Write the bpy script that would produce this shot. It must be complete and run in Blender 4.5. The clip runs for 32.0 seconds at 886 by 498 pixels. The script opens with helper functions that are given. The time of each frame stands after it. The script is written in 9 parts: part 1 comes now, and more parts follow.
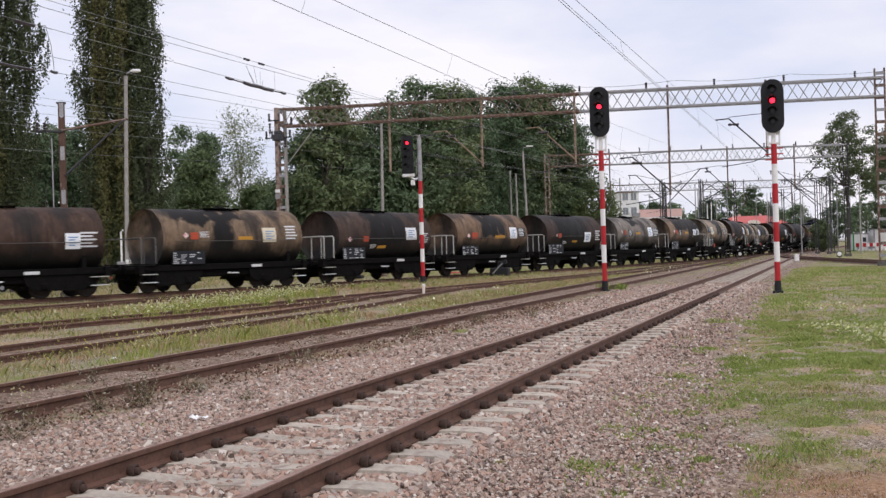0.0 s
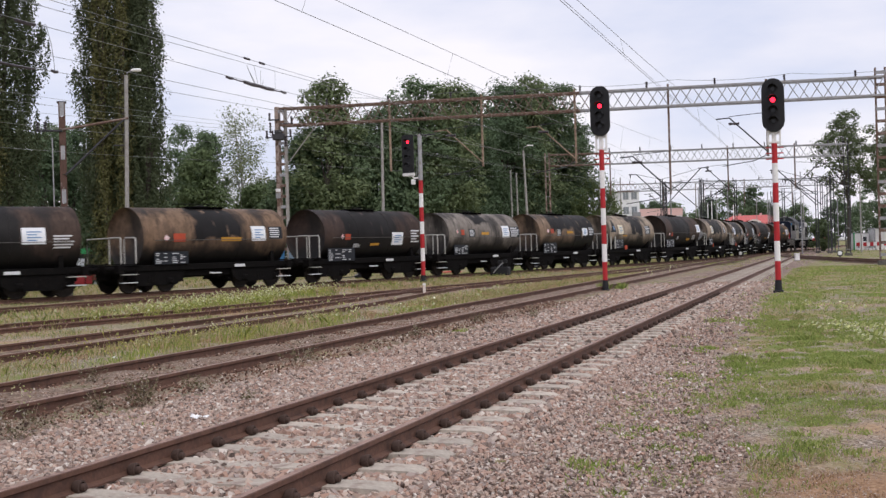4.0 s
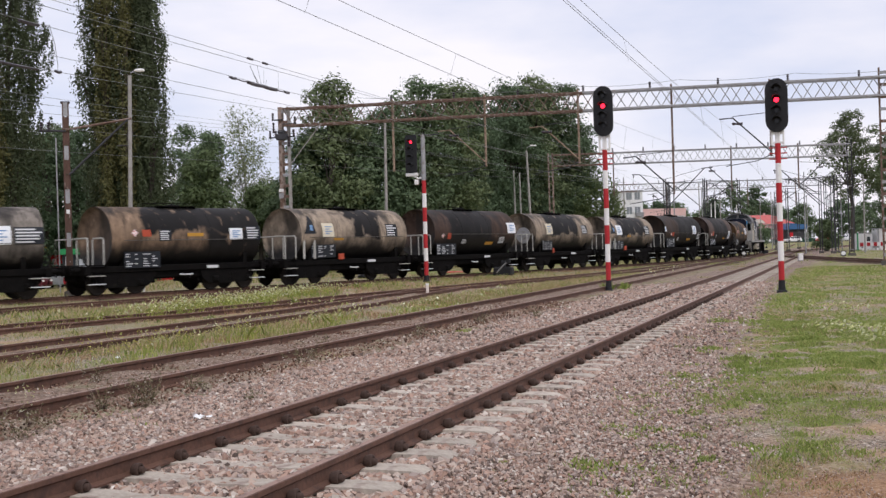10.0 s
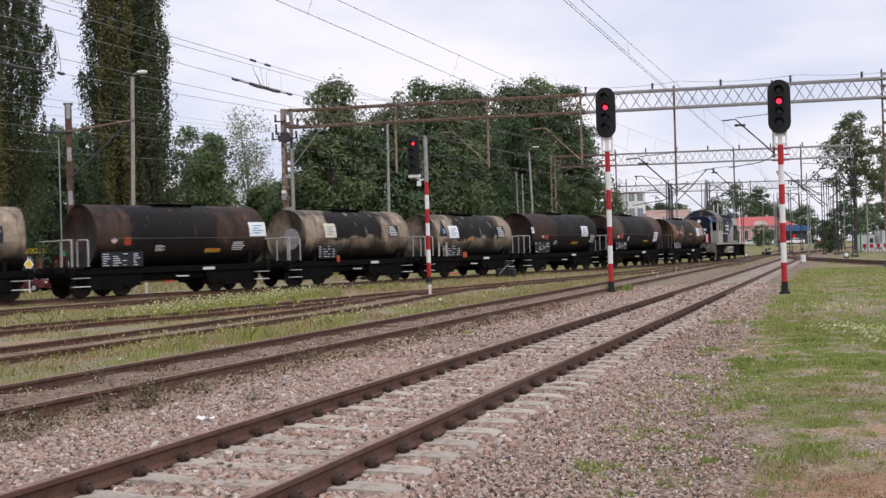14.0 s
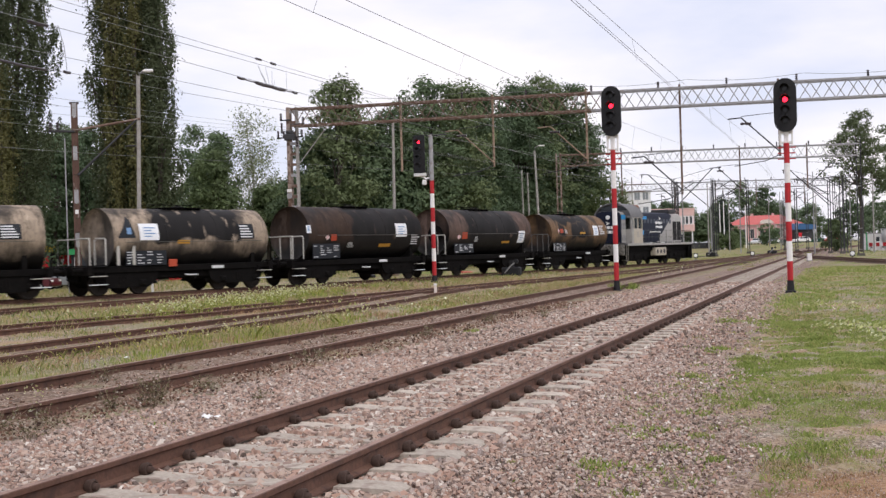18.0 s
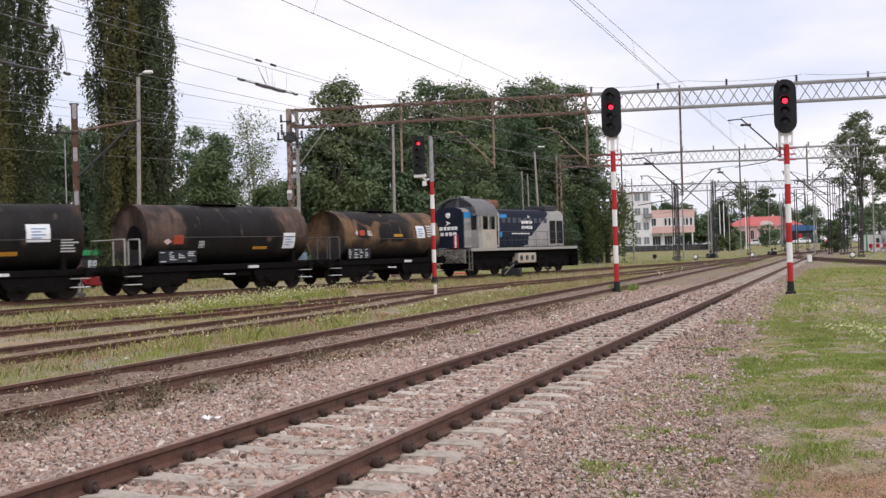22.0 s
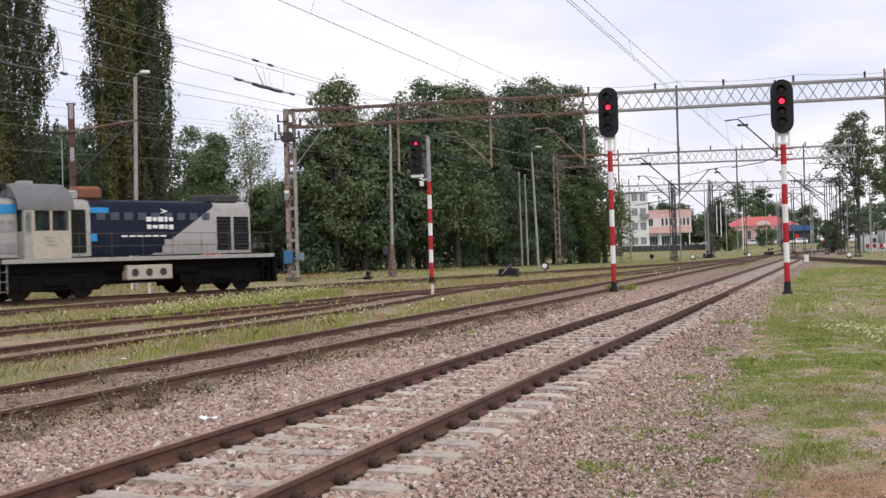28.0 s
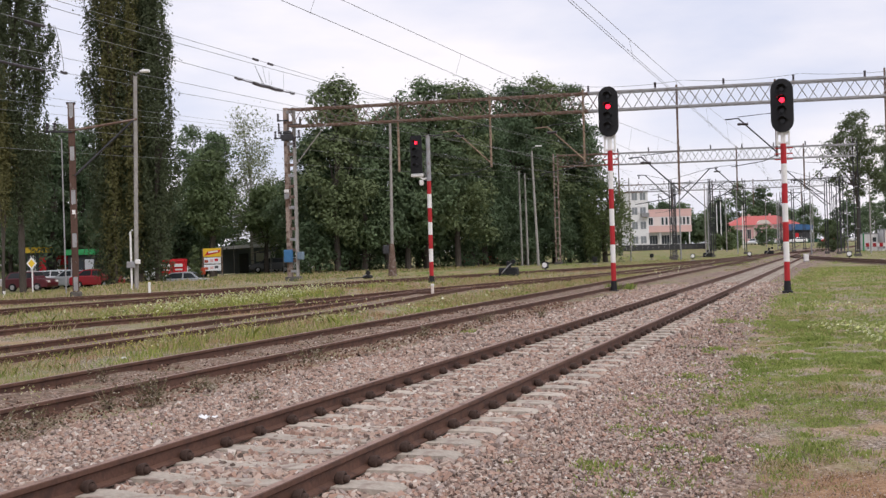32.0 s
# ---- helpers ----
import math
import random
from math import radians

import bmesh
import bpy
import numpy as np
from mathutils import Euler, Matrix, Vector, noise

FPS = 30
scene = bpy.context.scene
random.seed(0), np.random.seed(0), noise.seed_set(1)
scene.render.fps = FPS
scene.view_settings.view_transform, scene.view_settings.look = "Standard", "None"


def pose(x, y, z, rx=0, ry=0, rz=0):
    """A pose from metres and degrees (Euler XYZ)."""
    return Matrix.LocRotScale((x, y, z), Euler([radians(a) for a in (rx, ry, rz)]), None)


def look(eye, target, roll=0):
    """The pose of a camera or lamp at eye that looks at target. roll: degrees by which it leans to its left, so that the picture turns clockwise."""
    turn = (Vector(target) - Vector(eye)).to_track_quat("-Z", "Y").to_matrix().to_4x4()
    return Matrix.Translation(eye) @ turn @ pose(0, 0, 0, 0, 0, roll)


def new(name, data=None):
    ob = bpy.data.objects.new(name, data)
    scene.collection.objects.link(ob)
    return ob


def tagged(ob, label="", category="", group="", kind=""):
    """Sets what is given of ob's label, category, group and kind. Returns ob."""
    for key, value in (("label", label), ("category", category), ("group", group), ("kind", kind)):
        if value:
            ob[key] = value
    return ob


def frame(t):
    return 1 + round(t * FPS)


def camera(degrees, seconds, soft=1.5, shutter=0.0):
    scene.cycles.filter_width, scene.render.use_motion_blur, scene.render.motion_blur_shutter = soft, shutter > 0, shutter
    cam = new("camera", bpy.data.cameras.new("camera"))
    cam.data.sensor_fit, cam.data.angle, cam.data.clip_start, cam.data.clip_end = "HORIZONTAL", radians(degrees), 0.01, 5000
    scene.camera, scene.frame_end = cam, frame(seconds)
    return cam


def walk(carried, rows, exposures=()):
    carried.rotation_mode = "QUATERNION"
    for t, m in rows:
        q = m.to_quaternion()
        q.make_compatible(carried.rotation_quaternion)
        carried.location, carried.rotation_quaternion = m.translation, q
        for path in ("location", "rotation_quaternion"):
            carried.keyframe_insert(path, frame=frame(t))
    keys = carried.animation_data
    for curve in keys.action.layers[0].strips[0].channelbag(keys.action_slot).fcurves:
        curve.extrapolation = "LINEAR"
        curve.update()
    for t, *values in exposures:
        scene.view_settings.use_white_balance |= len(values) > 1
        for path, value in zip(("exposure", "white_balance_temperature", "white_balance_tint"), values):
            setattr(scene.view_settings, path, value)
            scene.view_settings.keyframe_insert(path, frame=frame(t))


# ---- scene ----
HC = 1.505
LENS = 43.08
cam = camera(LENS, 32.0, soft=1.42, shutter=0.5)

# small drift of the tripod head: seconds, turn and tilt in thousandths of a radian
DRIFT = [
    (0, 7.78, -0.16), (0.5, 7.86, -0.78), (1, 7.79, -0.78), (2, 7.95, -0.46), (3, 7.78, -0.78), (3.5, 7.71, -0.78),
    (5.5, 6.18, -0.78), (6, 6.18, -0.61), (7, 6.03, -0.54), (8, 6.10, -0.78), (9, 6.10, -0.08), (9.5, 4.70, 0.00),
    (10, 4.55, -0.61), (10.5, 3.86, -0.78), (11, 3.02, -0.61), (11.5, 2.32, 0.00), (12, 2.32, 0.00), (13, 2.24, -0.61),
    (13.5, 2.32, 0.00), (14, 2.32, 0.78), (14.5, 2.24, 0.15), (16.5, -0.38, 0.78), (17, -2.39, 0.62), (17.5, -2.62, -0.15),
    (18, -2.54, -0.30), (19, -2.62, 0.08), (19.5, -2.47, 0.78), (20, -2.47, 0.00), (21, -2.55, 0.00), (21.5, -2.47, 0.39),
    (22, -2.54, 0.78), (22.5, -2.62, 1.08), (23, -2.55, 0.23), (23.5, -2.47, 0.31), (24, -2.39, 0.78), (24.5, -2.39, 1.47),
    (25, -1.61, 1.62), (25.5, -1.53, 0.00), (27.5, -0.62, 1.54), (28, -0.00, 0.78), (28.5, -0.00, 0.00), (29, -0.00, 0.00),
    (30, -0.00, 0.00), (31, -0.00, 0.00), (32, -0.00, 0.00),
]


def view(yaw, tilt):
    eye = Vector((0, 0, HC))
    yaw, tilt = yaw / 1000, 0.003 + tilt / 1000
    way = Vector((math.sin(yaw) * math.cos(tilt), math.cos(yaw) * math.cos(tilt), math.sin(tilt)))
    return look(eye, eye + way * 50, -1.6616)


walk(cam, [(t, view(a, b)) for t, a, b in DRIFT], [(0, 0.36, 6380, 10), (17.2, 0.36, 6380, 10), (17.8, 0.48, 6500, 10), (29.0, 0.48, 6500, 10), (31.0, 0.40, 6500, 10), (32, 0.39, 6500, 10)])

# ---- light: overcast afternoon ----
world = bpy.data.worlds.new("sky")
scene.world = world
world.use_nodes = True
wn, wl = world.node_tree.nodes, world.node_tree.links
wn.clear()
w_out = wn.new("ShaderNodeOutputWorld")
w_sky = wn.new("ShaderNodeTexSky")
w_sky.sky_type = "NISHITA"
w_sky.sun_disc = False
w_sky.sun_elevation, w_sky.sun_rotation = radians(38), radians(150)
w_bg = wn.new("ShaderNodeBackground")
w_bg.inputs[1].default_value = 0.10
w_cl = wn.new("ShaderNodeBackground")
w_cl.inputs[1].default_value = 1.0
w_mix = wn.new("ShaderNodeMixShader")
w_tc = wn.new("ShaderNodeTexCoord")
w_map = wn.new("ShaderNodeMapping")
w_map.inputs["Scale"].default_value = (1.0, 1.0, 3.2)
w_n = wn.new("ShaderNodeTexNoise")
w_n.inputs["Scale"].default_value = 3.1
w_n.inputs["Detail"].default_value = 7
w_n.inputs["Roughness"].default_value = 0.5
w_ramp = wn.new("ShaderNodeValToRGB")
w_ramp.color_ramp.elements[0].position, w_ramp.color_ramp.elements[1].position = 0.38, 0.62
w_ramp.color_ramp.elements[0].color = (0.585, 0.60, 0.722, 1)
w_ramp.color_ramp.elements[1].color = (0.825, 0.775, 0.805, 1)
w_mix.inputs[0].default_value = 0.9
wl.new(w_tc.outputs["Generated"], w_map.inputs[0])
wl.new(w_map.outputs[0], w_n.inputs["Vector"])
wl.new(w_n.outputs["Fac"], w_ramp.inputs[0])
wl.new(w_ramp.outputs[0], w_cl.inputs[0])
wl.new(w_sky.outputs[0], w_bg.inputs[0])
wl.new(w_bg.outputs[0], w_mix.inputs[1])
wl.new(w_cl.outputs[0], w_mix.inputs[2])
wl.new(w_mix.outputs[0], w_out.inputs[0])

sun = new("sun", bpy.data.lights.new("sun", "SUN"))
sun.data.energy, sun.data.angle, sun.data.color = 1.1, radians(25), (1.0, 0.95, 0.88)
sun.matrix_world = look((0, 0, 60), (-24, 42, 0))


# ---- materials ----
def mat(name, col, rough=0.75, metal=0.0, var=0.25, scale=3.0, bump=0.0, stain=None, stain_at=(0.5, 0.7), spec=0.3, island=0.0, each=0.0, stretch=(1, 1, 1)):
    """A worn surface: colour with a fine and a coarse variation, an optional stain colour and fine relief."""
    m = bpy.data.materials.new(name)
    m.use_nodes = True
    n, l = m.node_tree.nodes, m.node_tree.links
    b = n["Principled BSDF"]
    b.inputs["Roughness"].default_value, b.inputs["Metallic"].default_value = rough, metal
    b.inputs["Specular IOR Level"].default_value = spec
    tc = n.new("ShaderNodeTexCoord")
    mp = n.new("ShaderNodeMapping")
    mp.inputs["Scale"].default_value = stretch
    l.new(tc.outputs["Object"], mp.inputs[0])
    fine, coarse = n.new("ShaderNodeTexNoise"), n.new("ShaderNodeTexNoise")
    fine.inputs["Scale"].default_value, coarse.inputs["Scale"].default_value = scale * 9, scale
    fine.inputs["Detail"].default_value, coarse.inputs["Detail"].default_value = 4, 5
    l.new(mp.outputs[0], fine.inputs["Vector"])
    l.new(mp.outputs[0], coarse.inputs["Vector"])
    add = n.new("ShaderNodeMath")
    add.operation = "ADD"
    l.new(fine.outputs["Fac"], add.inputs[0])
    l.new(coarse.outputs["Fac"], add.inputs[1])
    value = add.outputs[0]
    if island or each:
        src = n.new("ShaderNodeNewGeometry").outputs["Random Per Island"] if island else n.new("ShaderNodeObjectInfo").outputs["Random"]
        ma = n.new("ShaderNodeMath")
        ma.operation = "MULTIPLY_ADD"
        l.new(src, ma.inputs[0])
        ma.inputs[1].default_value = island or each
        l.new(value, ma.inputs[2])
        mb = n.new("ShaderNodeMath")
        mb.operation = "SUBTRACT"
        l.new(ma.outputs[0], mb.inputs[0])
        mb.inputs[1].default_value = (island or each) / 2
        value = mb.outputs[0]
    rng = n.new("ShaderNodeMapRange")
    rng.inputs["From Min"].default_value, rng.inputs["From Max"].default_value = 0.6, 1.4
    rng.inputs["To Min"].default_value, rng.inputs["To Max"].default_value = 1 - var, 1 + var
    rng.clamp = False
    l.new(value, rng.inputs["Value"])
    base = n.new("ShaderNodeMix")
    base.data_type, base.blend_type = "RGBA", "MULTIPLY"
    base.inputs["Factor"].default_value = 1
    base.inputs["A"].default_value = (*col, 1)
    comb = n.new("ShaderNodeCombineColor")
    for i in range(3):
        l.new(rng.outputs[0], comb.inputs[i])
    l.new(comb.outputs[0], base.inputs["B"])
    out = base.outputs["Result"]
    if stain:
        sn = n.new("ShaderNodeTexNoise")
        sn.inputs["Scale"].default_value, sn.inputs["Detail"].default_value = scale * 2.1, 6
        l.new(mp.outputs[0], sn.inputs["Vector"])
        sr = n.new("ShaderNodeMapRange")
        sr.inputs["From Min"].default_value, sr.inputs["From Max"].default_value = stain_at
        l.new(sn.outputs["Fac"], sr.inputs["Value"])
        sm = n.new("ShaderNodeMix")
        sm.data_type = "RGBA"
        l.new(sr.outputs[0], sm.inputs["Factor"])
        l.new(out, sm.inputs["A"])
        sm.inputs["B"].default_value = (*stain, 1)
        out = sm.outputs["Result"]
    l.new(out, b.inputs["Base Color"])
    if bump:
        bp = n.new("ShaderNodeBump")
        bp.inputs["Strength"].default_value, bp.inputs["Distance"].default_value = 0.6, bump
        l.new(fine.outputs["Fac"], bp.inputs["Height"])
        l.new(bp.outputs[0], b.inputs["Normal"])
    return m


def leaf_mat(name, col, var=0.5, through_light=0.35):
    m = mat(name, col, rough=0.6, var=0.4, scale=0.45, island=var * 0.9, spec=0.2)
    n, l = m.node_tree.nodes, m.node_tree.links
    b = n["Principled BSDF"]
    tr, mx = n.new("ShaderNodeBsdfTranslucent"), n.new("ShaderNodeMixShader")
    mx.inputs[0].default_value = through_light
    l.new(b.inputs["Base Color"].links[0].from_socket, tr.inputs[0])
    l.new(b.outputs[0], mx.inputs[1])
    l.new(tr.outputs[0], mx.inputs[2])
    l.new(mx.outputs[0], n["Material Output"].inputs[0])
    return m


def glow(name, col, strength):
    m = bpy.data.materials.new(name)
    m.use_nodes = True
    b = m.node_tree.nodes["Principled BSDF"]
    b.inputs["Base Color"].default_value = (*col, 1)
    b.inputs["Emission Color"].default_value = (*col, 1)
    b.inputs["Emission Strength"].default_value = strength
    return m


def glass(name, col=(0.03, 0.035, 0.04), rough=0.08):
    m = bpy.data.materials.new(name)
    m.use_nodes = True
    b = m.node_tree.nodes["Principled BSDF"]
    b.inputs["Base Color"].default_value = (*col, 1)
    b.inputs["Roughness"].default_value = rough
    b.inputs["Specular IOR Level"].default_value = 0.3
    return m


RUST = mat("rusty_rail_steel", (0.125, 0.066, 0.047), 0.7, 0.1, 0.3, 4, 0.004, (0.06, 0.035, 0.03), (0.5, 0.75))
RAILTOP = mat("worn_rail_head", (0.31, 0.195, 0.15), 0.5, 0.3, 0.25, 5, 0, (0.13, 0.07, 0.05), (0.5, 0.7), stretch=(1, 1, 1))
CONCRETE = mat("sleeper_concrete", (0.45, 0.395, 0.335), 0.9, 0, 0.25, 4, 0.006, (0.26, 0.20, 0.17), (0.52, 0.72), each=0.5)
POLE_CONC = mat("weathered_mast_concrete", (0.33, 0.315, 0.3), 0.9, 0, 0.22, 1.5, 0.004, (0.25, 0.22, 0.2), (0.5, 0.75))
FOOTING = mat("grimy_footing_concrete", (0.12, 0.11, 0.10), 0.9, 0, 0.3, 3, 0.006, (0.06, 0.055, 0.05), (0.5, 0.7))
OLDWOOD = mat("tarred_sleeper_wood", (0.10, 0.07, 0.055), 0.9, 0, 0.4, 5, 0.01, each=0.5)
BROWN_STEEL = mat("rust_brown_steel", (0.15, 0.095, 0.072), 0.75, 0.2, 0.3, 2.5, 0.003, (0.32, 0.28, 0.26), (0.5, 0.72))
GREY_STEEL = mat("galvanised_steel", (0.34, 0.34, 0.35), 0.55, 0.5, 0.2, 2.5, 0, (0.22, 0.16, 0.13), (0.55, 0.8))
TAN_STEEL = mat("faded_tan_steel", (0.30, 0.225, 0.165), 0.8, 0.1, 0.3, 2.5, 0, (0.15, 0.095, 0.07), (0.5, 0.7))
DARK_STEEL = mat("dark_steel", (0.055, 0.055, 0.06), 0.6, 0.3, 0.3, 3)
BLACK = mat("matt_black_paint", (0.016, 0.016, 0.018), 0.65, 0, 0.3, 4)
RED_P = mat("signal_red_paint", (0.42, 0.022, 0.028), 0.55, 0, 0.15, 4, 0, (0.25, 0.03, 0.03), (0.58, 0.8))
WHITE_P = mat("signal_white_paint", (0.78, 0.77, 0.76), 0.55, 0, 0.1, 4, 0, (0.5, 0.46, 0.42), (0.6, 0.85))
WHITE = mat("white_enamel", (0.8, 0.8, 0.8), 0.5, 0, 0.06, 4)
REDLAMP = glow("lit_red_lens", (1.0, 0.015, 0.04), 3.0)
LENS_OFF = glass("dark_lens", (0.01, 0.01, 0.012), 0.1)
WIRE = mat("aged_copper_wire", (0.25, 0.26, 0.255), 0.6, 0.5, 0.1, 3)
INSUL = mat("brown_porcelain", (0.05, 0.04, 0.045), 0.3, 0, 0.1, 3)
BARK = mat("grey_bark", (0.075, 0.063, 0.054), 0.95, 0, 0.35, 2, 0.02, stretch=(1, 1, 0.3))
BIRCH_BARK = mat("pale_bark", (0.45, 0.43, 0.40), 0.9, 0, 0.3, 2, 0.01, (0.08, 0.07, 0.06), (0.55, 0.65), stretch=(1, 1, 3))
PAPER = mat("white_paper", (0.85, 0.85, 0.86), 0.8, 0, 0.06, 5)


# ---- mesh building ----
class Geo:
    """Gathers vertices and faces of one mesh."""

    def __init__(self):
        self.v, self.f = [], []

    def add(self, vs, fs):
        k = len(self.v)
        self.v += [tuple(a) for a in vs]
        self.f += [tuple(i + k for i in q) for q in fs]
        return self

    def box(self, x0, x1, y0, y1, z0, z1, b=0.0, m=None):
        """A block with chamfered edges."""
        b = min(b, (x1 - x0) * 0.45, (y1 - y0) * 0.45, (z1 - z0) * 0.45)
        lo, hi = (x0, y0, z0), (x1, y1, z1)
        if b <= 0:
            vs = [(a, c, d) for d in (z0, z1) for c in (y0, y1) for a in (x0, x1)]
            fs = [(0, 2, 3, 1), (4, 5, 7, 6), (0, 1, 5, 4), (2, 6, 7, 3), (0, 4, 6, 2), (1, 3, 7, 5)]
        else:
            vs, idx = [], {}
            for sx in (0, 1):
                for sy in (0, 1):
                    for sz in (0, 1):
                        s = (sx, sy, sz)
                        for ax in range(3):
                            p = [hi[i] if s[i] else lo[i] for i in range(3)]
                            for i in range(3):
                                if i != ax:
                                    p[i] += -b if s[i] else b
                            idx[s, ax] = len(vs)
                            vs.append(tuple(p))
            fs = []
            for ax in range(3):
                u, w = (ax + 1) % 3, (ax + 2) % 3
                for e in (0, 1):
                    ring = []
                    for a, c in ((0, 0), (1, 0), (1, 1), (0, 1)):
                        s = [0, 0, 0]
                        s[ax], s[u], s[w] = e, a, c
                        ring.append(idx[tuple(s), ax])
                    fs.append(tuple(ring if e else ring[::-1]))
                for a in (0, 1):
                    for c in (0, 1):
                        s0, s1 = [0, 0, 0], [0, 0, 0]
                        s0[u] = s1[u] = a
                        s0[w] = s1[w] = c
                        s0[ax], s1[ax] = 0, 1
                        s0, s1 = tuple(s0), tuple(s1)
                        q = (idx[s0, u], idx[s1, u], idx[s1, w], idx[s0, w])
                        fs.append(q if a == c else q[::-1])
            for s in ((i, j, k) for i in (0, 1) for j in (0, 1) for k in (0, 1)):
                fs.append(tuple(idx[s, ax] for ax in range(3)))
        if m is not None:
            vs = [tuple(m @ Vector(p)) for p in vs]
        return self.add(vs, fs)

    def tube(self, path, r, n=8, caps=True, r_end=None):
        """A round bar along a path of points."""
        pts = [Vector(p) for p in path]
        vs, fs = [], []
        side = None
        for i, p in enumerate(pts):
            d = (pts[min(i + 1, len(pts) - 1)] - pts[max(i - 1, 0)]).normalized()
            ref = Vector((0, 0, 1)) if abs(d.z) < 0.9 else Vector((1, 0, 0))
            a = d.cross(ref).normalized()
            c = d.cross(a)
            rr = r if r_end is None else r + (r_end - r) * i / (len(pts) - 1)
            for k in range(n):
                t = 2 * math.pi * (k + 0.5) / n
                vs.append(p + a * (rr * math.cos(t)) + c * (rr * math.sin(t)))
        for i in range(len(pts) - 1):
            for k in range(n):
                fs.append((i * n + k, i * n + (k + 1) % n, (i + 1) * n + (k + 1) % n, (i + 1) * n + k))
        if caps:
            fs.append(tuple(range(n))[::-1])
            fs.append(tuple((len(pts) - 1) * n + k for k in range(n)))
        return self.add(vs, fs)

    def sweep(self, outline, path):
        """An outline (offset to the right, height) drawn along rows of (x, y, z, heading)."""
        vs, fs, n = [], [], len(outline)
        for x, y, z, h in path:
            for o, u in outline:
                vs.append((x + o * math.cos(h), y - o * math.sin(h), z + u))
        for i in range(len(path) - 1):
            for k in range(n):
                fs.append((i * n + k, (i + 1) * n + k, (i + 1) * n + (k + 1) % n, i * n + (k + 1) % n))
        fs.append(tuple(range(n)))
        fs.append(tuple((len(path) - 1) * n + k for k in range(n))[::-1])
        return self.add(vs, fs)

    def lathe(self, prof, origin, axis="y", n=28):
        """A body of revolution: (place along the axis, radius)."""
        vs, fs = [], []
        for a, r in prof:
            for k in range(n):
                t = 2 * math.pi * k / n
                p = (r * math.cos(t), a, r * math.sin(t)) if axis == "y" else (a, r * math.cos(t), r * math.sin(t)) if axis == "x" else (r * math.cos(t), r * math.sin(t), a)
                vs.append((origin[0] + p[0], origin[1] + p[1], origin[2] + p[2]))
        for i in range(len(prof) - 1):
            for k in range(n):
                q = (i * n + k, i * n + (k + 1) % n, (i + 1) * n + (k + 1) % n, (i + 1) * n + k)
                fs.append(q)
        fs.append(tuple(range(n))[::-1])
        fs.append(tuple((len(prof) - 1) * n + k for k in range(n)))
        return self.add(vs, fs)

    def prism(self, pts, axis, a, b):
        """A flat outline pushed through from a to b along an axis."""
        n = len(pts)

        def at(u, w, c):
            return (c, u, w) if axis == "x" else (u, c, w) if axis == "y" else (u, w, c)
        vs = [at(u, w, a) for u, w in pts] + [at(u, w, b) for u, w in pts]
        fs = [tuple(range(n))[::-1], tuple(range(n, 2 * n))]
        fs += [(i, (i + 1) % n, (i + 1) % n + n, i + n) for i in range(n)]
        return self.add(vs, fs)

    def mesh(self, name, material, smooth=35):
        me = bpy.data.meshes.new(name)
        me.from_pydata(self.v, [], self.f)
        me.materials.append(material)
        bm = bmesh.new()
        bm.from_mesh(me)
        bmesh.ops.recalc_face_normals(bm, faces=bm.faces)
        bm.to_mesh(me)
        bm.free()
        if smooth:
            me.shade_smooth()
            me.set_sharp_from_angle(angle=radians(smooth))
        return me


def raw_mesh(name, verts, faces, material, flat=False):
    """A large mesh from arrays; faces of equal size."""
    verts, faces = np.asarray(verts, np.float32), np.asarray(faces, np.int32)
    me = bpy.data.meshes.new(name)
    me.vertices.add(len(verts))
    me.vertices.foreach_set("co", verts.ravel())
    k = faces.shape[1]
    me.loops.add(faces.size)
    me.loops.foreach_set("vertex_index", faces.ravel())
    me.polygons.add(len(faces))
    me.polygons.foreach_set("loop_start", np.arange(0, faces.size, k, dtype=np.int32))
    me.polygons.foreach_set("loop_total", np.full(len(faces), k, np.int32))
    me.update(calc_edges=True)
    if flat:
        me.shade_flat()
    me.materials.append(material)
    return me


def part(name, geo, material, parent, label="", smooth=35):
    ob = new(name, geo.mesh(name, material, smooth) if isinstance(geo, Geo) else geo)
    ob.parent = parent
    if label:
        tagged(ob, label)
    return ob


def thing(name, m, label, category, group="", kind=""):
    ob = new(name)
    ob.empty_display_size = 0.3
    ob.matrix_basis = m
    return tagged(ob, label, category, group, kind)


def patches(x, y, scale, seed, octaves=4):
    """Smooth random patches between 0 and 1, finer in each octave."""
    x, y = np.asarray(x, float), np.asarray(y, float)
    total, weight, out = 0.0, 1.0, np.zeros(x.shape)
    for k in range(octaves):
        grid = np.random.default_rng(seed + k).random((128, 128))
        u, v = x * scale * 2 ** k + 31.7 * k, y * scale * 2 ** k + 17.3 * k
        i, j = np.floor(u).astype(int), np.floor(v).astype(int)
        f, g = u - i, v - j
        f, g = f * f * (3 - 2 * f), g * g * (3 - 2 * g)
        a, b, c, d = grid[i % 128, j % 128], grid[(i + 1) % 128, j % 128], grid[i % 128, (j + 1) % 128], grid[(i + 1) % 128, (j + 1) % 128]
        out += weight * (a * (1 - f) * (1 - g) + b * f * (1 - g) + c * (1 - f) * g + d * f * g)
        total += weight
        weight *= 0.6
    return out / total


def ease(v):
    v = max(0.0, min(1.0, v))
    return v * v * (3 - 2 * v)


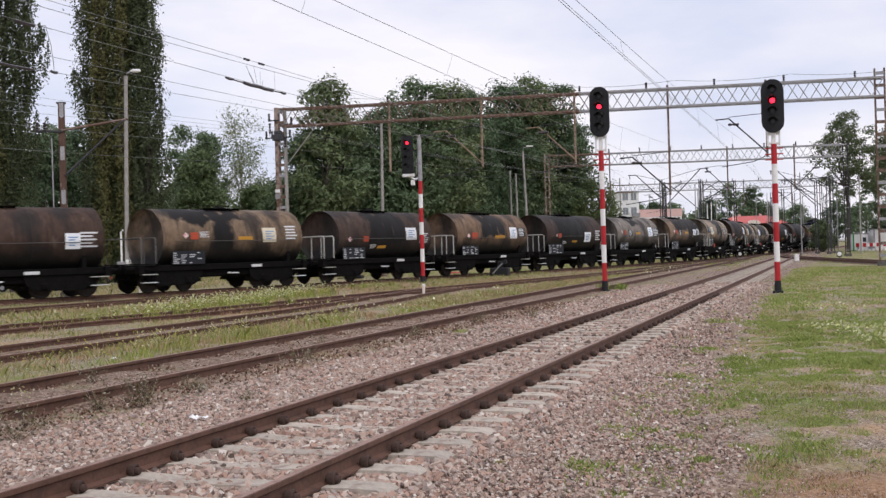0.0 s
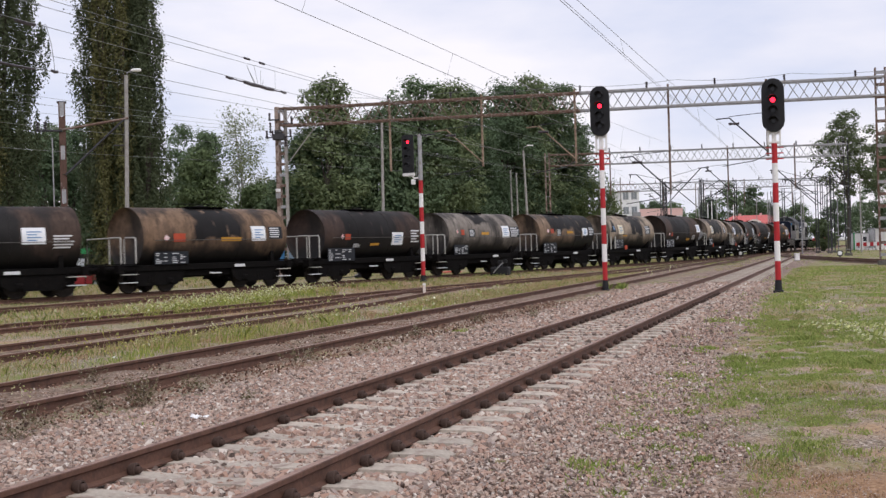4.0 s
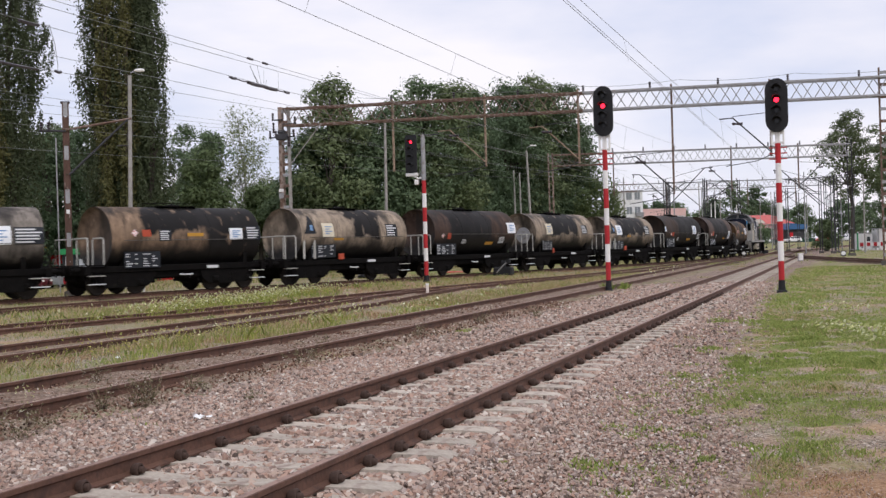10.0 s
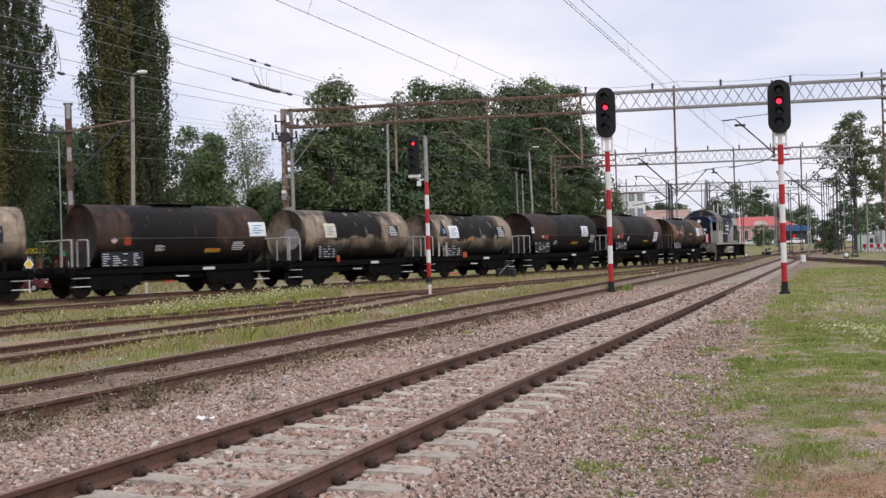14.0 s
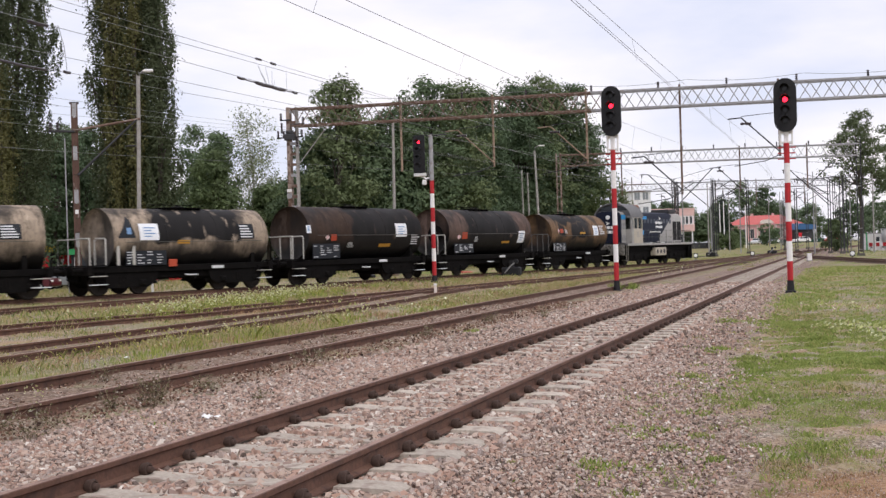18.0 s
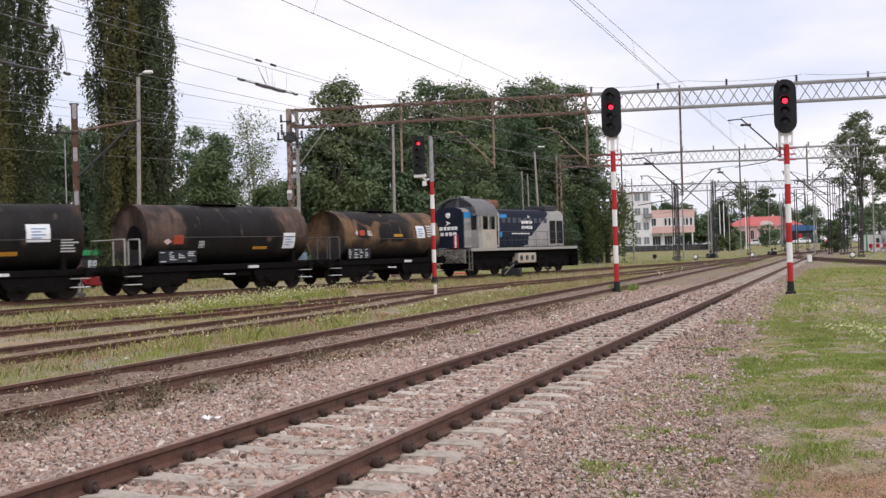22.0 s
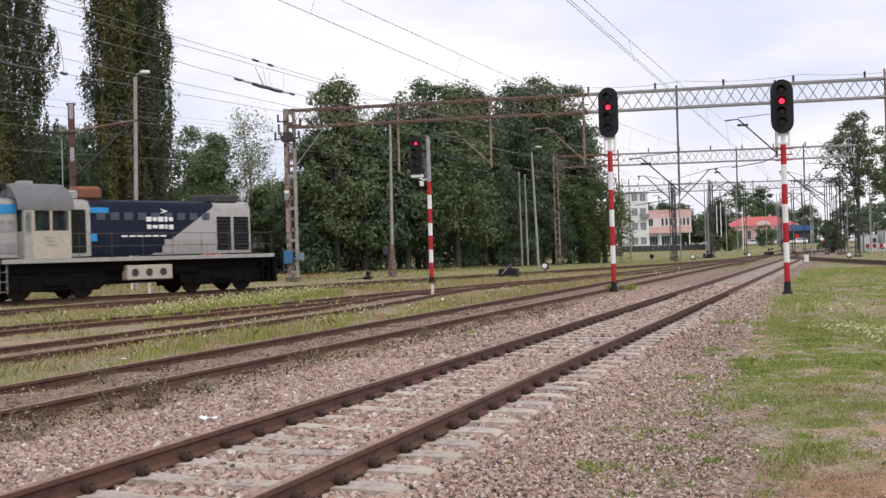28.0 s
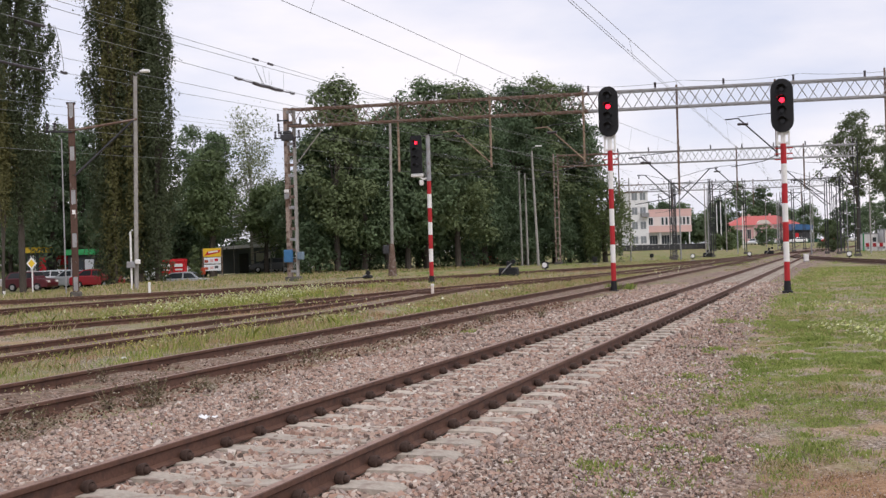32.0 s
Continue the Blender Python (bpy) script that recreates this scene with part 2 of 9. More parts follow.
def ground_z(x, y):
    """The yard is level; it dips towards the car park and its sunken lane and climbs gently towards the station."""
    lane = ease((3.4 - abs(y - 85.3)) / 1.6) * ease((x + 26.5) / 3) * ease((8 - x) / 3) * (1 + 0.75 * ease((x + 15) / 6))
    return 1.35 * ease((y - 118) / 190) - 0.5 * ease((-x - 19) / 9) - 0.85 * lane


# ---- the lines of the tracks ----
TH = 0.33902
SN, CS = math.sin(TH), math.cos(TH)


def along(s, o):
    """A place in the yard: s metres along the near track, o to its right."""
    return (s * SN + o * CS, s * CS - o * SN)


def train_heading(s):
    u = max(-30.0, min(80.0, s)) / 100
    return 0.61256 - 0.1269 * u + 1.19174 * u ** 2 - 6.17917 * u ** 3 + 5.83701 * u ** 4


LINE = {}
_x, _y = -0.35324, 62.72506
LINE[0] = (_x, _y)
for _i in range(1, 601):
    _h = train_heading((_i - 0.5) * 0.5)
    _x, _y = _x + 0.5 * math.sin(_h), _y + 0.5 * math.cos(_h)
    LINE[_i] = (_x, _y)
_x, _y = LINE[0]
for _i in range(1, 601):
    _h = train_heading(-(_i - 0.5) * 0.5)
    _x, _y = _x - 0.5 * math.sin(_h), _y - 0.5 * math.cos(_h)
    LINE[-_i] = (_x, _y)


def on_line(s):
    """Place and heading on the train's track."""
    k = math.floor(s * 2)
    f = s * 2 - k
    a, b = LINE[k], LINE[k + 1]
    return a[0] + (b[0] - a[0]) * f, a[1] + (b[1] - a[1]) * f, train_heading(s)


# ---- ground ----
TRACK3 = [(-40, -12.75), (10, -12.75), (25, -12.85), (31, -13.25), (37, -13.95), (42, -14.4)]
TRACK4 = [(-40, -23.2), (0, -19.8), (21, -17.5), (25, -16.5), (30, -15.85), (36, -15.25), (41, -14.6), (49, -13.4), (56, -12.2), (66, -11.2), (84, -10.3), (110, -8.6)]
TRACK5 = [(-40, -27.5), (0, -25.7), (27, -24.5), (35, -23.6), (42, -22.85), (48, -22.55), (53, -22.2), (59, -21.2)]
TRACK6 = [(135, -4.5), (112, -3.4), (88, 0.7), (70, 4.4), (52, 9.0), (30, 15.5), (-5, 27)]


def spline(rows, step=1.0):
    """A smooth line through places given along and across the yard, as rows of x, y, heading."""
    p = [along(*r) for r in rows]
    p = [(2 * p[0][0] - p[1][0], 2 * p[0][1] - p[1][1])] + p + [(2 * p[-1][0] - p[-2][0], 2 * p[-1][1] - p[-2][1])]
    out = []
    for i in range(1, len(p) - 2):
        n = max(1, int(math.dist(p[i], p[i + 1]) / step))
        for k in range(n + (i == len(p) - 3)):
            t = k / n
            q = []
            for a in (0, 1):
                p0, p1, p2, p3 = p[i - 1][a], p[i][a], p[i + 1][a], p[i + 2][a]
                q.append(0.5 * (2 * p1 + (p2 - p0) * t + (2 * p0 - 5 * p1 + 4 * p2 - p3) * t * t + (3 * p1 - p0 - 3 * p2 + p3) * t ** 3))
            out.append(q)
    rows = []
    for i, q in enumerate(out):
        a, b = out[max(i - 1, 0)], out[min(i + 1, len(out) - 1)]
        rows.append((q[0], q[1], math.atan2(b[0] - a[0], b[1] - a[1])))
    return rows


NEAR_ROWS = [(*along(s, -3.911), TH) for s in range(-30, 241, 2)]
SECOND_ROWS = [(*along(s, -8.1), TH) for s in range(-40, 241, 2)]
THIRD_ROWS, FOURTH_ROWS, FIFTH_ROWS, SIXTH_ROWS = spline(TRACK3), spline(TRACK4), spline(TRACK5), spline(TRACK6)
TRAIN_ROWS = [on_line(s) for s in range(-205, 261, 1)]


def stretch_rows(rows):
    return [(x, y, ground_z(x, y), h) for x, y, h in rows]


def lawn_cover(X, Y):
    """How densely the short grass beside the stone grows, from 0 to 1."""
    perp, s = X * CS - Y * SN, X * SN + Y * CS
    edge = np.interp(s, [9.3, 10.2, 11, 14, 17, 29, 35, 45, 60, 90], [-0.7, -1.3, -1.45, -1.4, -1.35, -1.85, -1.7, -2.0, -2.0, -1.2])
    base = np.clip((perp - edge) / 0.45 + 0.35, 0, 1) * np.interp(s, [6, 8.6, 9.5, 10.4], [0.4, 0.44, 0.66, 1.0])
    for s0, o0, rs, ro, w in ((14.9, -0.35, 0.9, 0.45, 0.55), (17.6, 0.1, 1.0, 0.5, 0.35), (22.5, -0.3, 1.5, 0.7, 0.4), (30, 0.3, 2.5, 0.8, 0.4), (12.0, 0.4, 0.5, 0.4, 0.3)):
        base = base - w * np.exp(-((s - s0) / rs) ** 2 - ((perp - o0) / ro) ** 2)
    return np.clip((base + (patches(X, Y, 1.1, 5, 3) - 0.5) * 1.7 + (patches(X, Y, 4.5, 9, 2) - 0.5) * 2.2 + (patches(X, Y, 11.0, 19, 2) - 0.5) * 1.1 - 0.40) * 0.95, 0, 1)


def ground_fields(X, Y):
    """How far a place lies inside the crushed stone, and inside the bare dirt by the rails (metres, positive inside)."""
    perp, s = X * CS - Y * SN, X * SN + Y * CS
    right = np.interp(s, [4, 7.0, 8.5, 9.5, 11, 15, 19, 28, 40, 70, 100, 140], [0.0, -0.5, -0.7, -1.0, -1.45, -1.5, -1.5, -1.95, -2.2, -1.5, -1.0, 0.5])
    stone = np.minimum(perp + 6.62 + (patches(X, Y, 1.6, 51, 3) - 0.5) * 0.9, right - perp)
    near = np.full(X.shape, 99.0)
    for rows in (SECOND_ROWS[:60], THIRD_ROWS, FOURTH_ROWS, FIFTH_ROWS, TRAIN_ROWS[120:400], SIXTH_ROWS):
        pts = np.array([r[:2] for r in rows])
        for q in pts[:: max(1, len(pts) // 120)]:
            near = np.minimum(near, np.hypot(X - q[0], Y - q[1]))
    far = np.full(X.shape, 99.0)
    pts = np.array([r[:2] for r in SECOND_ROWS[:60]])
    for q in pts:
        far = np.minimum(far, np.hypot(X - q[0], Y - q[1]))
    near = np.where(far < 1.8, near - 0.25, near + 0.5)
    cover = patches(X, Y, 0.35, 71)
    bare = np.where(perp > -3.0, (0.42 - lawn_cover(X, Y)) * 1.8, np.where(Y > 75, -0.5, 0.15) - (cover - 0.5) * 2.0)
    return stone, 1.0 - near, bare


def ground_material():
    m = bpy.data.materials.new("yard_ground")
    m.use_nodes = True
    n, l = m.node_tree.nodes, m.node_tree.links
    b = n["Principled BSDF"]
    b.inputs["Roughness"].default_value = 0.95
    b.inputs["Specular IOR Level"].default_value = 0.15
    tc = n.new("ShaderNodeTexCoord")

    def noise_at(scale, detail=5, rough=0.6):
        t = n.new("ShaderNodeTexNoise")
        t.inputs["Scale"].default_value, t.inputs["Detail"].default_value, t.inputs["Roughness"].default_value = scale, detail, rough
        l.new(tc.outputs["Object"], t.inputs["Vector"])
        return t.outputs["Fac"]

    def ramp(src, *stops):
        r = n.new("ShaderNodeValToRGB")
        while len(r.color_ramp.elements) < len(stops):
            r.color_ramp.elements.new(0.5)
        for e, (p, c) in zip(r.color_ramp.elements, stops):
            e.position, e.color = p, (*c, 1)
        l.new(src, r.inputs[0])
        return r.outputs[0]

    def mix(f, a, c):
        x = n.new("ShaderNodeMix")
        x.data_type = "RGBA"
        l.new(f, x.inputs["Factor"])
        l.new(a, x.inputs["A"])
        l.new(c, x.inputs["B"])
        return x.outputs["Result"]

    def mask(name, scale, amount, soft):
        a = n.new("ShaderNodeAttribute")
        a.attribute_name = name
        k = n.new("ShaderNodeMath")
        k.operation = "MULTIPLY_ADD"
        l.new(noise_at(scale, 6), k.inputs[0])
        k.inputs[1].default_value = amount
        l.new(a.outputs["Fac"], k.inputs[2])
        r = n.new("ShaderNodeMapRange")
        r.inputs["From Min"].default_value, r.inputs["From Max"].default_value = amount / 2 - soft, amount / 2 + soft
        l.new(k.outputs[0], r.inputs["Value"])
        return r.outputs[0]

    vor = n.new("ShaderNodeTexVoronoi")
    vor.inputs["Scale"].default_value = 22
    l.new(tc.outputs["Object"], vor.inputs["Vector"])
    sep = n.new("ShaderNodeSeparateColor")
    l.new(vor.outputs["Color"], sep.inputs[0])
    stones = ramp(sep.outputs[0], (0.0, (0.085, 0.06, 0.05)), (0.35, (0.20, 0.14, 0.11)), (0.7, (0.32, 0.235, 0.19)), (1.0, (0.46, 0.385, 0.33)))
    grass = mix(ramp(noise_at(0.55), (0.45, (0, 0, 0)), (0.62, (1, 1, 1))), ramp(noise_at(7), (0.3, (0.11, 0.15, 0.04)), (0.7, (0.23, 0.27, 0.085))), ramp(noise_at(9), (0.3, (0.25, 0.19, 0.10)), (0.7, (0.40, 0.29, 0.17))))
    grit = n.new("ShaderNodeTexVoronoi")
    grit.inputs["Scale"].default_value = 48
    l.new(tc.outputs["Object"], grit.inputs["Vector"])
    gsep = n.new("ShaderNodeSeparateColor")
    l.new(grit.outputs["Color"], gsep.inputs[0])
    gravel = ramp(gsep.outputs[0], (0.0, (0.10, 0.08, 0.058)), (0.4, (0.26, 0.21, 0.16)), (0.75, (0.37, 0.30, 0.24)), (1.0, (0.55, 0.49, 0.43)))
    dirt = mix(ramp(noise_at(3.2, 7), (0.42, (0, 0, 0)), (0.6, (1, 1, 1))), ramp(noise_at(11, 7), (0.32, (0.075, 0.052, 0.04)), (0.5, (0.19, 0.135, 0.10)), (0.72, (0.37, 0.27, 0.20))), ramp(gsep.outputs[1], (0.0, (0.08, 0.056, 0.045)), (0.6, (0.27, 0.19, 0.145)), (1.0, (0.52, 0.44, 0.37))))
    soil = mix(ramp(noise_at(0.8, 6), (0.48, (0, 0, 0)), (0.66, (1, 1, 1))), gravel, ramp(noise_at(30, 4), (0.3, (0.29, 0.19, 0.115)), (0.7, (0.50, 0.36, 0.23))))
    grass = mix(mask("bare", 2.6, 1.4, 0.75), grass, soil)
    rusty = ramp(noise_at(34, 4), (0.3, (0.20, 0.11, 0.06)), (0.7, (0.44, 0.29, 0.18)))
    grass = mix(mask("rust", 3.0, 1.1, 0.3), grass, rusty)
    col = mix(mask("dirt", 1.1, 2.0, 0.4), grass, dirt)
    col = mix(mask("stone", 1.6, 1.3, 0.3), col, stones)
    l.new(col, b.inputs["Base Color"])
    bp = n.new("ShaderNodeBump")
    bp.inputs["Strength"].default_value, bp.inputs["Distance"].default_value = 0.8, 0.03
    ad = n.new("ShaderNodeMath")
    ad.operation = "SUBTRACT"
    l.new(noise_at(14, 6), ad.inputs[0])
    l.new(vor.outputs["Distance"], ad.inputs[1])
    l.new(ad.outputs[0], bp.inputs["Height"])
    l.new(bp.outputs[0], b.inputs["Normal"])
    return m


def build_ground():
    xs = np.unique(np.concatenate([np.linspace(-1400, -60, 24), np.linspace(-60, -12, 70), np.linspace(-12, 14, 130), np.linspace(14, 60, 60), np.linspace(60, 1400, 26)]))
    ys = np.unique(np.concatenate([np.linspace(-300, -4, 20), np.linspace(-4, 30, 170), np.linspace(30, 140, 130), np.linspace(140, 330, 40), np.linspace(330, 2600, 16)]))
    X, Y = np.meshgrid(xs, ys)
    stone, dirt, bare = ground_fields(X, Y)
    rust = 0.75 - np.hypot((X * SN + Y * CS - 7.1) / 0.95, (X * CS - Y * SN - 0.3) / 1.2)
    stone = np.minimum(stone, np.where(rust > -0.2, -rust, 9))
    ez = np.vectorize(ground_z)(X, Y)
    rnd = np.random.default_rng(3)
    bank = np.clip((dirt + 0.35) / 0.8, 0, 1) * np.clip((-5.9 - (X * CS - Y * SN)) / 1.1, 0, 1)
    Z = ez + rnd.normal(0, 0.012, X.shape) * (Y < 60) - 0.02 + 0.08 * bank
    verts = np.stack([X.ravel(), Y.ravel(), Z.ravel()], 1)
    nx, ny = len(xs), len(ys)
    i, j = np.meshgrid(np.arange(nx - 1), np.arange(ny - 1))
    a = (j * nx + i).ravel()
    faces = np.stack([a, a + 1, a + nx + 1, a + nx], 1)
    me = raw_mesh("ground", verts, faces, ground_material())
    for name, field in (("stone", stone), ("dirt", dirt), ("bare", bare), ("rust", rust)):
        at = me.attributes.new(name, "FLOAT", "POINT")
        at.data.foreach_set("value", field.ravel().astype(np.float32))
    me.shade_smooth()
    tagged(new("ground", me), "level railway yard ground of pinkish crushed stone, dirt and grass", "ground", kind="structure")


build_ground()

# ---- tracks ----
RAIL = [(-0.06, 0.0), (0.06, 0.0), (0.06, 0.014), (0.012, 0.03), (0.009, 0.10), (0.034, 0.116), (0.034, 0.146), (0.026, 0.15), (-0.026, 0.15), (-0.034, 0.146), (-0.034, 0.116), (-0.009, 0.10), (-0.012, 0.03), (-0.06, 0.014)]


def rail_pair(parent, rows, gauge=1.507, sink=0.0, top=RAILTOP):
    for o in (-gauge / 2, gauge / 2):
        path = [(x + o * math.cos(h), y - o * math.sin(h), z + 0.02 - sink, h) for x, y, z, h in stretch_rows(rows)]
        g = Geo().sweep(RAIL, path)
        ob = part("rail", g, RUST, parent, "rusty brown steel rail", smooth=25)
        ob.data.materials.append(top)
        for p in ob.data.polygons:
            if p.normal.z > 0.9 and p.center.z > 0.1 + path[0][2]:
                p.material_index = 1


def sleeper_mesh():
    """A concrete sleeper: broad ends under the rails, a waist between."""
    g = Geo()
    sec = [(-1.25, 0.13, 0.02), (-1.18, 0.14, 0.045), (-0.98, 0.14, 0.05), (-0.5, 0.14, 0.045), (-0.35, 0.12, 0.034), (0.35, 0.12, 0.034), (0.5, 0.14, 0.045), (0.98, 0.14, 0.05), (1.18, 0.14, 0.045), (1.25, 0.13, 0.02)]
    vs, fs = [], []
    for x, w, z in sec:
        vs += [(x, -w, -0.16), (x, -w * 0.86, z), (x, w * 0.86, z), (x, w, -0.16)]
    for i in range(len(sec) - 1):
        for k in range(4):
            fs.append((i * 4 + k, i * 4 + (k + 1) % 4, i * 4 + 4 + (k + 1) % 4, i * 4 + 4 + k))
    fs += [(0, 1, 2, 3), (36, 37, 38, 39)]
    return g.add(vs, fs).mesh("sleeper", CONCRETE, 30)


FASTEN = mat("dark_rusty_fastening", (0.062, 0.038, 0.03), 0.75, 0.1, 0.4, 9, 0.002)


def fastening_mesh():
    """Base plate with a round clip, spring ring and bolt head."""
    g = Geo()
    g.box(-0.05, 0.06, -0.08, 0.08, 0.03, 0.045, 0.006)
    g.lathe([(-0.05, 0.03), (-0.04, 0.042), (0.0, 0.05), (0.014, 0.047), (0.018, 0.036), (0.008, 0.028), (0.03, 0.025), (0.042, 0.022), (0.046, 0.01)], (0, 0, 0.08), "x", 14)
    return g.mesh("rail_fastening", FASTEN, 30)


near_track = thing("railway_track", Matrix(), "rusty rails on pale concrete sleepers in pinkish crushed stone", "railway track", "yard tracks")
rail_pair(near_track, NEAR_ROWS)
SLEEPER, FASTENING = sleeper_mesh(), fastening_mesh()
rnd = random.Random(5)
for i in range(210):
    s = 2.06 + (i - 10) * 0.5695
    x, y = along(s, -3.911 + rnd.uniform(-0.012, 0.012))
    sl = new("sleeper", SLEEPER)
    sl.parent = near_track
    sl.matrix_basis = Matrix.Translation((x, y, ground_z(x, y) - 0.022 + rnd.uniform(-0.008, 0.004))) @ Euler((0, rnd.uniform(-0.004, 0.004), -TH + rnd.uniform(-0.012, 0.012))).to_matrix().to_4x4()
    if i < 66:
        for o, turn in ((-0.838, math.pi), (-0.669, 0), (0.669, math.pi), (0.838, 0)):
            ft = new("rail_fastening", FASTENING)
            ft.parent = sl
            ft.matrix_basis = Matrix.Translation((o, 0, 0.0)) @ Euler((0, 0, turn)).to_matrix().to_4x4()

PLANK = Geo().box(-1.27, 1.27, -0.125, 0.125, -0.15, 0.0, 0.015).mesh("sleeper", OLDWOOD, 30)


def plain_track(label, rows, step, sink, first, last):
    tr = thing("railway_track", Matrix(), label, "railway track", "yard tracks")
    rail_pair(tr, rows, sink=sink)
    pts = rows
    acc, nxt = 0.0, 0.0
    for a, b in zip(pts, pts[1:]):
        d = math.dist(a[:2], b[:2])
        while nxt <= acc + d:
            f = (nxt - acc) / d
            x, y = a[0] + (b[0] - a[0]) * f, a[1] + (b[1] - a[1]) * f
            if first <= nxt <= last:
                sl = new("sleeper", PLANK)
                sl.parent = tr
                sl.matrix_basis = Matrix.Translation((x, y, ground_z(x, y) - 0.004 - sink + rnd.uniform(-0.015, 0.0))) @ Euler((0, 0, -a[2] + rnd.uniform(-0.03, 0.03))).to_matrix().to_4x4()
            nxt += step
        acc += d
    return tr


plain_track("rusty rails half sunk in dirt and weeds on old sleepers", SECOND_ROWS, 0.65, 0.0, 40, 150)
plain_track("rusty rails overgrown with yellow-green weeds", THIRD_ROWS, 0.65, 0.05, 40, 90)
plain_track("rusty rails of a diverging siding among white flowers", FOURTH_ROWS, 0.65, 0.055, 40, 160)
plain_track("rusty rails of a siding in grass", FIFTH_ROWS, 0.65, 0.06, 40, 110)
plain_track("main line rails worn by traffic on dark ballast", TRAIN_ROWS, 0.65, 0.02, 160, 330)
plain_track("rusty rails branching off across pale stone", SIXTH_ROWS, 0.65, 0.0, 0, 110)


# ---- the train ----
def tank_mat(name, base, lower, dark, bands=(), split=0.25, streak=0.8, soft=0.14):
    """Tank paint with soot and spilled oil: dark bands along the barrel, a belly darkened with dirt and painted shade,
    runs down the side.
    """
    m = bpy.data.materials.new(name)
    m.use_nodes = True
    n, l = m.node_tree.nodes, m.node_tree.links
    b = n["Principled BSDF"]
    b.inputs["Roughness"].default_value = 0.5
    b.inputs["Specular IOR Level"].default_value = 0.16
    tc = n.new("ShaderNodeTexCoord")
    sp = n.new("ShaderNodeSeparateXYZ")
    l.new(tc.outputs["Object"], sp.inputs[0])

    def noise_at(scale, detail, stretch):
        mp = n.new("ShaderNodeMapping")
        mp.inputs["Scale"].default_value = stretch
        l.new(tc.outputs["Object"], mp.inputs[0])
        t = n.new("ShaderNodeTexNoise")
        t.inputs["Scale"].default_value, t.inputs["Detail"].default_value = scale, detail
        l.new(mp.outputs[0], t.inputs["Vector"])
        return t.outputs["Fac"]

    def num(op, a, c, d=None):
        k = n.new("ShaderNodeMath")
        k.operation = op
        for s, v in zip(k.inputs, (a, c, d)):
            if v is None:
                continue
            if isinstance(v, (int, float)):
                s.default_value = v
            else:
                l.new(v, s)
        return k.outputs[0]

    def step(v, lo, hi):
        r = n.new("ShaderNodeMapRange")
        r.inputs["From Min"].default_value, r.inputs["From Max"].default_value = lo, hi
        l.new(v, r.inputs["Value"])
        return r.outputs[0]

    def mix(f, a, c):
        x = n.new("ShaderNodeMix")
        x.data_type = "RGBA"
        l.new(f, x.inputs["Factor"])
        for s, v in ((x.inputs["A"], a), (x.inputs["B"], c)):
            if isinstance(v, tuple):
                s.default_value = (*v, 1)
            else:
                l.new(v, s)
        return x.outputs["Result"]

    wob = noise_at(1.25, 7, (1, 1, 0.6))
    runs = noise_at(2.2, 4, (1, 3.5, 0.35))
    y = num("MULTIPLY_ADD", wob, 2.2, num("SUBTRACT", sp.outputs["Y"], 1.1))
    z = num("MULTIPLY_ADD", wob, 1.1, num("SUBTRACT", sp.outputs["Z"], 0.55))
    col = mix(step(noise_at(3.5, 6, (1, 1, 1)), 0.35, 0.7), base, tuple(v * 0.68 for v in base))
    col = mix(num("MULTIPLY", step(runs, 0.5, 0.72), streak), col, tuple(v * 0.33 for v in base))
    # lower half darkened by height: dirt together with underside shade in the colour
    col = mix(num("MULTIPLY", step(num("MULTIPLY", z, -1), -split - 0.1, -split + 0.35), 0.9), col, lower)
    for lo, hi, zlo, zhi in bands:
        f = num("MULTIPLY", step(y, lo - soft, lo + soft), step(num("MULTIPLY", y, -1), -hi - soft, -hi + soft))
        f = num("MULTIPLY", f, num("MULTIPLY", step(z, zlo - 0.06, zlo + 0.06), step(num("MULTIPLY", z, -1), -zhi - 0.1, -zhi + 0.1)))
        col = mix(f, col, dark)
    col = mix(num("MULTIPLY", step(noise_at(1.7, 6, (1, 1.4, 0.45)), 0.6, 0.68), 0.55), col, tuple(min(0.6, v * 1.5 + 0.03) for v in base))
    col = mix(num("MULTIPLY", step(noise_at(0.75, 5, (1, 1, 0.7)), 0.47, 0.62), 0.8), col, tuple(v * 1.5 for v in dark))
    # lowest part near black, soot and painted shade in one
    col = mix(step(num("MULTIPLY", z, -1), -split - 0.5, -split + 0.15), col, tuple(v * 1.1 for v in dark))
    col = mix(num("MULTIPLY", step(noise_at(2.4, 5, (1, 0.8, 0.2)), 0.52, 0.66), 0.6), col, tuple(v * 1.6 for v in dark))
    col = mix(num("MULTIPLY", step(noise_at(11, 5, (1, 1, 0.6)), 0.55, 0.8), 0.5), col, tuple(v * 0.5 for v in dark))
    l.new(col, b.inputs["Base Color"])
    rr = n.new("ShaderNodeMapRange")
    rr.inputs["To Min"].default_value, rr.inputs["To Max"].default_value = 0.42, 0.75
    l.new(wob, rr.inputs["Value"])
    l.new(rr.outputs[0], b.inputs["Roughness"])
    return m


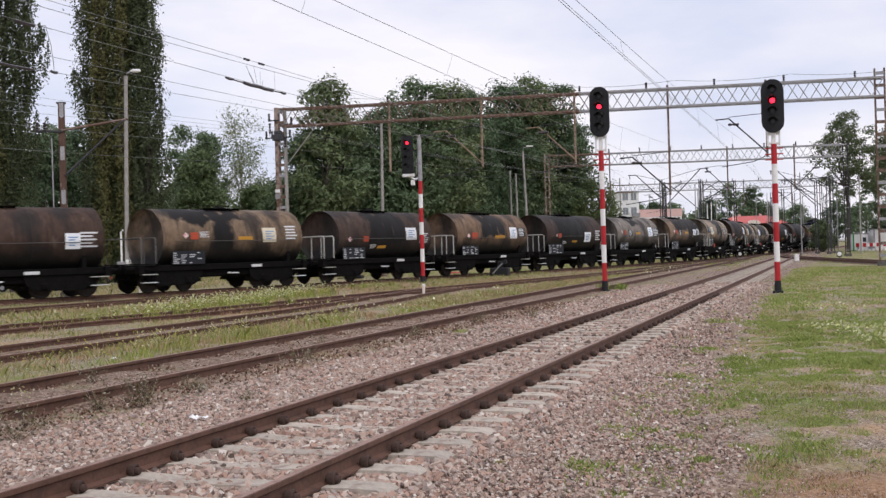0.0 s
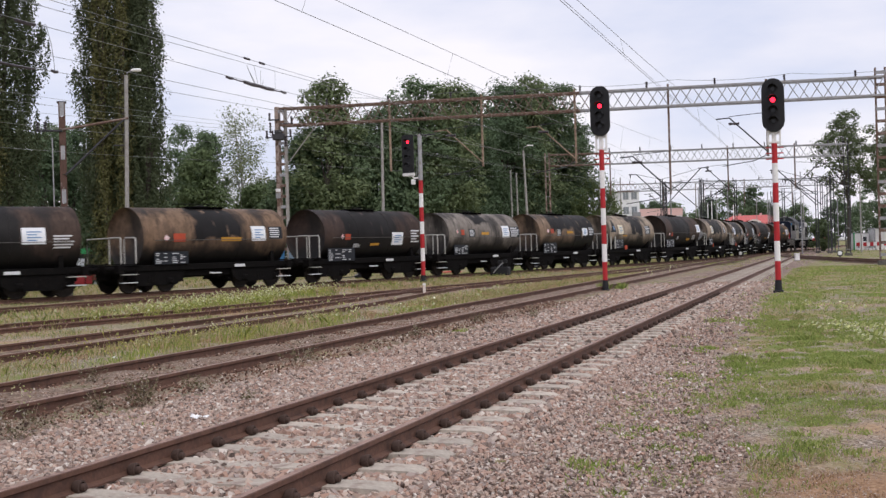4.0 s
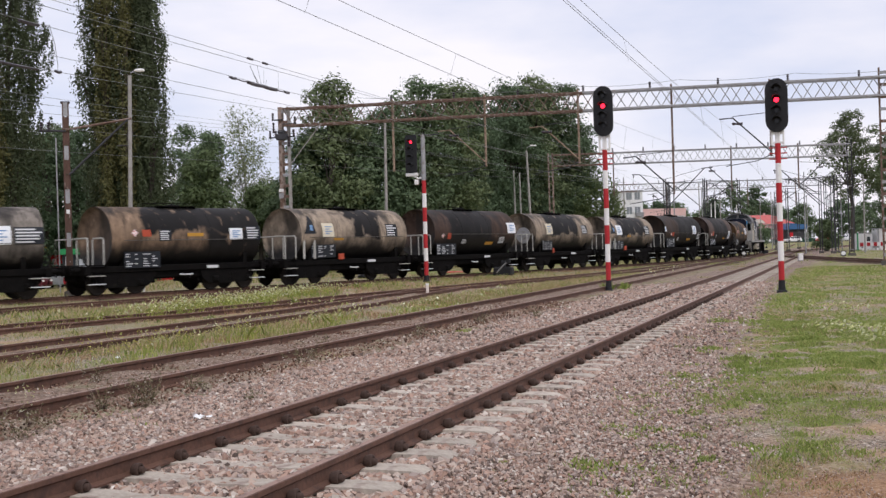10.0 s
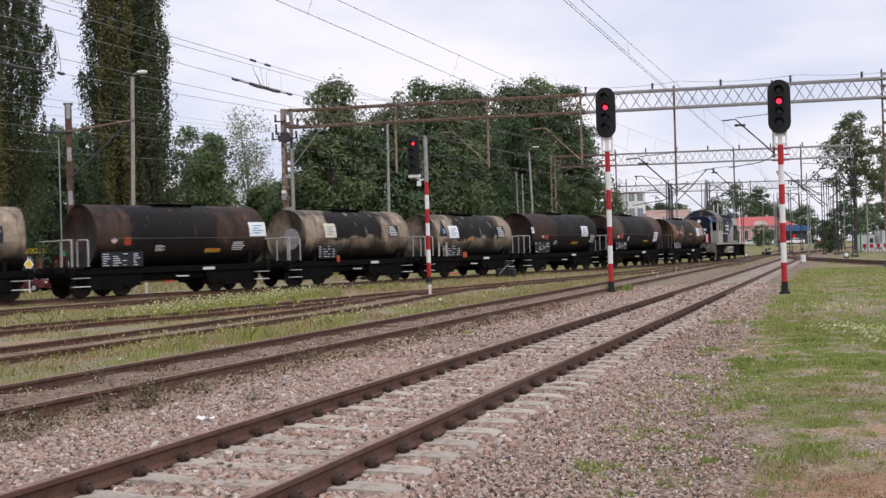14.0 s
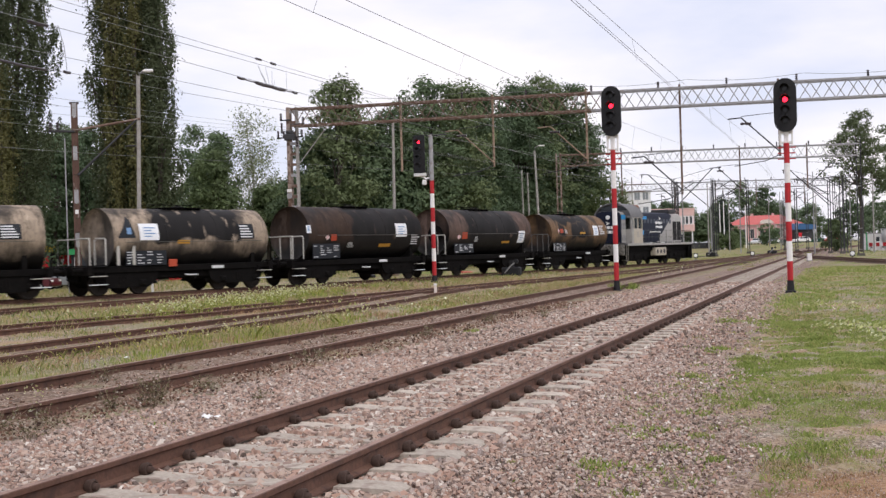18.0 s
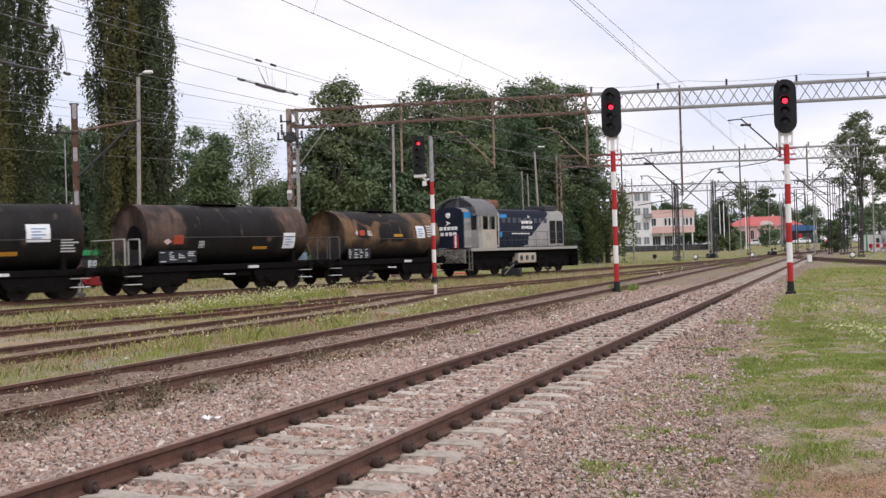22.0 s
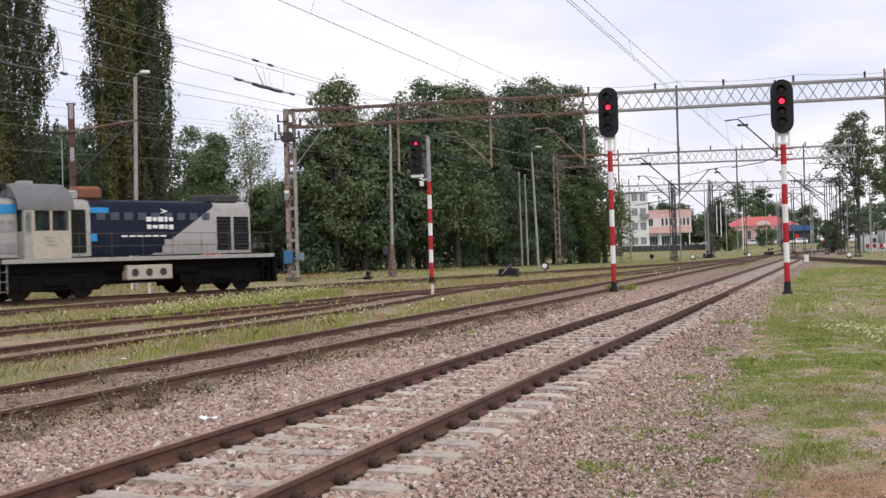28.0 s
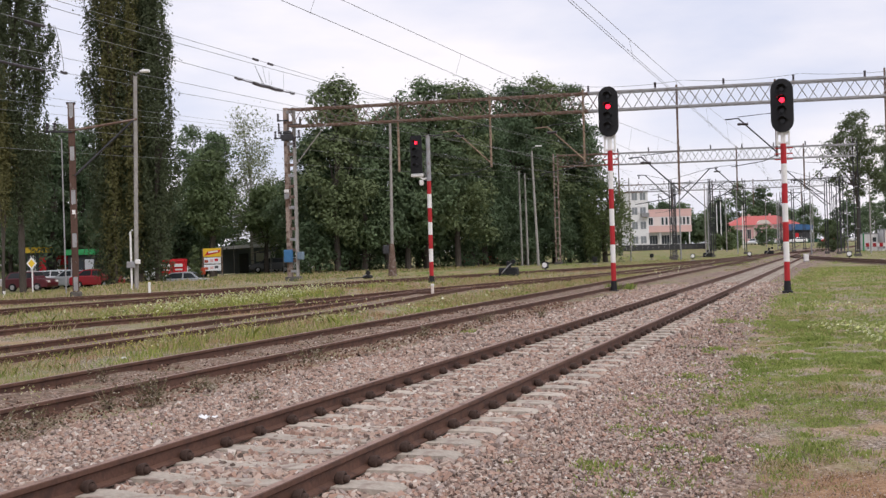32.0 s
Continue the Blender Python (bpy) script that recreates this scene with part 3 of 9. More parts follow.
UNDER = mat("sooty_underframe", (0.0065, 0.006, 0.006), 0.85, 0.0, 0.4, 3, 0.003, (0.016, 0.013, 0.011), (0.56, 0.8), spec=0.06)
WHEELST = mat("wheel_steel", (0.025, 0.02, 0.018), 0.65, 0.4, 0.3, 5)
LETTER = mat("stencil_white", (0.62, 0.63, 0.65), 0.7, 0, 0.15, 8)
PLATE_D = mat("dark_notice_plate", (0.013, 0.016, 0.022), 0.6, 0, 0.2, 5)
ORANGE = mat("hazard_orange", (0.40, 0.065, 0.03), 0.55, 0, 0.15, 6)
YELLOW_S = mat("amber_stripe_paint", (0.48, 0.25, 0.035), 0.6, 0, 0.15, 6)
PINKISH = mat("faded_hazard_label", (0.75, 0.62, 0.62), 0.6, 0, 0.15, 9, 0, (0.6, 0.2, 0.2), (0.5, 0.6))
RAILING = mat("pale_grey_handrail", (0.42, 0.41, 0.38), 0.6, 0.1, 0.2, 6)
DARK_RAILING = mat("dark_handrail", (0.09, 0.085, 0.08), 0.6, 0.1, 0.2, 6)
SHEET = mat("white_wagon_placard", (0.78, 0.80, 0.84), 0.7, 0, 0.06, 5)
SHEET_BEIGE = mat("yellowed_wagon_placard", (0.66, 0.60, 0.47), 0.7, 0, 0.1, 5)
BLUE_INK = mat("blue_print", (0.16, 0.28, 0.48), 0.7, 0, 0.1, 5)
ZR = 0.17



def wheelset_geo(r=0.46):
    g = Geo()
    for s in (-1, 1):
        g.lathe([(s * 0.68, r + 0.025), (s * 0.71, r + 0.025), (s * 0.725, r), (s * 0.80, r - 0.006), (s * 0.80, r - 0.06), (s * 0.765, r - 0.07), (s * 0.765, 0.14), (s * 0.82, 0.12), (s * 0.82, 0.08)], (0, 0, 0), "x", 24)
        for k in range(4):
            a = k * math.pi / 2
            g.box(s * 0.765 - 0.012, s * 0.765 + 0.012, 0.2 * math.cos(a) - 0.05, 0.2 * math.cos(a) + 0.05, 0.2 * math.sin(a) - 0.05, 0.2 * math.sin(a) + 0.05, 0.01)
    g.tube([(-0.95, 0, 0), (0.95, 0, 0)], 0.075, 10)
    return g


def side_frame_geo(wb):
    """Bogie side frame with axle boxes, springs and brake gear."""
    g = Geo()
    for s in (-1, 1):
        x0, x1 = (0.88, 1.02) if s > 0 else (-1.02, -0.88)
        g.prism([(-wb / 2 - 0.32, 0.52), (-wb / 2 - 0.32, 0.68), (-0.55, 0.86), (0.55, 0.86), (wb / 2 + 0.32, 0.68), (wb / 2 + 0.32, 0.52), (0.5, 0.34), (-0.5, 0.34)], "x", x0, x1)
        for e in (-1, 1):
            y = e * wb / 2
            g.box(s * 1.04 - 0.08, s * 1.04 + 0.08, y - 0.16, y + 0.16, 0.33, 0.6, 0.04)
            g.lathe([(s * 1.12, 0.1), (s * 1.16, 0.08)], (0, y, 0.46), "x", 10)
        for y in (-0.14, 0.0, 0.14):
            g.tube([(s * 1.03, y, 0.4), (s * 1.03, y, 0.72)], 0.055, 8)
        g.box(s * 0.95 - 0.1, s * 0.95 + 0.1, -0.3, 0.3, 0.28, 0.38, 0.02)
        for e in (-1, 1):
            g.box(s * 0.74 - 0.05, s * 0.74 + 0.05, e * (wb / 2 - 0.55) - 0.04, e * (wb / 2 - 0.55) + 0.04, 0.3, 0.7, 0.02)
    g.box(-0.95, 0.95, -0.2, 0.2, 0.5, 0.8, 0.03)
    return g


def buffer_geo(s):
    """Buffer pointing along s (1 or -1) from the headstock at y = 0."""
    g = Geo()
    g.lathe([(0, 0.13), (s * 0.04, 0.13), (s * 0.05, 0.1), (s * 0.34, 0.1), (s * 0.36, 0.07), (s * 0.52, 0.07), (s * 0.53, 0.2), (s * 0.565, 0.22), (s * 0.59, 0.17)], (0, 0, 0), "y", 16)
    return g


SIDE = {}


def shared(key, make):
    if key not in SIDE:
        SIDE[key] = make()
    return SIDE[key]


def bogie(parent, yc, wb, wheels):
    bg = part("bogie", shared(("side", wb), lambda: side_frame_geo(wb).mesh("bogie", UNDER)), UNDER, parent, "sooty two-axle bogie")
    bg.location = (0, yc, 0)
    for e in (-1, 1):
        ws = part("wheelset", shared("wheelset", lambda: wheelset_geo().mesh("wheelset", WHEELST)), WHEELST, bg)
        ws.location = (0, e * wb / 2, 0.46)
        wheels.append(ws)


def curve_sheet(g, r, zc, y0, y1, z0, z1, lift, n=3):
    """A thin plate that lies on the barrel's near side."""
    vs, fs = [], []
    for i in range(n + 1):
        z = z0 + (z1 - z0) * i / n
        for rr in (r + lift, r + lift - 0.012):
            x = math.sqrt(max(0.01, rr * rr - (z - zc) ** 2))
            vs += [(x, y0, z), (x, y1, z)]
    for i in range(n):
        k = i * 4
        fs += [(k, k + 1, k + 5, k + 4), (k + 2, k + 6, k + 7, k + 3), (k, k + 4, k + 6, k + 2), (k + 1, k + 3, k + 7, k + 5)]
    fs += [(0, 2, 3, 1), (4 * n, 4 * n + 1, 4 * n + 3, 4 * n + 2)]
    g.add(vs, fs)


WHEELS = []


def bars_on(g, r, zc, y0, y1, z0, z1, rows, lift=0.012, seed=0):
    q = random.Random(seed)
    for i in range(rows):
        h = (z1 - z0) / rows
        za = z0 + i * h
        w = q.uniform(0.65, 1.0)
        curve_sheet(g, r, zc, y0, y0 + (y1 - y0) * w, za + h * 0.25, za + h * 0.75, lift, 1)


def tank_wagon(L, top, paint, label, notices, railing=RAILING, front_gap=0.8, back_gap=1.75, lid=None, triangle=False, catwalk=True, seed=0):
    """A four-axle tank wagon, its local y along the track; notices place sheets, bars and stripes on the near side."""
    w = thing("tank_wagon", Matrix(), label, "tank wagon", "tank wagons of the train")
    q = random.Random(seed)
    r = 1.29
    zc = top - r
    ya, yb = -L / 2 + back_gap, L / 2 - front_gap
    prof = []
    for k in range(7):
        a = math.pi / 2 * k / 6
        prof.append((ya + 0.34 * (1 - math.sin(a)), max(0.02, r - 0.16 + 0.16 * math.sin(a) if k > 1 else (r - 0.16) * (0.02 + 0.93 * k))))
    end = [(-p[0] + ya + yb, p[1]) for p in prof[::-1]]
    mid = [ya + 0.34 + (yb - ya - 0.68) * f for f in (0.3, 0.301, 0.303, 0.304, 0.66, 0.661, 0.663, 0.664)]
    body = [(m, r + (0.008 if i in (1, 2, 5, 6) else 0)) for i, m in enumerate(mid)]
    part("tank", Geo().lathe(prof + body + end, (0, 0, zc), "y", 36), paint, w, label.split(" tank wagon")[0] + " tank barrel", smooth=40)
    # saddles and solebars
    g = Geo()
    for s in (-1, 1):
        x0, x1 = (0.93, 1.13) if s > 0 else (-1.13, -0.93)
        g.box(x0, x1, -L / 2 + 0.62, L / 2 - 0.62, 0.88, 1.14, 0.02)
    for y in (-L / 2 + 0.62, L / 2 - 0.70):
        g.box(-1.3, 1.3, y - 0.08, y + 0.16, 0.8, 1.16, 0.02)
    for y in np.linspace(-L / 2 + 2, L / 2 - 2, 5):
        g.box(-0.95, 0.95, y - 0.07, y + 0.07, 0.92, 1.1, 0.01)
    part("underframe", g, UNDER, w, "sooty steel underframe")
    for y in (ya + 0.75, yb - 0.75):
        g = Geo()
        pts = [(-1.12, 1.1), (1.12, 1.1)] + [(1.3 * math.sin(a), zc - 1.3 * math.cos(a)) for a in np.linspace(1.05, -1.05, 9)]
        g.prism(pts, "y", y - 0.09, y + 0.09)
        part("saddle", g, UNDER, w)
    wh = []
    for e in (-1, 1):
        bogie(w, e * (L / 2 - 2.25), 1.8, wh)
    WHEELS.append((w, wh))
    for e in (-1, 1):
        for s in (-1, 1):
            bf = part("buffer", shared(("buf", e), lambda: buffer_geo(e).mesh("buffer", UNDER)), UNDER, w)
            bf.location = (s * 0.875, e * (L / 2 - 0.60), 1.0)
    hook = Geo().tube([(0, L / 2 - 0.6, 0.98), (0, L / 2 - 0.2, 0.95), (0, L / 2 + 0.02, 0.78)], 0.04, 6)
    part("coupling", hook, UNDER, w)
    # platform, handrails and steps at the trailing end
    yp = -L / 2 + 0.62
    g = Geo().box(-1.25, 1.25, yp, yp + 0.95, 1.17, 1.21, 0.01)
    part("end_platform", g, UNDER, w)
    for y in (yp + 0.08, yp + 0.78):
        g = Geo()
        g.tube([(1.22, y, 1.2), (1.22, y, 2.18), (1.16, y, 2.26), (0.5, y, 2.26), (0.42, y, 2.2), (0.42, y, 1.2)], 0.03, 6)
        part("handrail", g, railing, w, "grey tubular handrail hoop" if railing is RAILING else "")
    g = Geo().tube([(-1.2, yp + 0.1, 1.2), (-1.2, yp + 0.1, 2.25), (1.2, yp + 0.1, 2.25)], 0.026, 6)
    part("handrail", g, railing, w)
    for yy in (yp + 0.42, L / 2 - 1.0):
        for z in (0.42, 0.75):
            g = Geo().box(1.12, 1.34, yy - 0.36, yy + 0.36, z, z + 0.035, 0.008)
            part("step", g, LETTER if z < 0.6 else RAILING, w)
        g = Geo()
        for o in (-0.34, 0.34):
            g.box(1.2, 1.23, yy + o - 0.02, yy + o + 0.02, 0.42, 1.0)
        g.box(1.2, 1.23, yy - 0.36, yy + 0.36, 0.96, 1.0)
        part("step_bracket", g, UNDER, w)
    # top hatch, walkway and ladder
    ym = (ya + yb) / 2
    part("hatch", Geo().lathe([(top - 0.1, 0.34), (top + 0.06, 0.34), (top + 0.09, 0.3), (top + 0.13, 0.1)], (0, ym, 0), "z", 18), UNDER, w)
    if catwalk:
        g = Geo().box(-0.4, 0.45, ym - 1.0, ym + 1.0, top + 0.02, top + 0.045, 0.01)
        for o in np.linspace(-1.0, 1.0, 5):
            g.box(-0.36, 0.4, ym + o * 0.9 - 0.02, ym + o * 0.9 + 0.02, top - 0.08, top + 0.02)
        part("walkway", g, UNDER, w)
        g = Geo()
        for o in (-1.1, -0.35, 0.35, 1.1):
            g.tube([(-0.5, ym + o, top), (-0.5, ym + o, top + 0.2)], 0.018, 5)
        g.tube([(-0.5, ym - 1.1, top + 0.2), (-0.5, ym + 1.1, top + 0.2)], 0.018, 5)
        part("top_rail", g, UNDER, w)
    g = Geo().tube([(r + 0.07, ya + 0.5, zc - 0.12), (r + 0.07, yb - 0.4, zc - 0.12)], 0.014, 5)
    for f in np.linspace(0.04, 0.96, 6):
        yy = ya + 0.5 + (yb - ya - 0.9) * f
        g.box(r - 0.03, r + 0.08, yy - 0.015, yy + 0.015, zc - 0.135, zc - 0.105)
    part("side_handrail", g, DARK_RAILING, w, "thin dark handrail along the barrel")
    # brake gear, plus solid boxes and plates added to block light under the frame
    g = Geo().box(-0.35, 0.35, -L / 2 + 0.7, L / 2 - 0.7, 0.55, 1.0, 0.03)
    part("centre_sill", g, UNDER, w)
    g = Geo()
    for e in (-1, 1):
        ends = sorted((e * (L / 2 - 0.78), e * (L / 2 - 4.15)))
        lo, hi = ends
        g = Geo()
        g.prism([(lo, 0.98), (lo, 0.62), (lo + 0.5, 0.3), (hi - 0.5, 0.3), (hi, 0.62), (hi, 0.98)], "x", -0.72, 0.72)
        part("bogie_filler", g, UNDER, w)
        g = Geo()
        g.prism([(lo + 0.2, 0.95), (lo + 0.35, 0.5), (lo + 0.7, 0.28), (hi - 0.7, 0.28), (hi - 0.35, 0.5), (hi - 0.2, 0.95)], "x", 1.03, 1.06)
        part("side_filler", g, UNDER, w)
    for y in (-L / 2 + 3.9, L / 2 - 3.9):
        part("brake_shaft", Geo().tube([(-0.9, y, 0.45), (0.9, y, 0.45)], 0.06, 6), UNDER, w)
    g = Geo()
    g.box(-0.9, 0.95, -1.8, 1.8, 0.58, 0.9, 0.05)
    part("frame_filler", g, UNDER, w)
    # brake tanks and valve gear below
    part("air_reservoir", Geo().lathe([(-0.55, 0.1), (-0.5, 0.2), (0.5, 0.2), (0.55, 0.1)], (0.45, ym + 0.4, 0.72), "y", 14), UNDER, w)
    g = Geo().tube([(0, ym, 1.0), (0, ym, 0.62), (1.0, ym, 0.55), (1.18, ym, 0.6)], 0.07, 8)
    part("outlet_pipe", g, UNDER, w)
    part("valve_handle", Geo().tube([(1.2, ym - 0.5, 0.72), (1.22, ym - 0.3, 0.7), (1.22, ym + 0.1, 0.7)], 0.03, 6), LETTER, w, "white painted valve handle")
    g = Geo().box(1.14, 1.17, ym + 0.9, ym + 1.5, 0.93, 1.05, 0.005)
    part("number_strip", g, LETTER, w)
    if lid:
        g = Geo().lathe([(ya - 0.02, 0.5), (ya + 0.02, 0.5), (ya + 0.03, 0.4)], (0.35, 0, zc - 0.1), "y", 20)
        part("end_plate", g, lid, w, "round plate on the tank end")
    if triangle:
        g = Geo()
        for i in range(9):
            f, h = i / 9, (i + 1) / 9
            curve_sheet(g, r, zc, ya + 0.2 + 0.55 * f, ya + 1.0 - 0.2 * h, zc + 0.05 + 0.85 * f, zc + 0.05 + 0.85 * h, 0.016, 1)
        ob = part("corner_plate", g, PLATE_D, w, "dark triangular gusset plate")
        g = Geo()
        curve_sheet(g, r, zc, ya + 0.6, ya + 0.8, zc + 0.2, zc + 0.46, 0.024, 1)
        part("print", g, BLUE_INK, ob)
        for yy in (ya + 0.2, ya + 0.92):
            part("end_upright", Geo().box(1.2, 1.26, yy - 0.07, yy + 0.07, 1.17, zc + 0.05, 0.02), RAILING, w, "pale grey flat upright")
    for k, (kind, y0, y1, z0, z1) in enumerate(notices):
        g = Geo()
        if kind in ("sheet", "beige_sheet"):
            curve_sheet(g, r, zc, y0, y1, z0, z1, 0.02, 4)
            ob = part("placard", g, SHEET if kind == "sheet" else SHEET_BEIGE, w, "white printed paper placard")
            g = Geo()
            for i in range(4):
                f = z0 + (z1 - z0) * (0.2 + 0.17 * i)
                curve_sheet(g, r, zc, y0 + (y1 - y0) * 0.22, y0 + (y1 - y0) * (0.62 + 0.2 * (i % 2)), f, f + 0.045, 0.026, 1)
            tagged(part("print", g, BLUE_INK, ob), kind="stuff")
        elif kind == "lines":
            bars_on(g, r, zc, y0, y1, z0, z1, 5, seed=seed + k)
            tagged(part("lettering", g, LETTER, w, "white stencilled data lines"), kind="stuff")
        elif kind == "plate":
            curve_sheet(g, r, zc, y0, y1, z0, z1, 0.014, 3)
            ob = part("data_plate", g, PLATE_D, w, "dark plate with white data lines")
            g = Geo()
            bars_on(g, r, zc, y0 + 0.06, y1 - 0.06, z0 + 0.03, z1 - 0.03, 5, 0.02, seed + k)
            tagged(part("lettering", g, LETTER, ob), kind="stuff")
        elif kind == "stripe":
            curve_sheet(g, r, zc, y0, y1, z0, z1, 0.012, 1)
            part("stripe", g, YELLOW_S, w, "amber paint stripe")
        elif kind == "orange":
            curve_sheet(g, r, zc, y0, y1, z0, z1, 0.016, 2)
            part("hazard_plate", g, ORANGE, w, "orange hazard plate")
        elif kind == "diamond":
            c, h = (y0 + y1) / 2, (z0 + z1) / 2
            vs = []
            for yy, zz in ((y0, h), (c, z0), (y1, h), (c, z1)):
                vs.append((math.sqrt((r + 0.016) ** 2 - (zz - zc) ** 2), yy, zz))
            vs += [(v[0] - 0.03, v[1], v[2]) for v in vs]
            g.add(vs, [(0, 1, 2, 3), (7, 6, 5, 4), (0, 4, 5, 1), (1, 5, 6, 2), (2, 6, 7, 3), (3, 7, 4, 0)])
            part("hazard_label", g, PINKISH, w)
        elif kind == "board":
            g.box(1.16, 1.2, y0, y1, z0, z1, 0.01)
            ob = part("data_board", g, PLATE_D, w, "dark board with white data lines")
            qq = random.Random(seed + k)
            g = Geo()
            for col in np.linspace(y0 + 0.05, y1 - (y1 - y0) * 0.24, 4):
                for i in range(6):
                    z = z0 + (z1 - z0) * (0.1 + 0.145 * i)
                    if qq.random() < 0.7:
                        g.box(1.2, 1.206, col, col + (y1 - y0) * qq.uniform(0.06, 0.2), z, z + 0.032)
            tagged(part("lettering", g, LETTER, ob), kind="stuff")
        elif kind == "red_box":
            g.box(1.16, 1.22, y0, y1, z0, z1, 0.02)
            part("red_box", g, ORANGE, w, "red square marker box")
    return w


# wagons from the locomotive backwards: rear coupling, front coupling
COUPLINGS = [-1.45, -11.75, -23.05, -34.2, -44.5, -54.85, -65.8, -76.3, -86.35, -96.55, -106.9, -117.2, -127.4, -137.8, -148.4]
TAN, TANLOW = (0.37, 0.295, 0.225), (0.15, 0.13, 0.115)
BROWN, DARKB = (0.075, 0.047, 0.034), (0.016, 0.0145, 0.0145)
SOOT_SHADE = (0.0115, 0.0105, 0.0105)
GREYTAN = (0.235, 0.205, 0.18)

WAGONS = []


def build_wagons():
    def put(i, L, top, base, low, bands, label, notices, **more):
        if base[0] < 0.17 and base[2] < 0.09:
            base = tuple(v * 0.74 for v in base)
        paint = tank_mat("tank_paint", base, low, SOOT_SHADE, bands, split=top - 1.95)
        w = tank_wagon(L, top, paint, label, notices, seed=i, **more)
        WAGONS.append((w, (COUPLINGS[i - 1] + COUPLINGS[i]) / 2))
    put(1, 10.30, 3.56, (0.20, 0.12, 0.065), (0.10, 0.065, 0.045), [(-2.6, 1.9, 2.95, 11.2), (-0.7, 1.3, 1.9, 2.95), (-2.6, -1.4, 2.1, 2.9)], "orange-brown tank wagon with dark oil spills, weathered", [("sheet", 2.31, 3.01, 2.14, 2.81),
        ("lines", 3.21, 3.91, 2.20, 2.85),
        ("stripe", 0.40, 1.11, 2.25, 2.39),
        ("diamond", -2.60, -2.40, 2.31, 2.59),
        ("orange", -2.30, -1.90, 2.33, 2.59),
        ("lines", -1.70, -1.30, 2.30, 2.56),
        ("board", -3.10, -1.40, 1.18, 1.71)], railing=DARK_RAILING)
    put(2, 11.30, 3.72, (0.16, 0.105, 0.085), DARKB, [(-2.0, 3.2, 1.2, 11.2)], "dull brown tank wagon blackened round its middle", [("diamond", -3.13, -2.73, 2.01, 2.28),
        ("orange", -2.63, -2.13, 2.03, 2.40),
        ("lines", -1.33, -0.92, 1.86, 2.16),
        ("board", -3.33, -1.43, 1.25, 1.77),
        ("sheet", 3.36, 4.06, 1.77, 2.47),
        ("stripe", 1.66, 2.46, 1.76, 1.88)], lid=UNDER)
    put(3, 11.15, 3.70, BROWN, DARKB, [(-0.7, 4.5, 1.1, 11.2)], "dark brown tank wagon stained black with soot", [("diamond", -2.71, -2.41, 2.06, 2.32),
        ("orange", -2.31, -1.91, 2.03, 2.34),
        ("board", -3.51, -1.61, 1.19, 1.89),
        ("lines", -1.01, -0.51, 1.69, 1.94),
        ("stripe", 1.39, 2.29, 1.69, 1.85),
        ("sheet", 2.59, 3.49, 2.19, 2.87),
        ("lines", 3.89, 4.59, 1.77, 2.33),
        ("sheet", -4.01, -3.71, 2.40, 2.77)])
    put(4, 10.30, 3.50, TAN, (0.22, 0.19, 0.165), [(-1.5, 3.0, 2.1, 11.2)], "beige tank wagon with a broad black oil band", [("sheet", -2.22, -1.32, 2.16, 2.84),
        ("stripe", -0.42, 0.18, 2.00, 2.15),
        ("plate", 2.78, 3.58, 2.17, 2.82),
        ("board", -2.82, -0.92, 1.15, 1.92),
        ("red_box", -0.82, -0.42, 1.06, 1.37)], triangle=True)
    put(5, 10.35, 3.60, TAN, (0.21, 0.19, 0.165), [(-1.6, 2.4, 2.2, 11.2)], "beige tank wagon, its middle coated in black oil", [("beige_sheet", -2.11, -1.31, 2.24, 2.92),
        ("plate", 2.70, 3.50, 2.27, 2.84),
        ("board", -2.51, -1.21, 1.24, 2.06),
        ("red_box", -1.21, -1.01, 1.06, 1.38)], lid=GREY_STEEL)
    put(6, 10.95, 3.70, (0.10, 0.062, 0.047), DARKB, [(-2.2, 2.2, 1.1, 11.2)], "tall soot-black tank wagon with rust-brown ends", [("diamond", -3.09, -2.79, 2.08, 2.34),
        ("orange", -2.49, -2.19, 2.02, 2.35),
        ("lines", -0.99, -0.49, 1.75, 2.02),
        ("stripe", 1.51, 2.31, 1.67, 1.84),
        ("sheet", 3.81, 4.72, 2.33, 2.96),
        ("lines", 2.91, 3.61, 1.74, 2.12),
        ("board", -3.49, -1.59, 1.16, 1.77)])
    put(7, 10.50, 3.60, TAN, (0.20, 0.18, 0.155), [(0.1, 2.5, 2.1, 11.2)], "beige tank wagon with splashed black oil amidships", [("beige_sheet", -2.05, -1.25, 2.20, 2.86),
        ("stripe", -1.25, -0.55, 2.04, 2.15),
        ("plate", 2.75, 3.65, 2.19, 2.83),
        ("board", -2.75, -1.05, 1.21, 1.86),
        ("red_box", -0.85, -0.45, 1.10, 1.39)], triangle=True)
    put(8, 10.05, 3.56, (0.27, 0.185, 0.125), (0.15, 0.115, 0.085), [(-1.6, 4.7, 2.5, 11.2), (1.0, 4.5, 1.4, 2.5)], "brown-beige tank wagon, black along its top and front half", [("diamond", -2.37, -2.07, 2.30, 2.59),
        ("orange", -1.87, -1.47, 2.30, 2.58),
        ("plate", -1.07, -0.47, 2.11, 2.58),
        ("stripe", 0.33, 1.13, 2.29, 2.43),
        ("sheet", 2.53, 3.23, 2.13, 2.63),
        ("plate", 3.43, 4.23, 2.12, 2.72),
        ("board", -2.67, -0.97, 1.03, 1.69)])
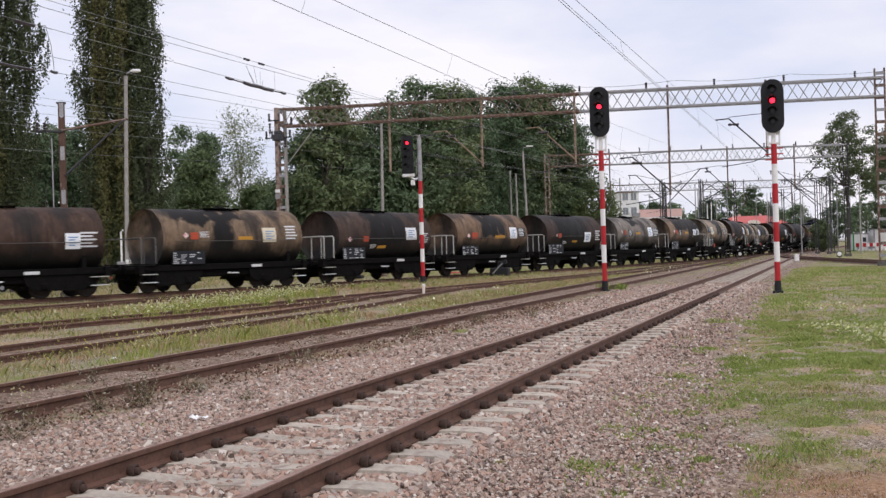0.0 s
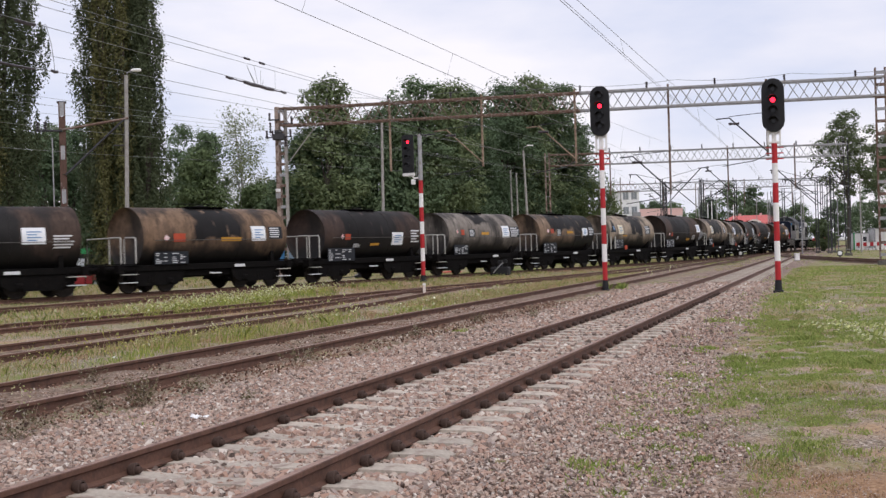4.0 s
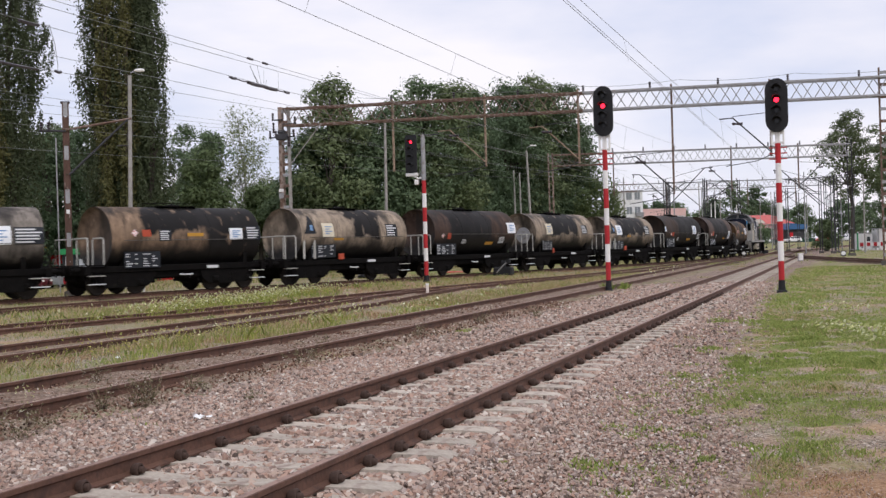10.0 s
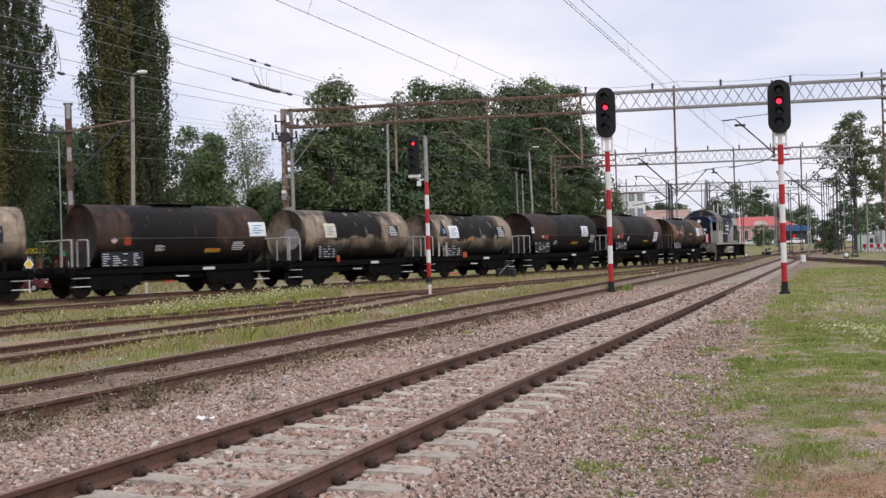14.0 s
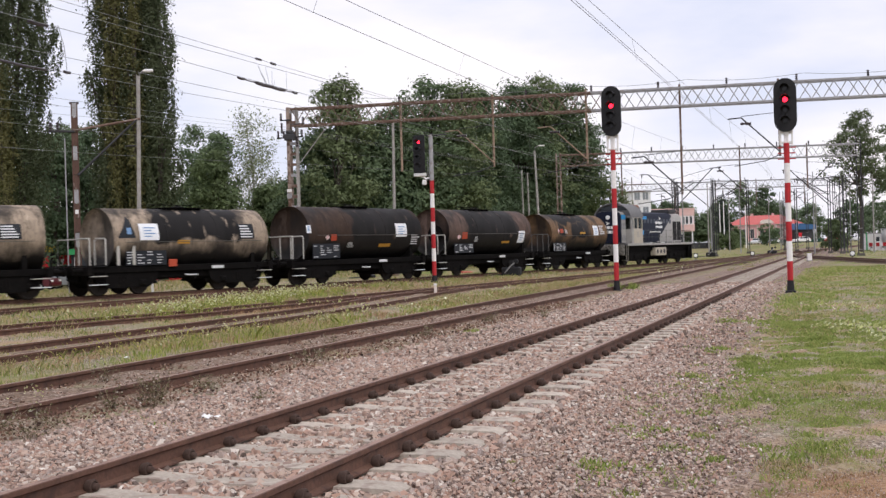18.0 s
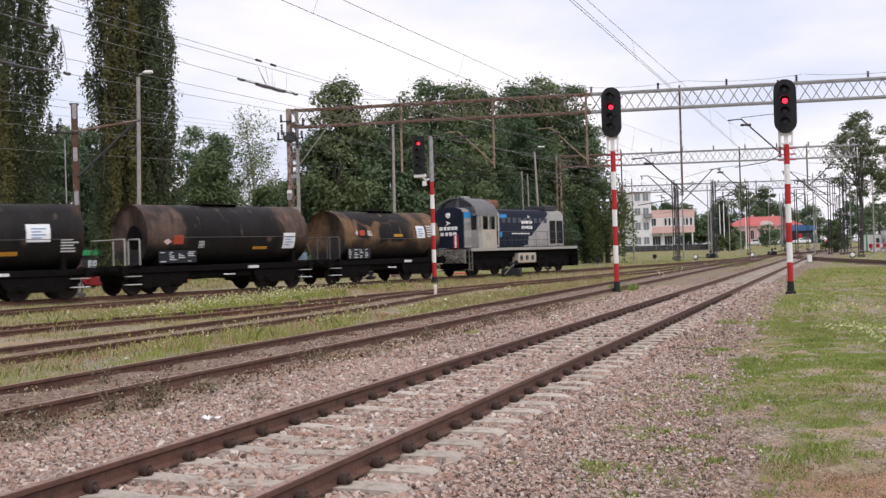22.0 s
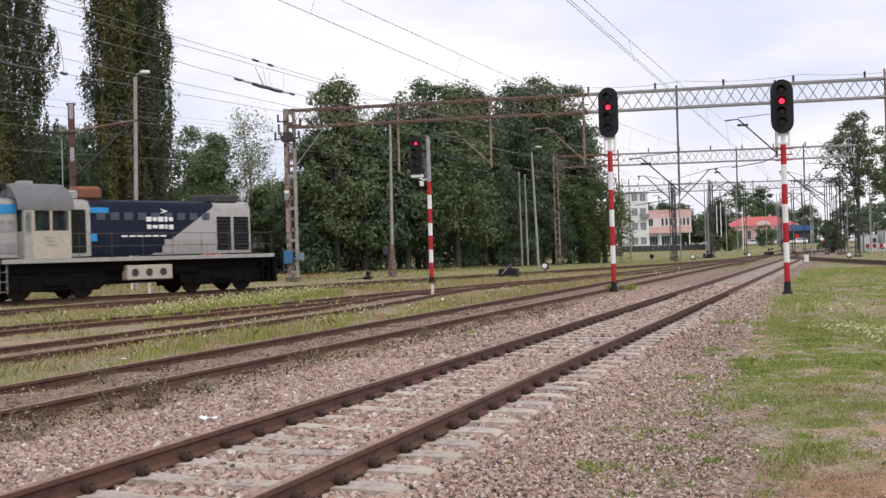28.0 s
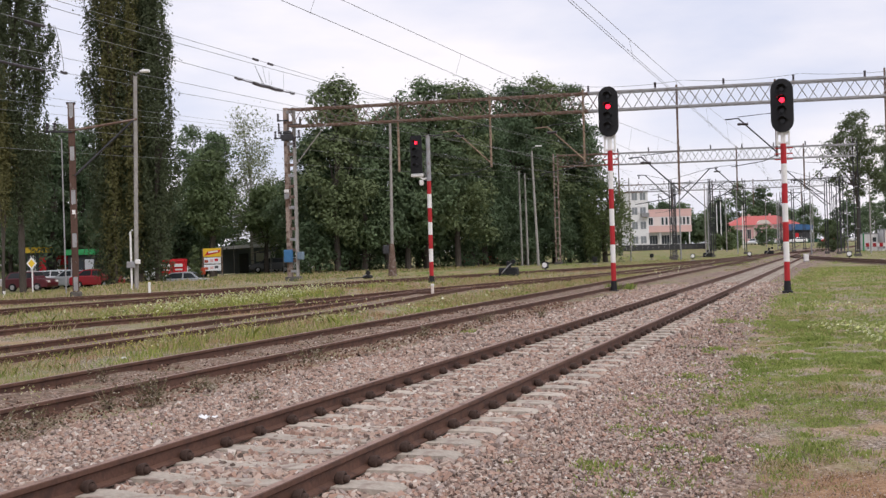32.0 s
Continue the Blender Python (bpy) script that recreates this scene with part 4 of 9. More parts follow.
    put(9, 10.20, 3.52, GREYTAN, (0.17, 0.14, 0.115), [(-0.6, 0.8, 2.8, 11.2)], "grey-beige tank wagon with patchy dirt", [("diamond", -2.62, -2.42, 2.32, 2.53),
        ("orange", -2.12, -1.82, 2.23, 2.53),
        ("plate", -1.32, -0.71, 2.13, 2.56),
        ("stripe", -0.01, 0.79, 2.24, 2.39),
        ("sheet", 2.29, 3.09, 2.07, 2.76),
        ("plate", 3.19, 4.29, 2.06, 2.71),
        ("board", -2.72, -1.32, 1.13, 1.68)])
    put(10, 10.35, 3.56, (0.085, 0.055, 0.045), DARKB, [(-1.8, 2.4, 1.1, 11.2)], "black and brown soot-covered tank wagon", [("diamond", -2.24, -2.04, 2.08, 2.33),
        ("orange", -1.94, -1.54, 2.05, 2.33),
        ("lines", -1.24, -0.64, 1.66, 1.86),
        ("stripe", 0.06, 0.76, 1.74, 1.86),
        ("sheet", 1.76, 2.67, 1.75, 2.40),
        ("lines", 3.37, 4.07, 1.84, 2.55),
        ("board", -3.14, -1.14, 1.01, 1.65)])
    put(11, 10.30, 3.54, (0.20, 0.13, 0.085), (0.09, 0.06, 0.045), [(-0.8, 1.5, 2.1, 11.2)], "brown tank wagon with orange rust and dark top", [("diamond", -2.43, -2.13, 2.09, 2.36),
        ("orange", -1.93, -1.33, 2.06, 2.41),
        ("stripe", 0.58, 1.68, 2.06, 2.23),
        ("board", -2.83, -1.13, 1.13, 1.66),
        ("sheet", 2.28, 3.08, 2.05, 2.71),
        ("plate", 3.28, 4.08, 2.15, 2.69)])
    put(12, 10.20, 3.54, (0.10, 0.066, 0.052), DARKB, [(-0.9, 2.0, 1.1, 11.2)], "dark brown tank wagon with a black middle", [("diamond", -2.69, -2.39, 1.98, 2.22),
        ("orange", -1.48, -1.08, 1.98, 2.25),
        ("lines", -0.88, -0.38, 1.64, 1.85),
        ("stripe", -0.28, 0.42, 1.63, 1.77),
        ("sheet", 2.02, 2.92, 2.05, 2.68),
        ("lines", 3.22, 4.02, 1.86, 2.41),
        ("board", -2.99, -1.28, 1.11, 1.70)], lid=None)
    put(13, 10.40, 3.52, (0.215, 0.15, 0.10), (0.14, 0.09, 0.06), [(-0.8, 0.1, 1.1, 11.2), (-3.0, 0.9, 2.9, 11.2)], "tan-brown tank wagon with rust patches", [("diamond", -2.45, -2.15, 2.23, 2.48),
        ("orange", -2.05, -1.65, 2.18, 2.48),
        ("lines", -1.55, -1.05, 2.26, 2.52),
        ("stripe", 0.55, 1.36, 2.14, 2.29),
        ("beige_sheet", 1.96, 2.76, 2.03, 2.67),
        ("lines", 3.36, 4.16, 2.11, 2.79),
        ("board", -2.95, -1.25, 1.13, 1.70)], railing=DARK_RAILING)
    put(14, 10.60, 3.54, (0.10, 0.06, 0.045), DARKB, [], "dark brown sooty tank wagon", [("sheet", 2.95, 3.55, 1.87, 2.48),
        ("lines", 3.55, 4.25, 1.90, 2.56)])


build_wagons()

# ---- the locomotive ----
NAVY = mat("navy_loco_paint", (0.011, 0.015, 0.03), 0.55, 0, 0.25, 2, 0, (0.03, 0.03, 0.034), (0.55, 0.8), spec=0.12)
LGREY = mat("pale_grey_loco_paint", (0.345, 0.335, 0.32), 0.5, 0, 0.15, 2, 0, (0.2, 0.18, 0.16), (0.55, 0.8))
SKYBLUE = mat("bright_blue_loco_paint", (0.03, 0.27, 0.62), 0.5, 0, 0.12, 3, 0, (0.2, 0.25, 0.3), (0.58, 0.8))
CREAM = mat("cream_loco_paint", (0.45, 0.405, 0.335), 0.55, 0, 0.15, 3, 0, (0.3, 0.25, 0.2), (0.55, 0.8))
DIRTY = mat("dirty_grey_paint", (0.19, 0.18, 0.165), 0.7, 0, 0.35, 4, 0, (0.04, 0.035, 0.03), (0.45, 0.65))
ROOFGREY = mat("sooty_roof_paint", (0.15, 0.15, 0.155), 0.7, 0, 0.25, 2)
GLASS = glass("cab_window_glass")
CLEAR = glass("clear_cab_glass", (0.62, 0.68, 0.68), 0.02)
CLEAR.node_tree.nodes["Principled BSDF"].inputs["Transmission Weight"].default_value = 1.0
CLEAR.node_tree.nodes["Principled BSDF"].inputs["IOR"].default_value = 1.12
OPENING_SHADE = mat("painted_opening_shade", (0.012, 0.012, 0.013), 0.9, 0, 0.2, 4)
VENTGREY = mat("bluish_grey_vent", (0.075, 0.085, 0.11), 0.6, 0.1, 0.25, 4)
RUSTPIPE = mat("rusty_exhaust", (0.20, 0.085, 0.05), 0.8, 0, 0.3, 5)


def loco_body_mat():
    """Navy long hood with a pale slanting field at its front end."""
    m = mat("hood_two_tone_paint", (0.011, 0.015, 0.03), 0.55, 0, 0.25, 2, spec=0.12)
    n, l = m.node_tree.nodes, m.node_tree.links
    b = n["Principled BSDF"]
    tc, sp = n.new("ShaderNodeTexCoord"), n.new("ShaderNodeSeparateXYZ")
    l.new(tc.outputs["Object"], sp.inputs[0])
    k = n.new("ShaderNodeMath")
    k.operation = "MULTIPLY_ADD"
    l.new(sp.outputs["Z"], k.inputs[0])
    k.inputs[1].default_value = -1.55
    l.new(sp.outputs["Y"], k.inputs[2])
    r = n.new("ShaderNodeMapRange")
    r.inputs["From Min"].default_value, r.inputs["From Max"].default_value = -2.02, -1.98
    l.new(k.outputs[0], r.inputs["Value"])
    mx = n.new("ShaderNodeMix")
    mx.data_type = "RGBA"
    l.new(r.outputs[0], mx.inputs["Factor"])
    l.new(b.inputs["Base Color"].links[0].from_socket, mx.inputs["A"])
    mx.inputs["B"].default_value = (0.35, 0.34, 0.33, 1)
    l.new(mx.outputs["Result"], b.inputs["Base Color"])
    return m


def locomotive():
    lo = thing("diesel_locomotive", Matrix(), "navy, pale grey and blue diesel shunting locomotive with long hood", "locomotive")
    o = -6.55  # the cab-end headstock

    def Y(s):
        return o + s
    hood_top = [(-0.95, 1.62), (-0.95, 3.55), (-0.80, 3.78), (-0.45, 3.88), (0.45, 3.88), (0.80, 3.78), (0.95, 3.55), (0.95, 1.62)]
    # frame and footplate
    g = Geo().box(-1.45, 1.45, Y(0.1), Y(13.0), 1.38, 1.55, 0.02)
    part("footplate", g, DARK_STEEL, lo)
    for s in (-1, 1):
        g = Geo().box(s * 1.455 - 0.012, s * 1.455 + 0.012, Y(0.5), Y(13.0), 1.40, 1.56, 0.004)
        part("footplate_edge", g, LGREY, lo, "pale grey footplate edge strip")
        g = Geo().box(s * 1.05 - 0.1, s * 1.05 + 0.1, Y(0.3), Y(12.8), 1.0, 1.38, 0.02)
        part("solebar", g, UNDER, lo)
    for s, d in ((0.0, -1), (13.1, 1)):
        g = Geo().box(-1.4, 1.4, Y(s) - 0.09, Y(s) + 0.09, 0.75 if d < 0 else 0.3, 1.5, 0.03)
        part("headstock", g, DIRTY if d < 0 else UNDER, lo)
        for x in (-0.875, 0.875):
            bf = part("buffer", buffer_geo(d), DIRTY if d < 0 else UNDER, lo)
            bf.location = (x, Y(s) + d * 0.09, 1.04)
        part("coupling", Geo().tube([(0, Y(s), 1.0), (0, Y(s) + d * 0.4, 0.97), (0, Y(s) + d * 0.62, 0.8)], 0.05, 6), UNDER, lo)
        for x in (-1.0, 1.0):
            for z in (0.35, 0.72, 1.08):
                g = Geo().box(x * 1.2 - 0.22, x * 1.2 + 0.22, Y(s) - d * 0.55 - 0.15, Y(s) - d * 0.55 + 0.15, z, z + 0.04, 0.01)
                part("step", g, DIRTY if d < 0 else UNDER, lo)
            g = Geo()
            for e in (-0.15, 0.15):
                g.box(x * 1.38 - 0.02, x * 1.38 + 0.02, Y(s) - d * 0.55 + e - 0.03, Y(s) - d * 0.55 + e + 0.03, 0.3, 1.4)
            part("step_hanger", g, DIRTY if d < 0 else UNDER, lo)
    # short hood
    part("short_hood", Geo().prism(hood_top, "y", Y(0.55), Y(1.35)), LGREY, lo, "pale grey short hood")
    part("hood_front", Geo().prism([(x * 1.01, z) for x, z in hood_top], "y", Y(0.46), Y(0.60)), NAVY, lo, "navy hood front with white emblem")
    for x, z, w in ((-0.52, 2.62, 0.12), (-0.24, 2.62, 0.09), (0.02, 2.62, 0.12), (0.28, 2.62, 0.09), (0.5, 2.62, 0.1), (-0.45, 2.3, 0.12), (-0.15, 2.3, 0.1), (0.13, 2.3, 0.12), (0.42, 2.3, 0.12)):
        part("emblem_bar", Geo().box(x - w, x + w, Y(0.44), Y(0.463), z, z + 0.2, 0.03), WHITE, lo)
    part("emblem", Geo().prism([(-0.2, 3.16), (0.14, 3.02), (-0.2, 2.88), (-0.06, 3.02)], "y", Y(0.44), Y(0.463)), WHITE, lo, "white arrow emblem")
    part("headlight", Geo().lathe([(Y(0.46), 0.15), (Y(0.40), 0.15), (Y(0.39), 0.12)], (0, 0, 3.45), "y", 16), WHITE, lo)
    for s in (-1, 1):
        g = Geo().box(s * 0.96 - 0.012, s * 0.96 + 0.012, Y(0.62), Y(1.34), 3.28, 3.62, 0.004)
        part("blue_panel", g, SKYBLUE, lo)
        for z0, z1 in ((1.8, 2.2), (2.6, 3.05)):
            for y in (0.66, 0.98):
                g = Geo().box(s * 0.96 - 0.02, s * 0.96 + 0.02, Y(y), Y(y + 0.26), z0, z1, 0.008)
                part("hood_door", g, GREY_STEEL, lo)
    for x in (-0.75, 0.75):
        g = Geo().box(x - 0.16, x + 0.16, Y(0.02), Y(0.07), 1.56, 2.35, 0.02)
        part("warning_board", g, RED_P, lo, "red and white warning board")
        g = Geo().box(x - 0.06, x + 0.06, Y(0.005), Y(0.02), 1.62, 2.3, 0.004)
        part("board_stripe", g, WHITE, lo)
    # cab: walls with window openings, arched roof
    arch = [(1.40 * math.sin(a), 3.35 + 1.08 * math.cos(a)) for a in np.linspace(-math.pi / 2, math.pi / 2, 15)]
    g = Geo().prism([(1.40 * math.sin(a), 3.42 + 0.98 * math.cos(a)) for a in np.linspace(-math.pi / 2, math.pi / 2, 15)], "y", Y(1.42), Y(3.25))
    part("cab_ceiling", g, ROOFGREY, lo)
    vs, fs = [], []
    for y in (Y(1.15), Y(3.42)):
        for rr, up in ((1.0, 0.0), (1.035, 0.05)):
            vs += [(x * rr, y, 3.40 + (z - 3.35) * 0.95 * rr + up * 0.4) for x, z in arch]
    n = len(arch)
    for k in range(n - 1):
        fs += [(k, k + 1, 2 * n + k + 1, 2 * n + k), (n + k, 3 * n + k, 3 * n + k + 1, n + k + 1), (k, n + k, n + k + 1, k + 1), (2 * n + k, 2 * n + k + 1, 3 * n + k + 1, 3 * n + k)]
    fs += [(0, 2 * n, 3 * n, n), (n - 1, 2 * n - 1, 4 * n - 1, 3 * n - 1)]
    part("cab_roof", Geo().add(vs, fs), ROOFGREY, lo, "arched sooty grey cab roof")
    for s in (-1, 1):
        def wall(y0, y1, z0, z1, name="cab_wall", material=CREAM, lab=""):
            gg = Geo().box(s * 1.40 - 0.025, s * 1.40 + 0.025, Y(y0), Y(y1), z0, z1, 0.006)
            return part(name, gg, material, lo, lab)
        wall(1.72, 3.28, 1.56, 2.62, lab="cream cab side panel")
        wall(1.40, 1.72, 1.56, 3.50, "cab_door", LGREY)
        wall(1.72, 1.82, 2.62, 3.5)
        wall(3.18, 3.28, 2.62, 3.5)
        wall(1.82, 3.18, 3.38, 3.5)
        wall(2.42, 2.52, 2.62, 3.38)
        for a, b in ((1.82, 2.42), (2.52, 3.18)):
            g = Geo().box(s * 1.38 - 0.008, s * 1.38 + 0.008, Y(a), Y(b), 2.62, 3.38)
            part("cab_window", g, CLEAR, lo)
        g = Geo().box(s * 1.42 - 0.01, s * 1.42 + 0.01, Y(1.46), Y(1.66), 2.55, 3.35, 0.004)
        part("door_window", g, CLEAR, lo)
        g = Geo()
        for i in range(3):
            g.box(s * 1.43 - 0.006, s * 1.43 + 0.006, Y(2.2), Y(2.7 - 0.08 * i), 2.05 + 0.14 * i, 2.1 + 0.14 * i)
        part("lettering", g, GREY_STEEL, lo)
        part("cab_floor_skirt", Geo().box(s * 1.40 - 0.02, s * 1.40 + 0.02, Y(1.4), Y(3.28), 1.52, 1.57, 0.004), LGREY, lo)
    for y0, y1 in ((1.38, 1.43), (3.24, 3.29)):
        g = Geo().box(-1.38, -0.45, Y(y0), Y(y1), 1.56, 2.6).box(0.45, 1.38, Y(y0), Y(y1), 1.56, 2.6).box(-1.38, 1.38, Y(y0), Y(y1), 3.4, 3.55)
        for x in (-1.34, -0.48, 0.48, 1.34):
            g.box(x - 0.05, x + 0.05, Y(y0), Y(y1), 2.6, 3.4)
        g.box(-0.45, 0.45, Y(y0), Y(y1), 1.56, 3.55)
        part("cab_end_wall", g, LGREY, lo)
        for x in (-0.91, 0.91):
            g = Geo().box(x - 0.38, x + 0.38, Y(y0) + 0.02, Y(y1) - 0.02, 2.6, 3.4)
            part("end_window", g, CLEAR, lo)
    for s in (-1, 1):
        pts = [(s * 0.12, 3.93), (s * 1.12, 3.93), (s * 0.98, 4.08), (s * 0.6, 4.27), (s * 0.12, 4.33)]
        part("arch_window", Geo().prism(pts, "y", Y(1.40), Y(1.418)), GLASS, lo, "dark cab front window under the roof arch")
    # long hood in three bays
    part("door_bay", Geo().prism(hood_top, "y", Y(3.29), Y(4.35)), LGREY, lo, "pale grey hood bay with open door")
    part("long_hood", Geo().prism(hood_top, "y", Y(4.35), Y(10.2)), loco_body_mat(), lo, "navy long hood with slanting pale grey field")
    part("radiator_bay", Geo().prism(hood_top, "y", Y(10.2), Y(12.1)), LGREY, lo, "pale grey radiator bay")
    for s in (-1, 1):
        # flat black panels paint the shade inside the doorway and radiator openings
        g = Geo().box(s * 0.955 - 0.012, s * 0.955 + 0.012, Y(3.5), Y(4.15), 1.75, 3.45, 0.004)
        part("open_doorway", g, OPENING_SHADE, lo)
        for y0, y1 in ((10.32, 11.05), (11.2, 12.0)):
            g = Geo().box(s * 0.955 - 0.01, s * 0.955 + 0.01, Y(y0), Y(y1), 1.75, 3.2, 0.004)
            part("radiator_opening", g, OPENING_SHADE, lo)
            for i in range(9):
                g = Geo().box(s * 0.97 - 0.014, s * 0.97 + 0.014, Y(y0) + 0.02, Y(y1) - 0.02, 1.82 + i * 0.155, 1.84 + i * 0.155, 0.003)
                part("radiator_slat", g, DARK_STEEL, lo)
        for i in range(9):
            g = Geo().box(s * 0.955 - 0.014, s * 0.955 + 0.014, Y(4.6 + i * 0.62), Y(5.1 + i * 0.62), 1.7, 2.25, 0.006)
            part("hood_door", g, loco_door(i), lo)
            g = Geo().box(s * 0.955 - 0.012, s * 0.955 + 0.012, Y(4.62 + i * 0.62), Y(5.0 + i * 0.62), 3.05, 3.35, 0.004)
            part("hood_vent", g, VENTGREY, lo)
        g = Geo()
        for yy, ww, zz, hh in ((6.85, 0.25, 2.98, 0.2), (7.15, 0.2, 3.0, 0.16), (7.4, 0.26, 2.98, 0.2), (7.72, 0.14, 2.98, 0.2), (7.92, 0.2, 3.0, 0.16), (6.88, 0.2, 2.68, 0.18), (7.14, 0.24, 2.7, 0.14), (7.44, 0.24, 2.68, 0.18), (7.74, 0.12, 2.68, 0.18), (7.92, 0.22, 2.66, 0.2)):
            g.box(s * 0.965 - 0.008, s * 0.965 + 0.008, Y(yy), Y(yy + ww), zz, zz + hh, 0.05)
        for k in range(6):
            g.box(s * 0.965 - 0.008, s * 0.965 + 0.008, Y(5.7 + k * 0.36), Y(5.98 + k * 0.36), 2.36, 2.43)
        g.prism([(Y(7.5), 3.52), (Y(7.9), 3.42), (Y(7.5), 3.3), (Y(7.66), 3.42)], "x", s * 0.957, s * 0.973)
        tagged(part("side_emblem", g, WHITE, lo, "white emblem of plain bars"), kind="stuff")
        g = Geo().box(s * 0.96 - 0.012, s * 0.96 + 0.012, Y(4.36), Y(5.15), 3.32, 3.54, 0.01)
        part("blue_panel", g, SKYBLUE, lo)
        g = Geo().box(s * 0.96 - 0.012, s * 0.96 + 0.012, Y(4.36), Y(4.62), 2.2, 2.5, 0.01)
        part("blue_panel", g, SKYBLUE, lo)
        # battery and fuel boxes
        g = Geo().box(s * 1.2 - 0.22, s * 1.2 + 0.22, Y(5.65), Y(7.75), 0.62, 1.22, 0.04)
        bx = part("battery_box", g, CREAM, lo, "cream battery box with three round vents")
        for yy in (6.0, 6.65, 7.3):
            part("vent", Geo().lathe([(s * 1.42, 0.16), (s * 1.44, 0.16), (s * 1.445, 0.12)], (0, Y(yy), 0.92), "x", 14), DARK_STEEL, bx)
        part("air_tank", Geo().lathe([(Y(7.95), 0.1), (Y(8.0), 0.22), (Y(9.2), 0.22), (Y(9.25), 0.1)], (s * 1.0, 0, 0.95), "y", 16), UNDER, lo)
        # walkway railing
        g = Geo()
        for yy in (3.6, 5.0, 6.4, 7.8, 9.2, 10.6, 12.0):
            g.tube([(s * 1.40, Y(yy), 1.55), (s * 1.40, Y(yy), 2.5)], 0.012, 5)
        for z in (2.0, 2.5):
            g.tube([(s * 1.40, Y(3.4), z), (s * 1.40, Y(12.9), z)], 0.012, 5)
        part("railing", g, DARK_RAILING, lo)
    g = Geo()
    for x in (-1.38, -0.5, 0.5, 1.38):
        g.tube([(x, Y(12.92), 1.55), (x, Y(12.92), 2.5)], 0.022, 5)
    g.tube([(-1.38, Y(12.92), 2.5), (-0.5, Y(12.92), 2.5)], 0.022, 5).tube([(0.5, Y(12.92), 2.5), (1.38, Y(12.92), 2.5)], 0.022, 5)
    part("end_railing", g, DARK_STEEL, lo)
    # roof gear
    part("exhaust_cowl", Geo().box(-0.45, 0.45, Y(3.75), Y(4.15), 3.85, 4.25, 0.08), LGREY, lo)
    part("exhaust_silencer", Geo().box(-0.4, 0.4, Y(4.1), Y(5.25), 3.86, 4.42, 0.12), RUSTPIPE, lo, "rust-brown exhaust silencer")
    part("fan_housing", Geo().box(-0.75, 0.75, Y(10.1), Y(11.6), 3.84, 4.16, 0.05), DARK_STEEL, lo, "black radiator fan housing")
    part("horn", Geo().lathe([(Y(1.3), 0.03), (Y(1.0), 0.04), (Y(0.92), 0.1)], (0.5, 0, 4.42), "y", 10), DARK_STEEL, lo)
    part("aerial", Geo().box(-0.3, 0.2, Y(1.9), Y(2.4), 4.4, 4.58, 0.02), LGREY, lo)
    part("centre_sill", Geo().box(-0.8, 0.8, Y(0.6), Y(12.5), 0.75, 1.38, 0.04), UNDER, lo)
    part("fuel_tank", Geo().box(-0.95, 0.95, Y(4.9), Y(8.2), 0.5, 1.1, 0.08), UNDER, lo)
    wh = []
    for yy in (2.75, 10.4):
        g = Geo().prism([(Y(yy - 2.15), 0.98), (Y(yy - 2.1), 0.5), (Y(yy - 1.7), 0.3), (Y(yy - 0.6), 0.36), (Y(yy + 0.6), 0.36), (Y(yy + 1.7), 0.3), (Y(yy + 2.1), 0.5), (Y(yy + 2.15), 0.98)], "x", 1.06, 1.12)
        g.prism([(Y(yy - 2.2), 1.0), (Y(yy - 2.1), 0.3), (Y(yy + 2.1), 0.3), (Y(yy + 2.2), 1.0)], "x", -0.7, 0.7)
        for e in (-1.3, 1.3):
            g.lathe([(1.12, 0.2), (1.2, 0.19), (1.22, 0.1)], (0, Y(yy + e), 0.5), "x", 12)
        g.box(1.1, 1.2, Y(yy - 0.5), Y(yy + 0.5), 0.5, 0.75, 0.03)
        part("bogie_frame", g, UNDER, lo, "deep black bogie side frame")
        bogie(lo, Y(yy), 2.6, wh)
    WHEELS.append((lo, wh))
    return lo


def loco_door(i):
    return LGREY if i > 4 else NAVY


LOCO = locomotive()


# ---- signals ----
def capsule_outline(w, h, n=8):
    r = w / 2
    pts = [(r * math.cos(a), h - r + r * math.sin(a)) for a in np.linspace(0, math.pi, n)]
    pts += [(r * math.cos(a), r + r * math.sin(a)) for a in np.linspace(math.pi, 2 * math.pi, n)]
    return pts


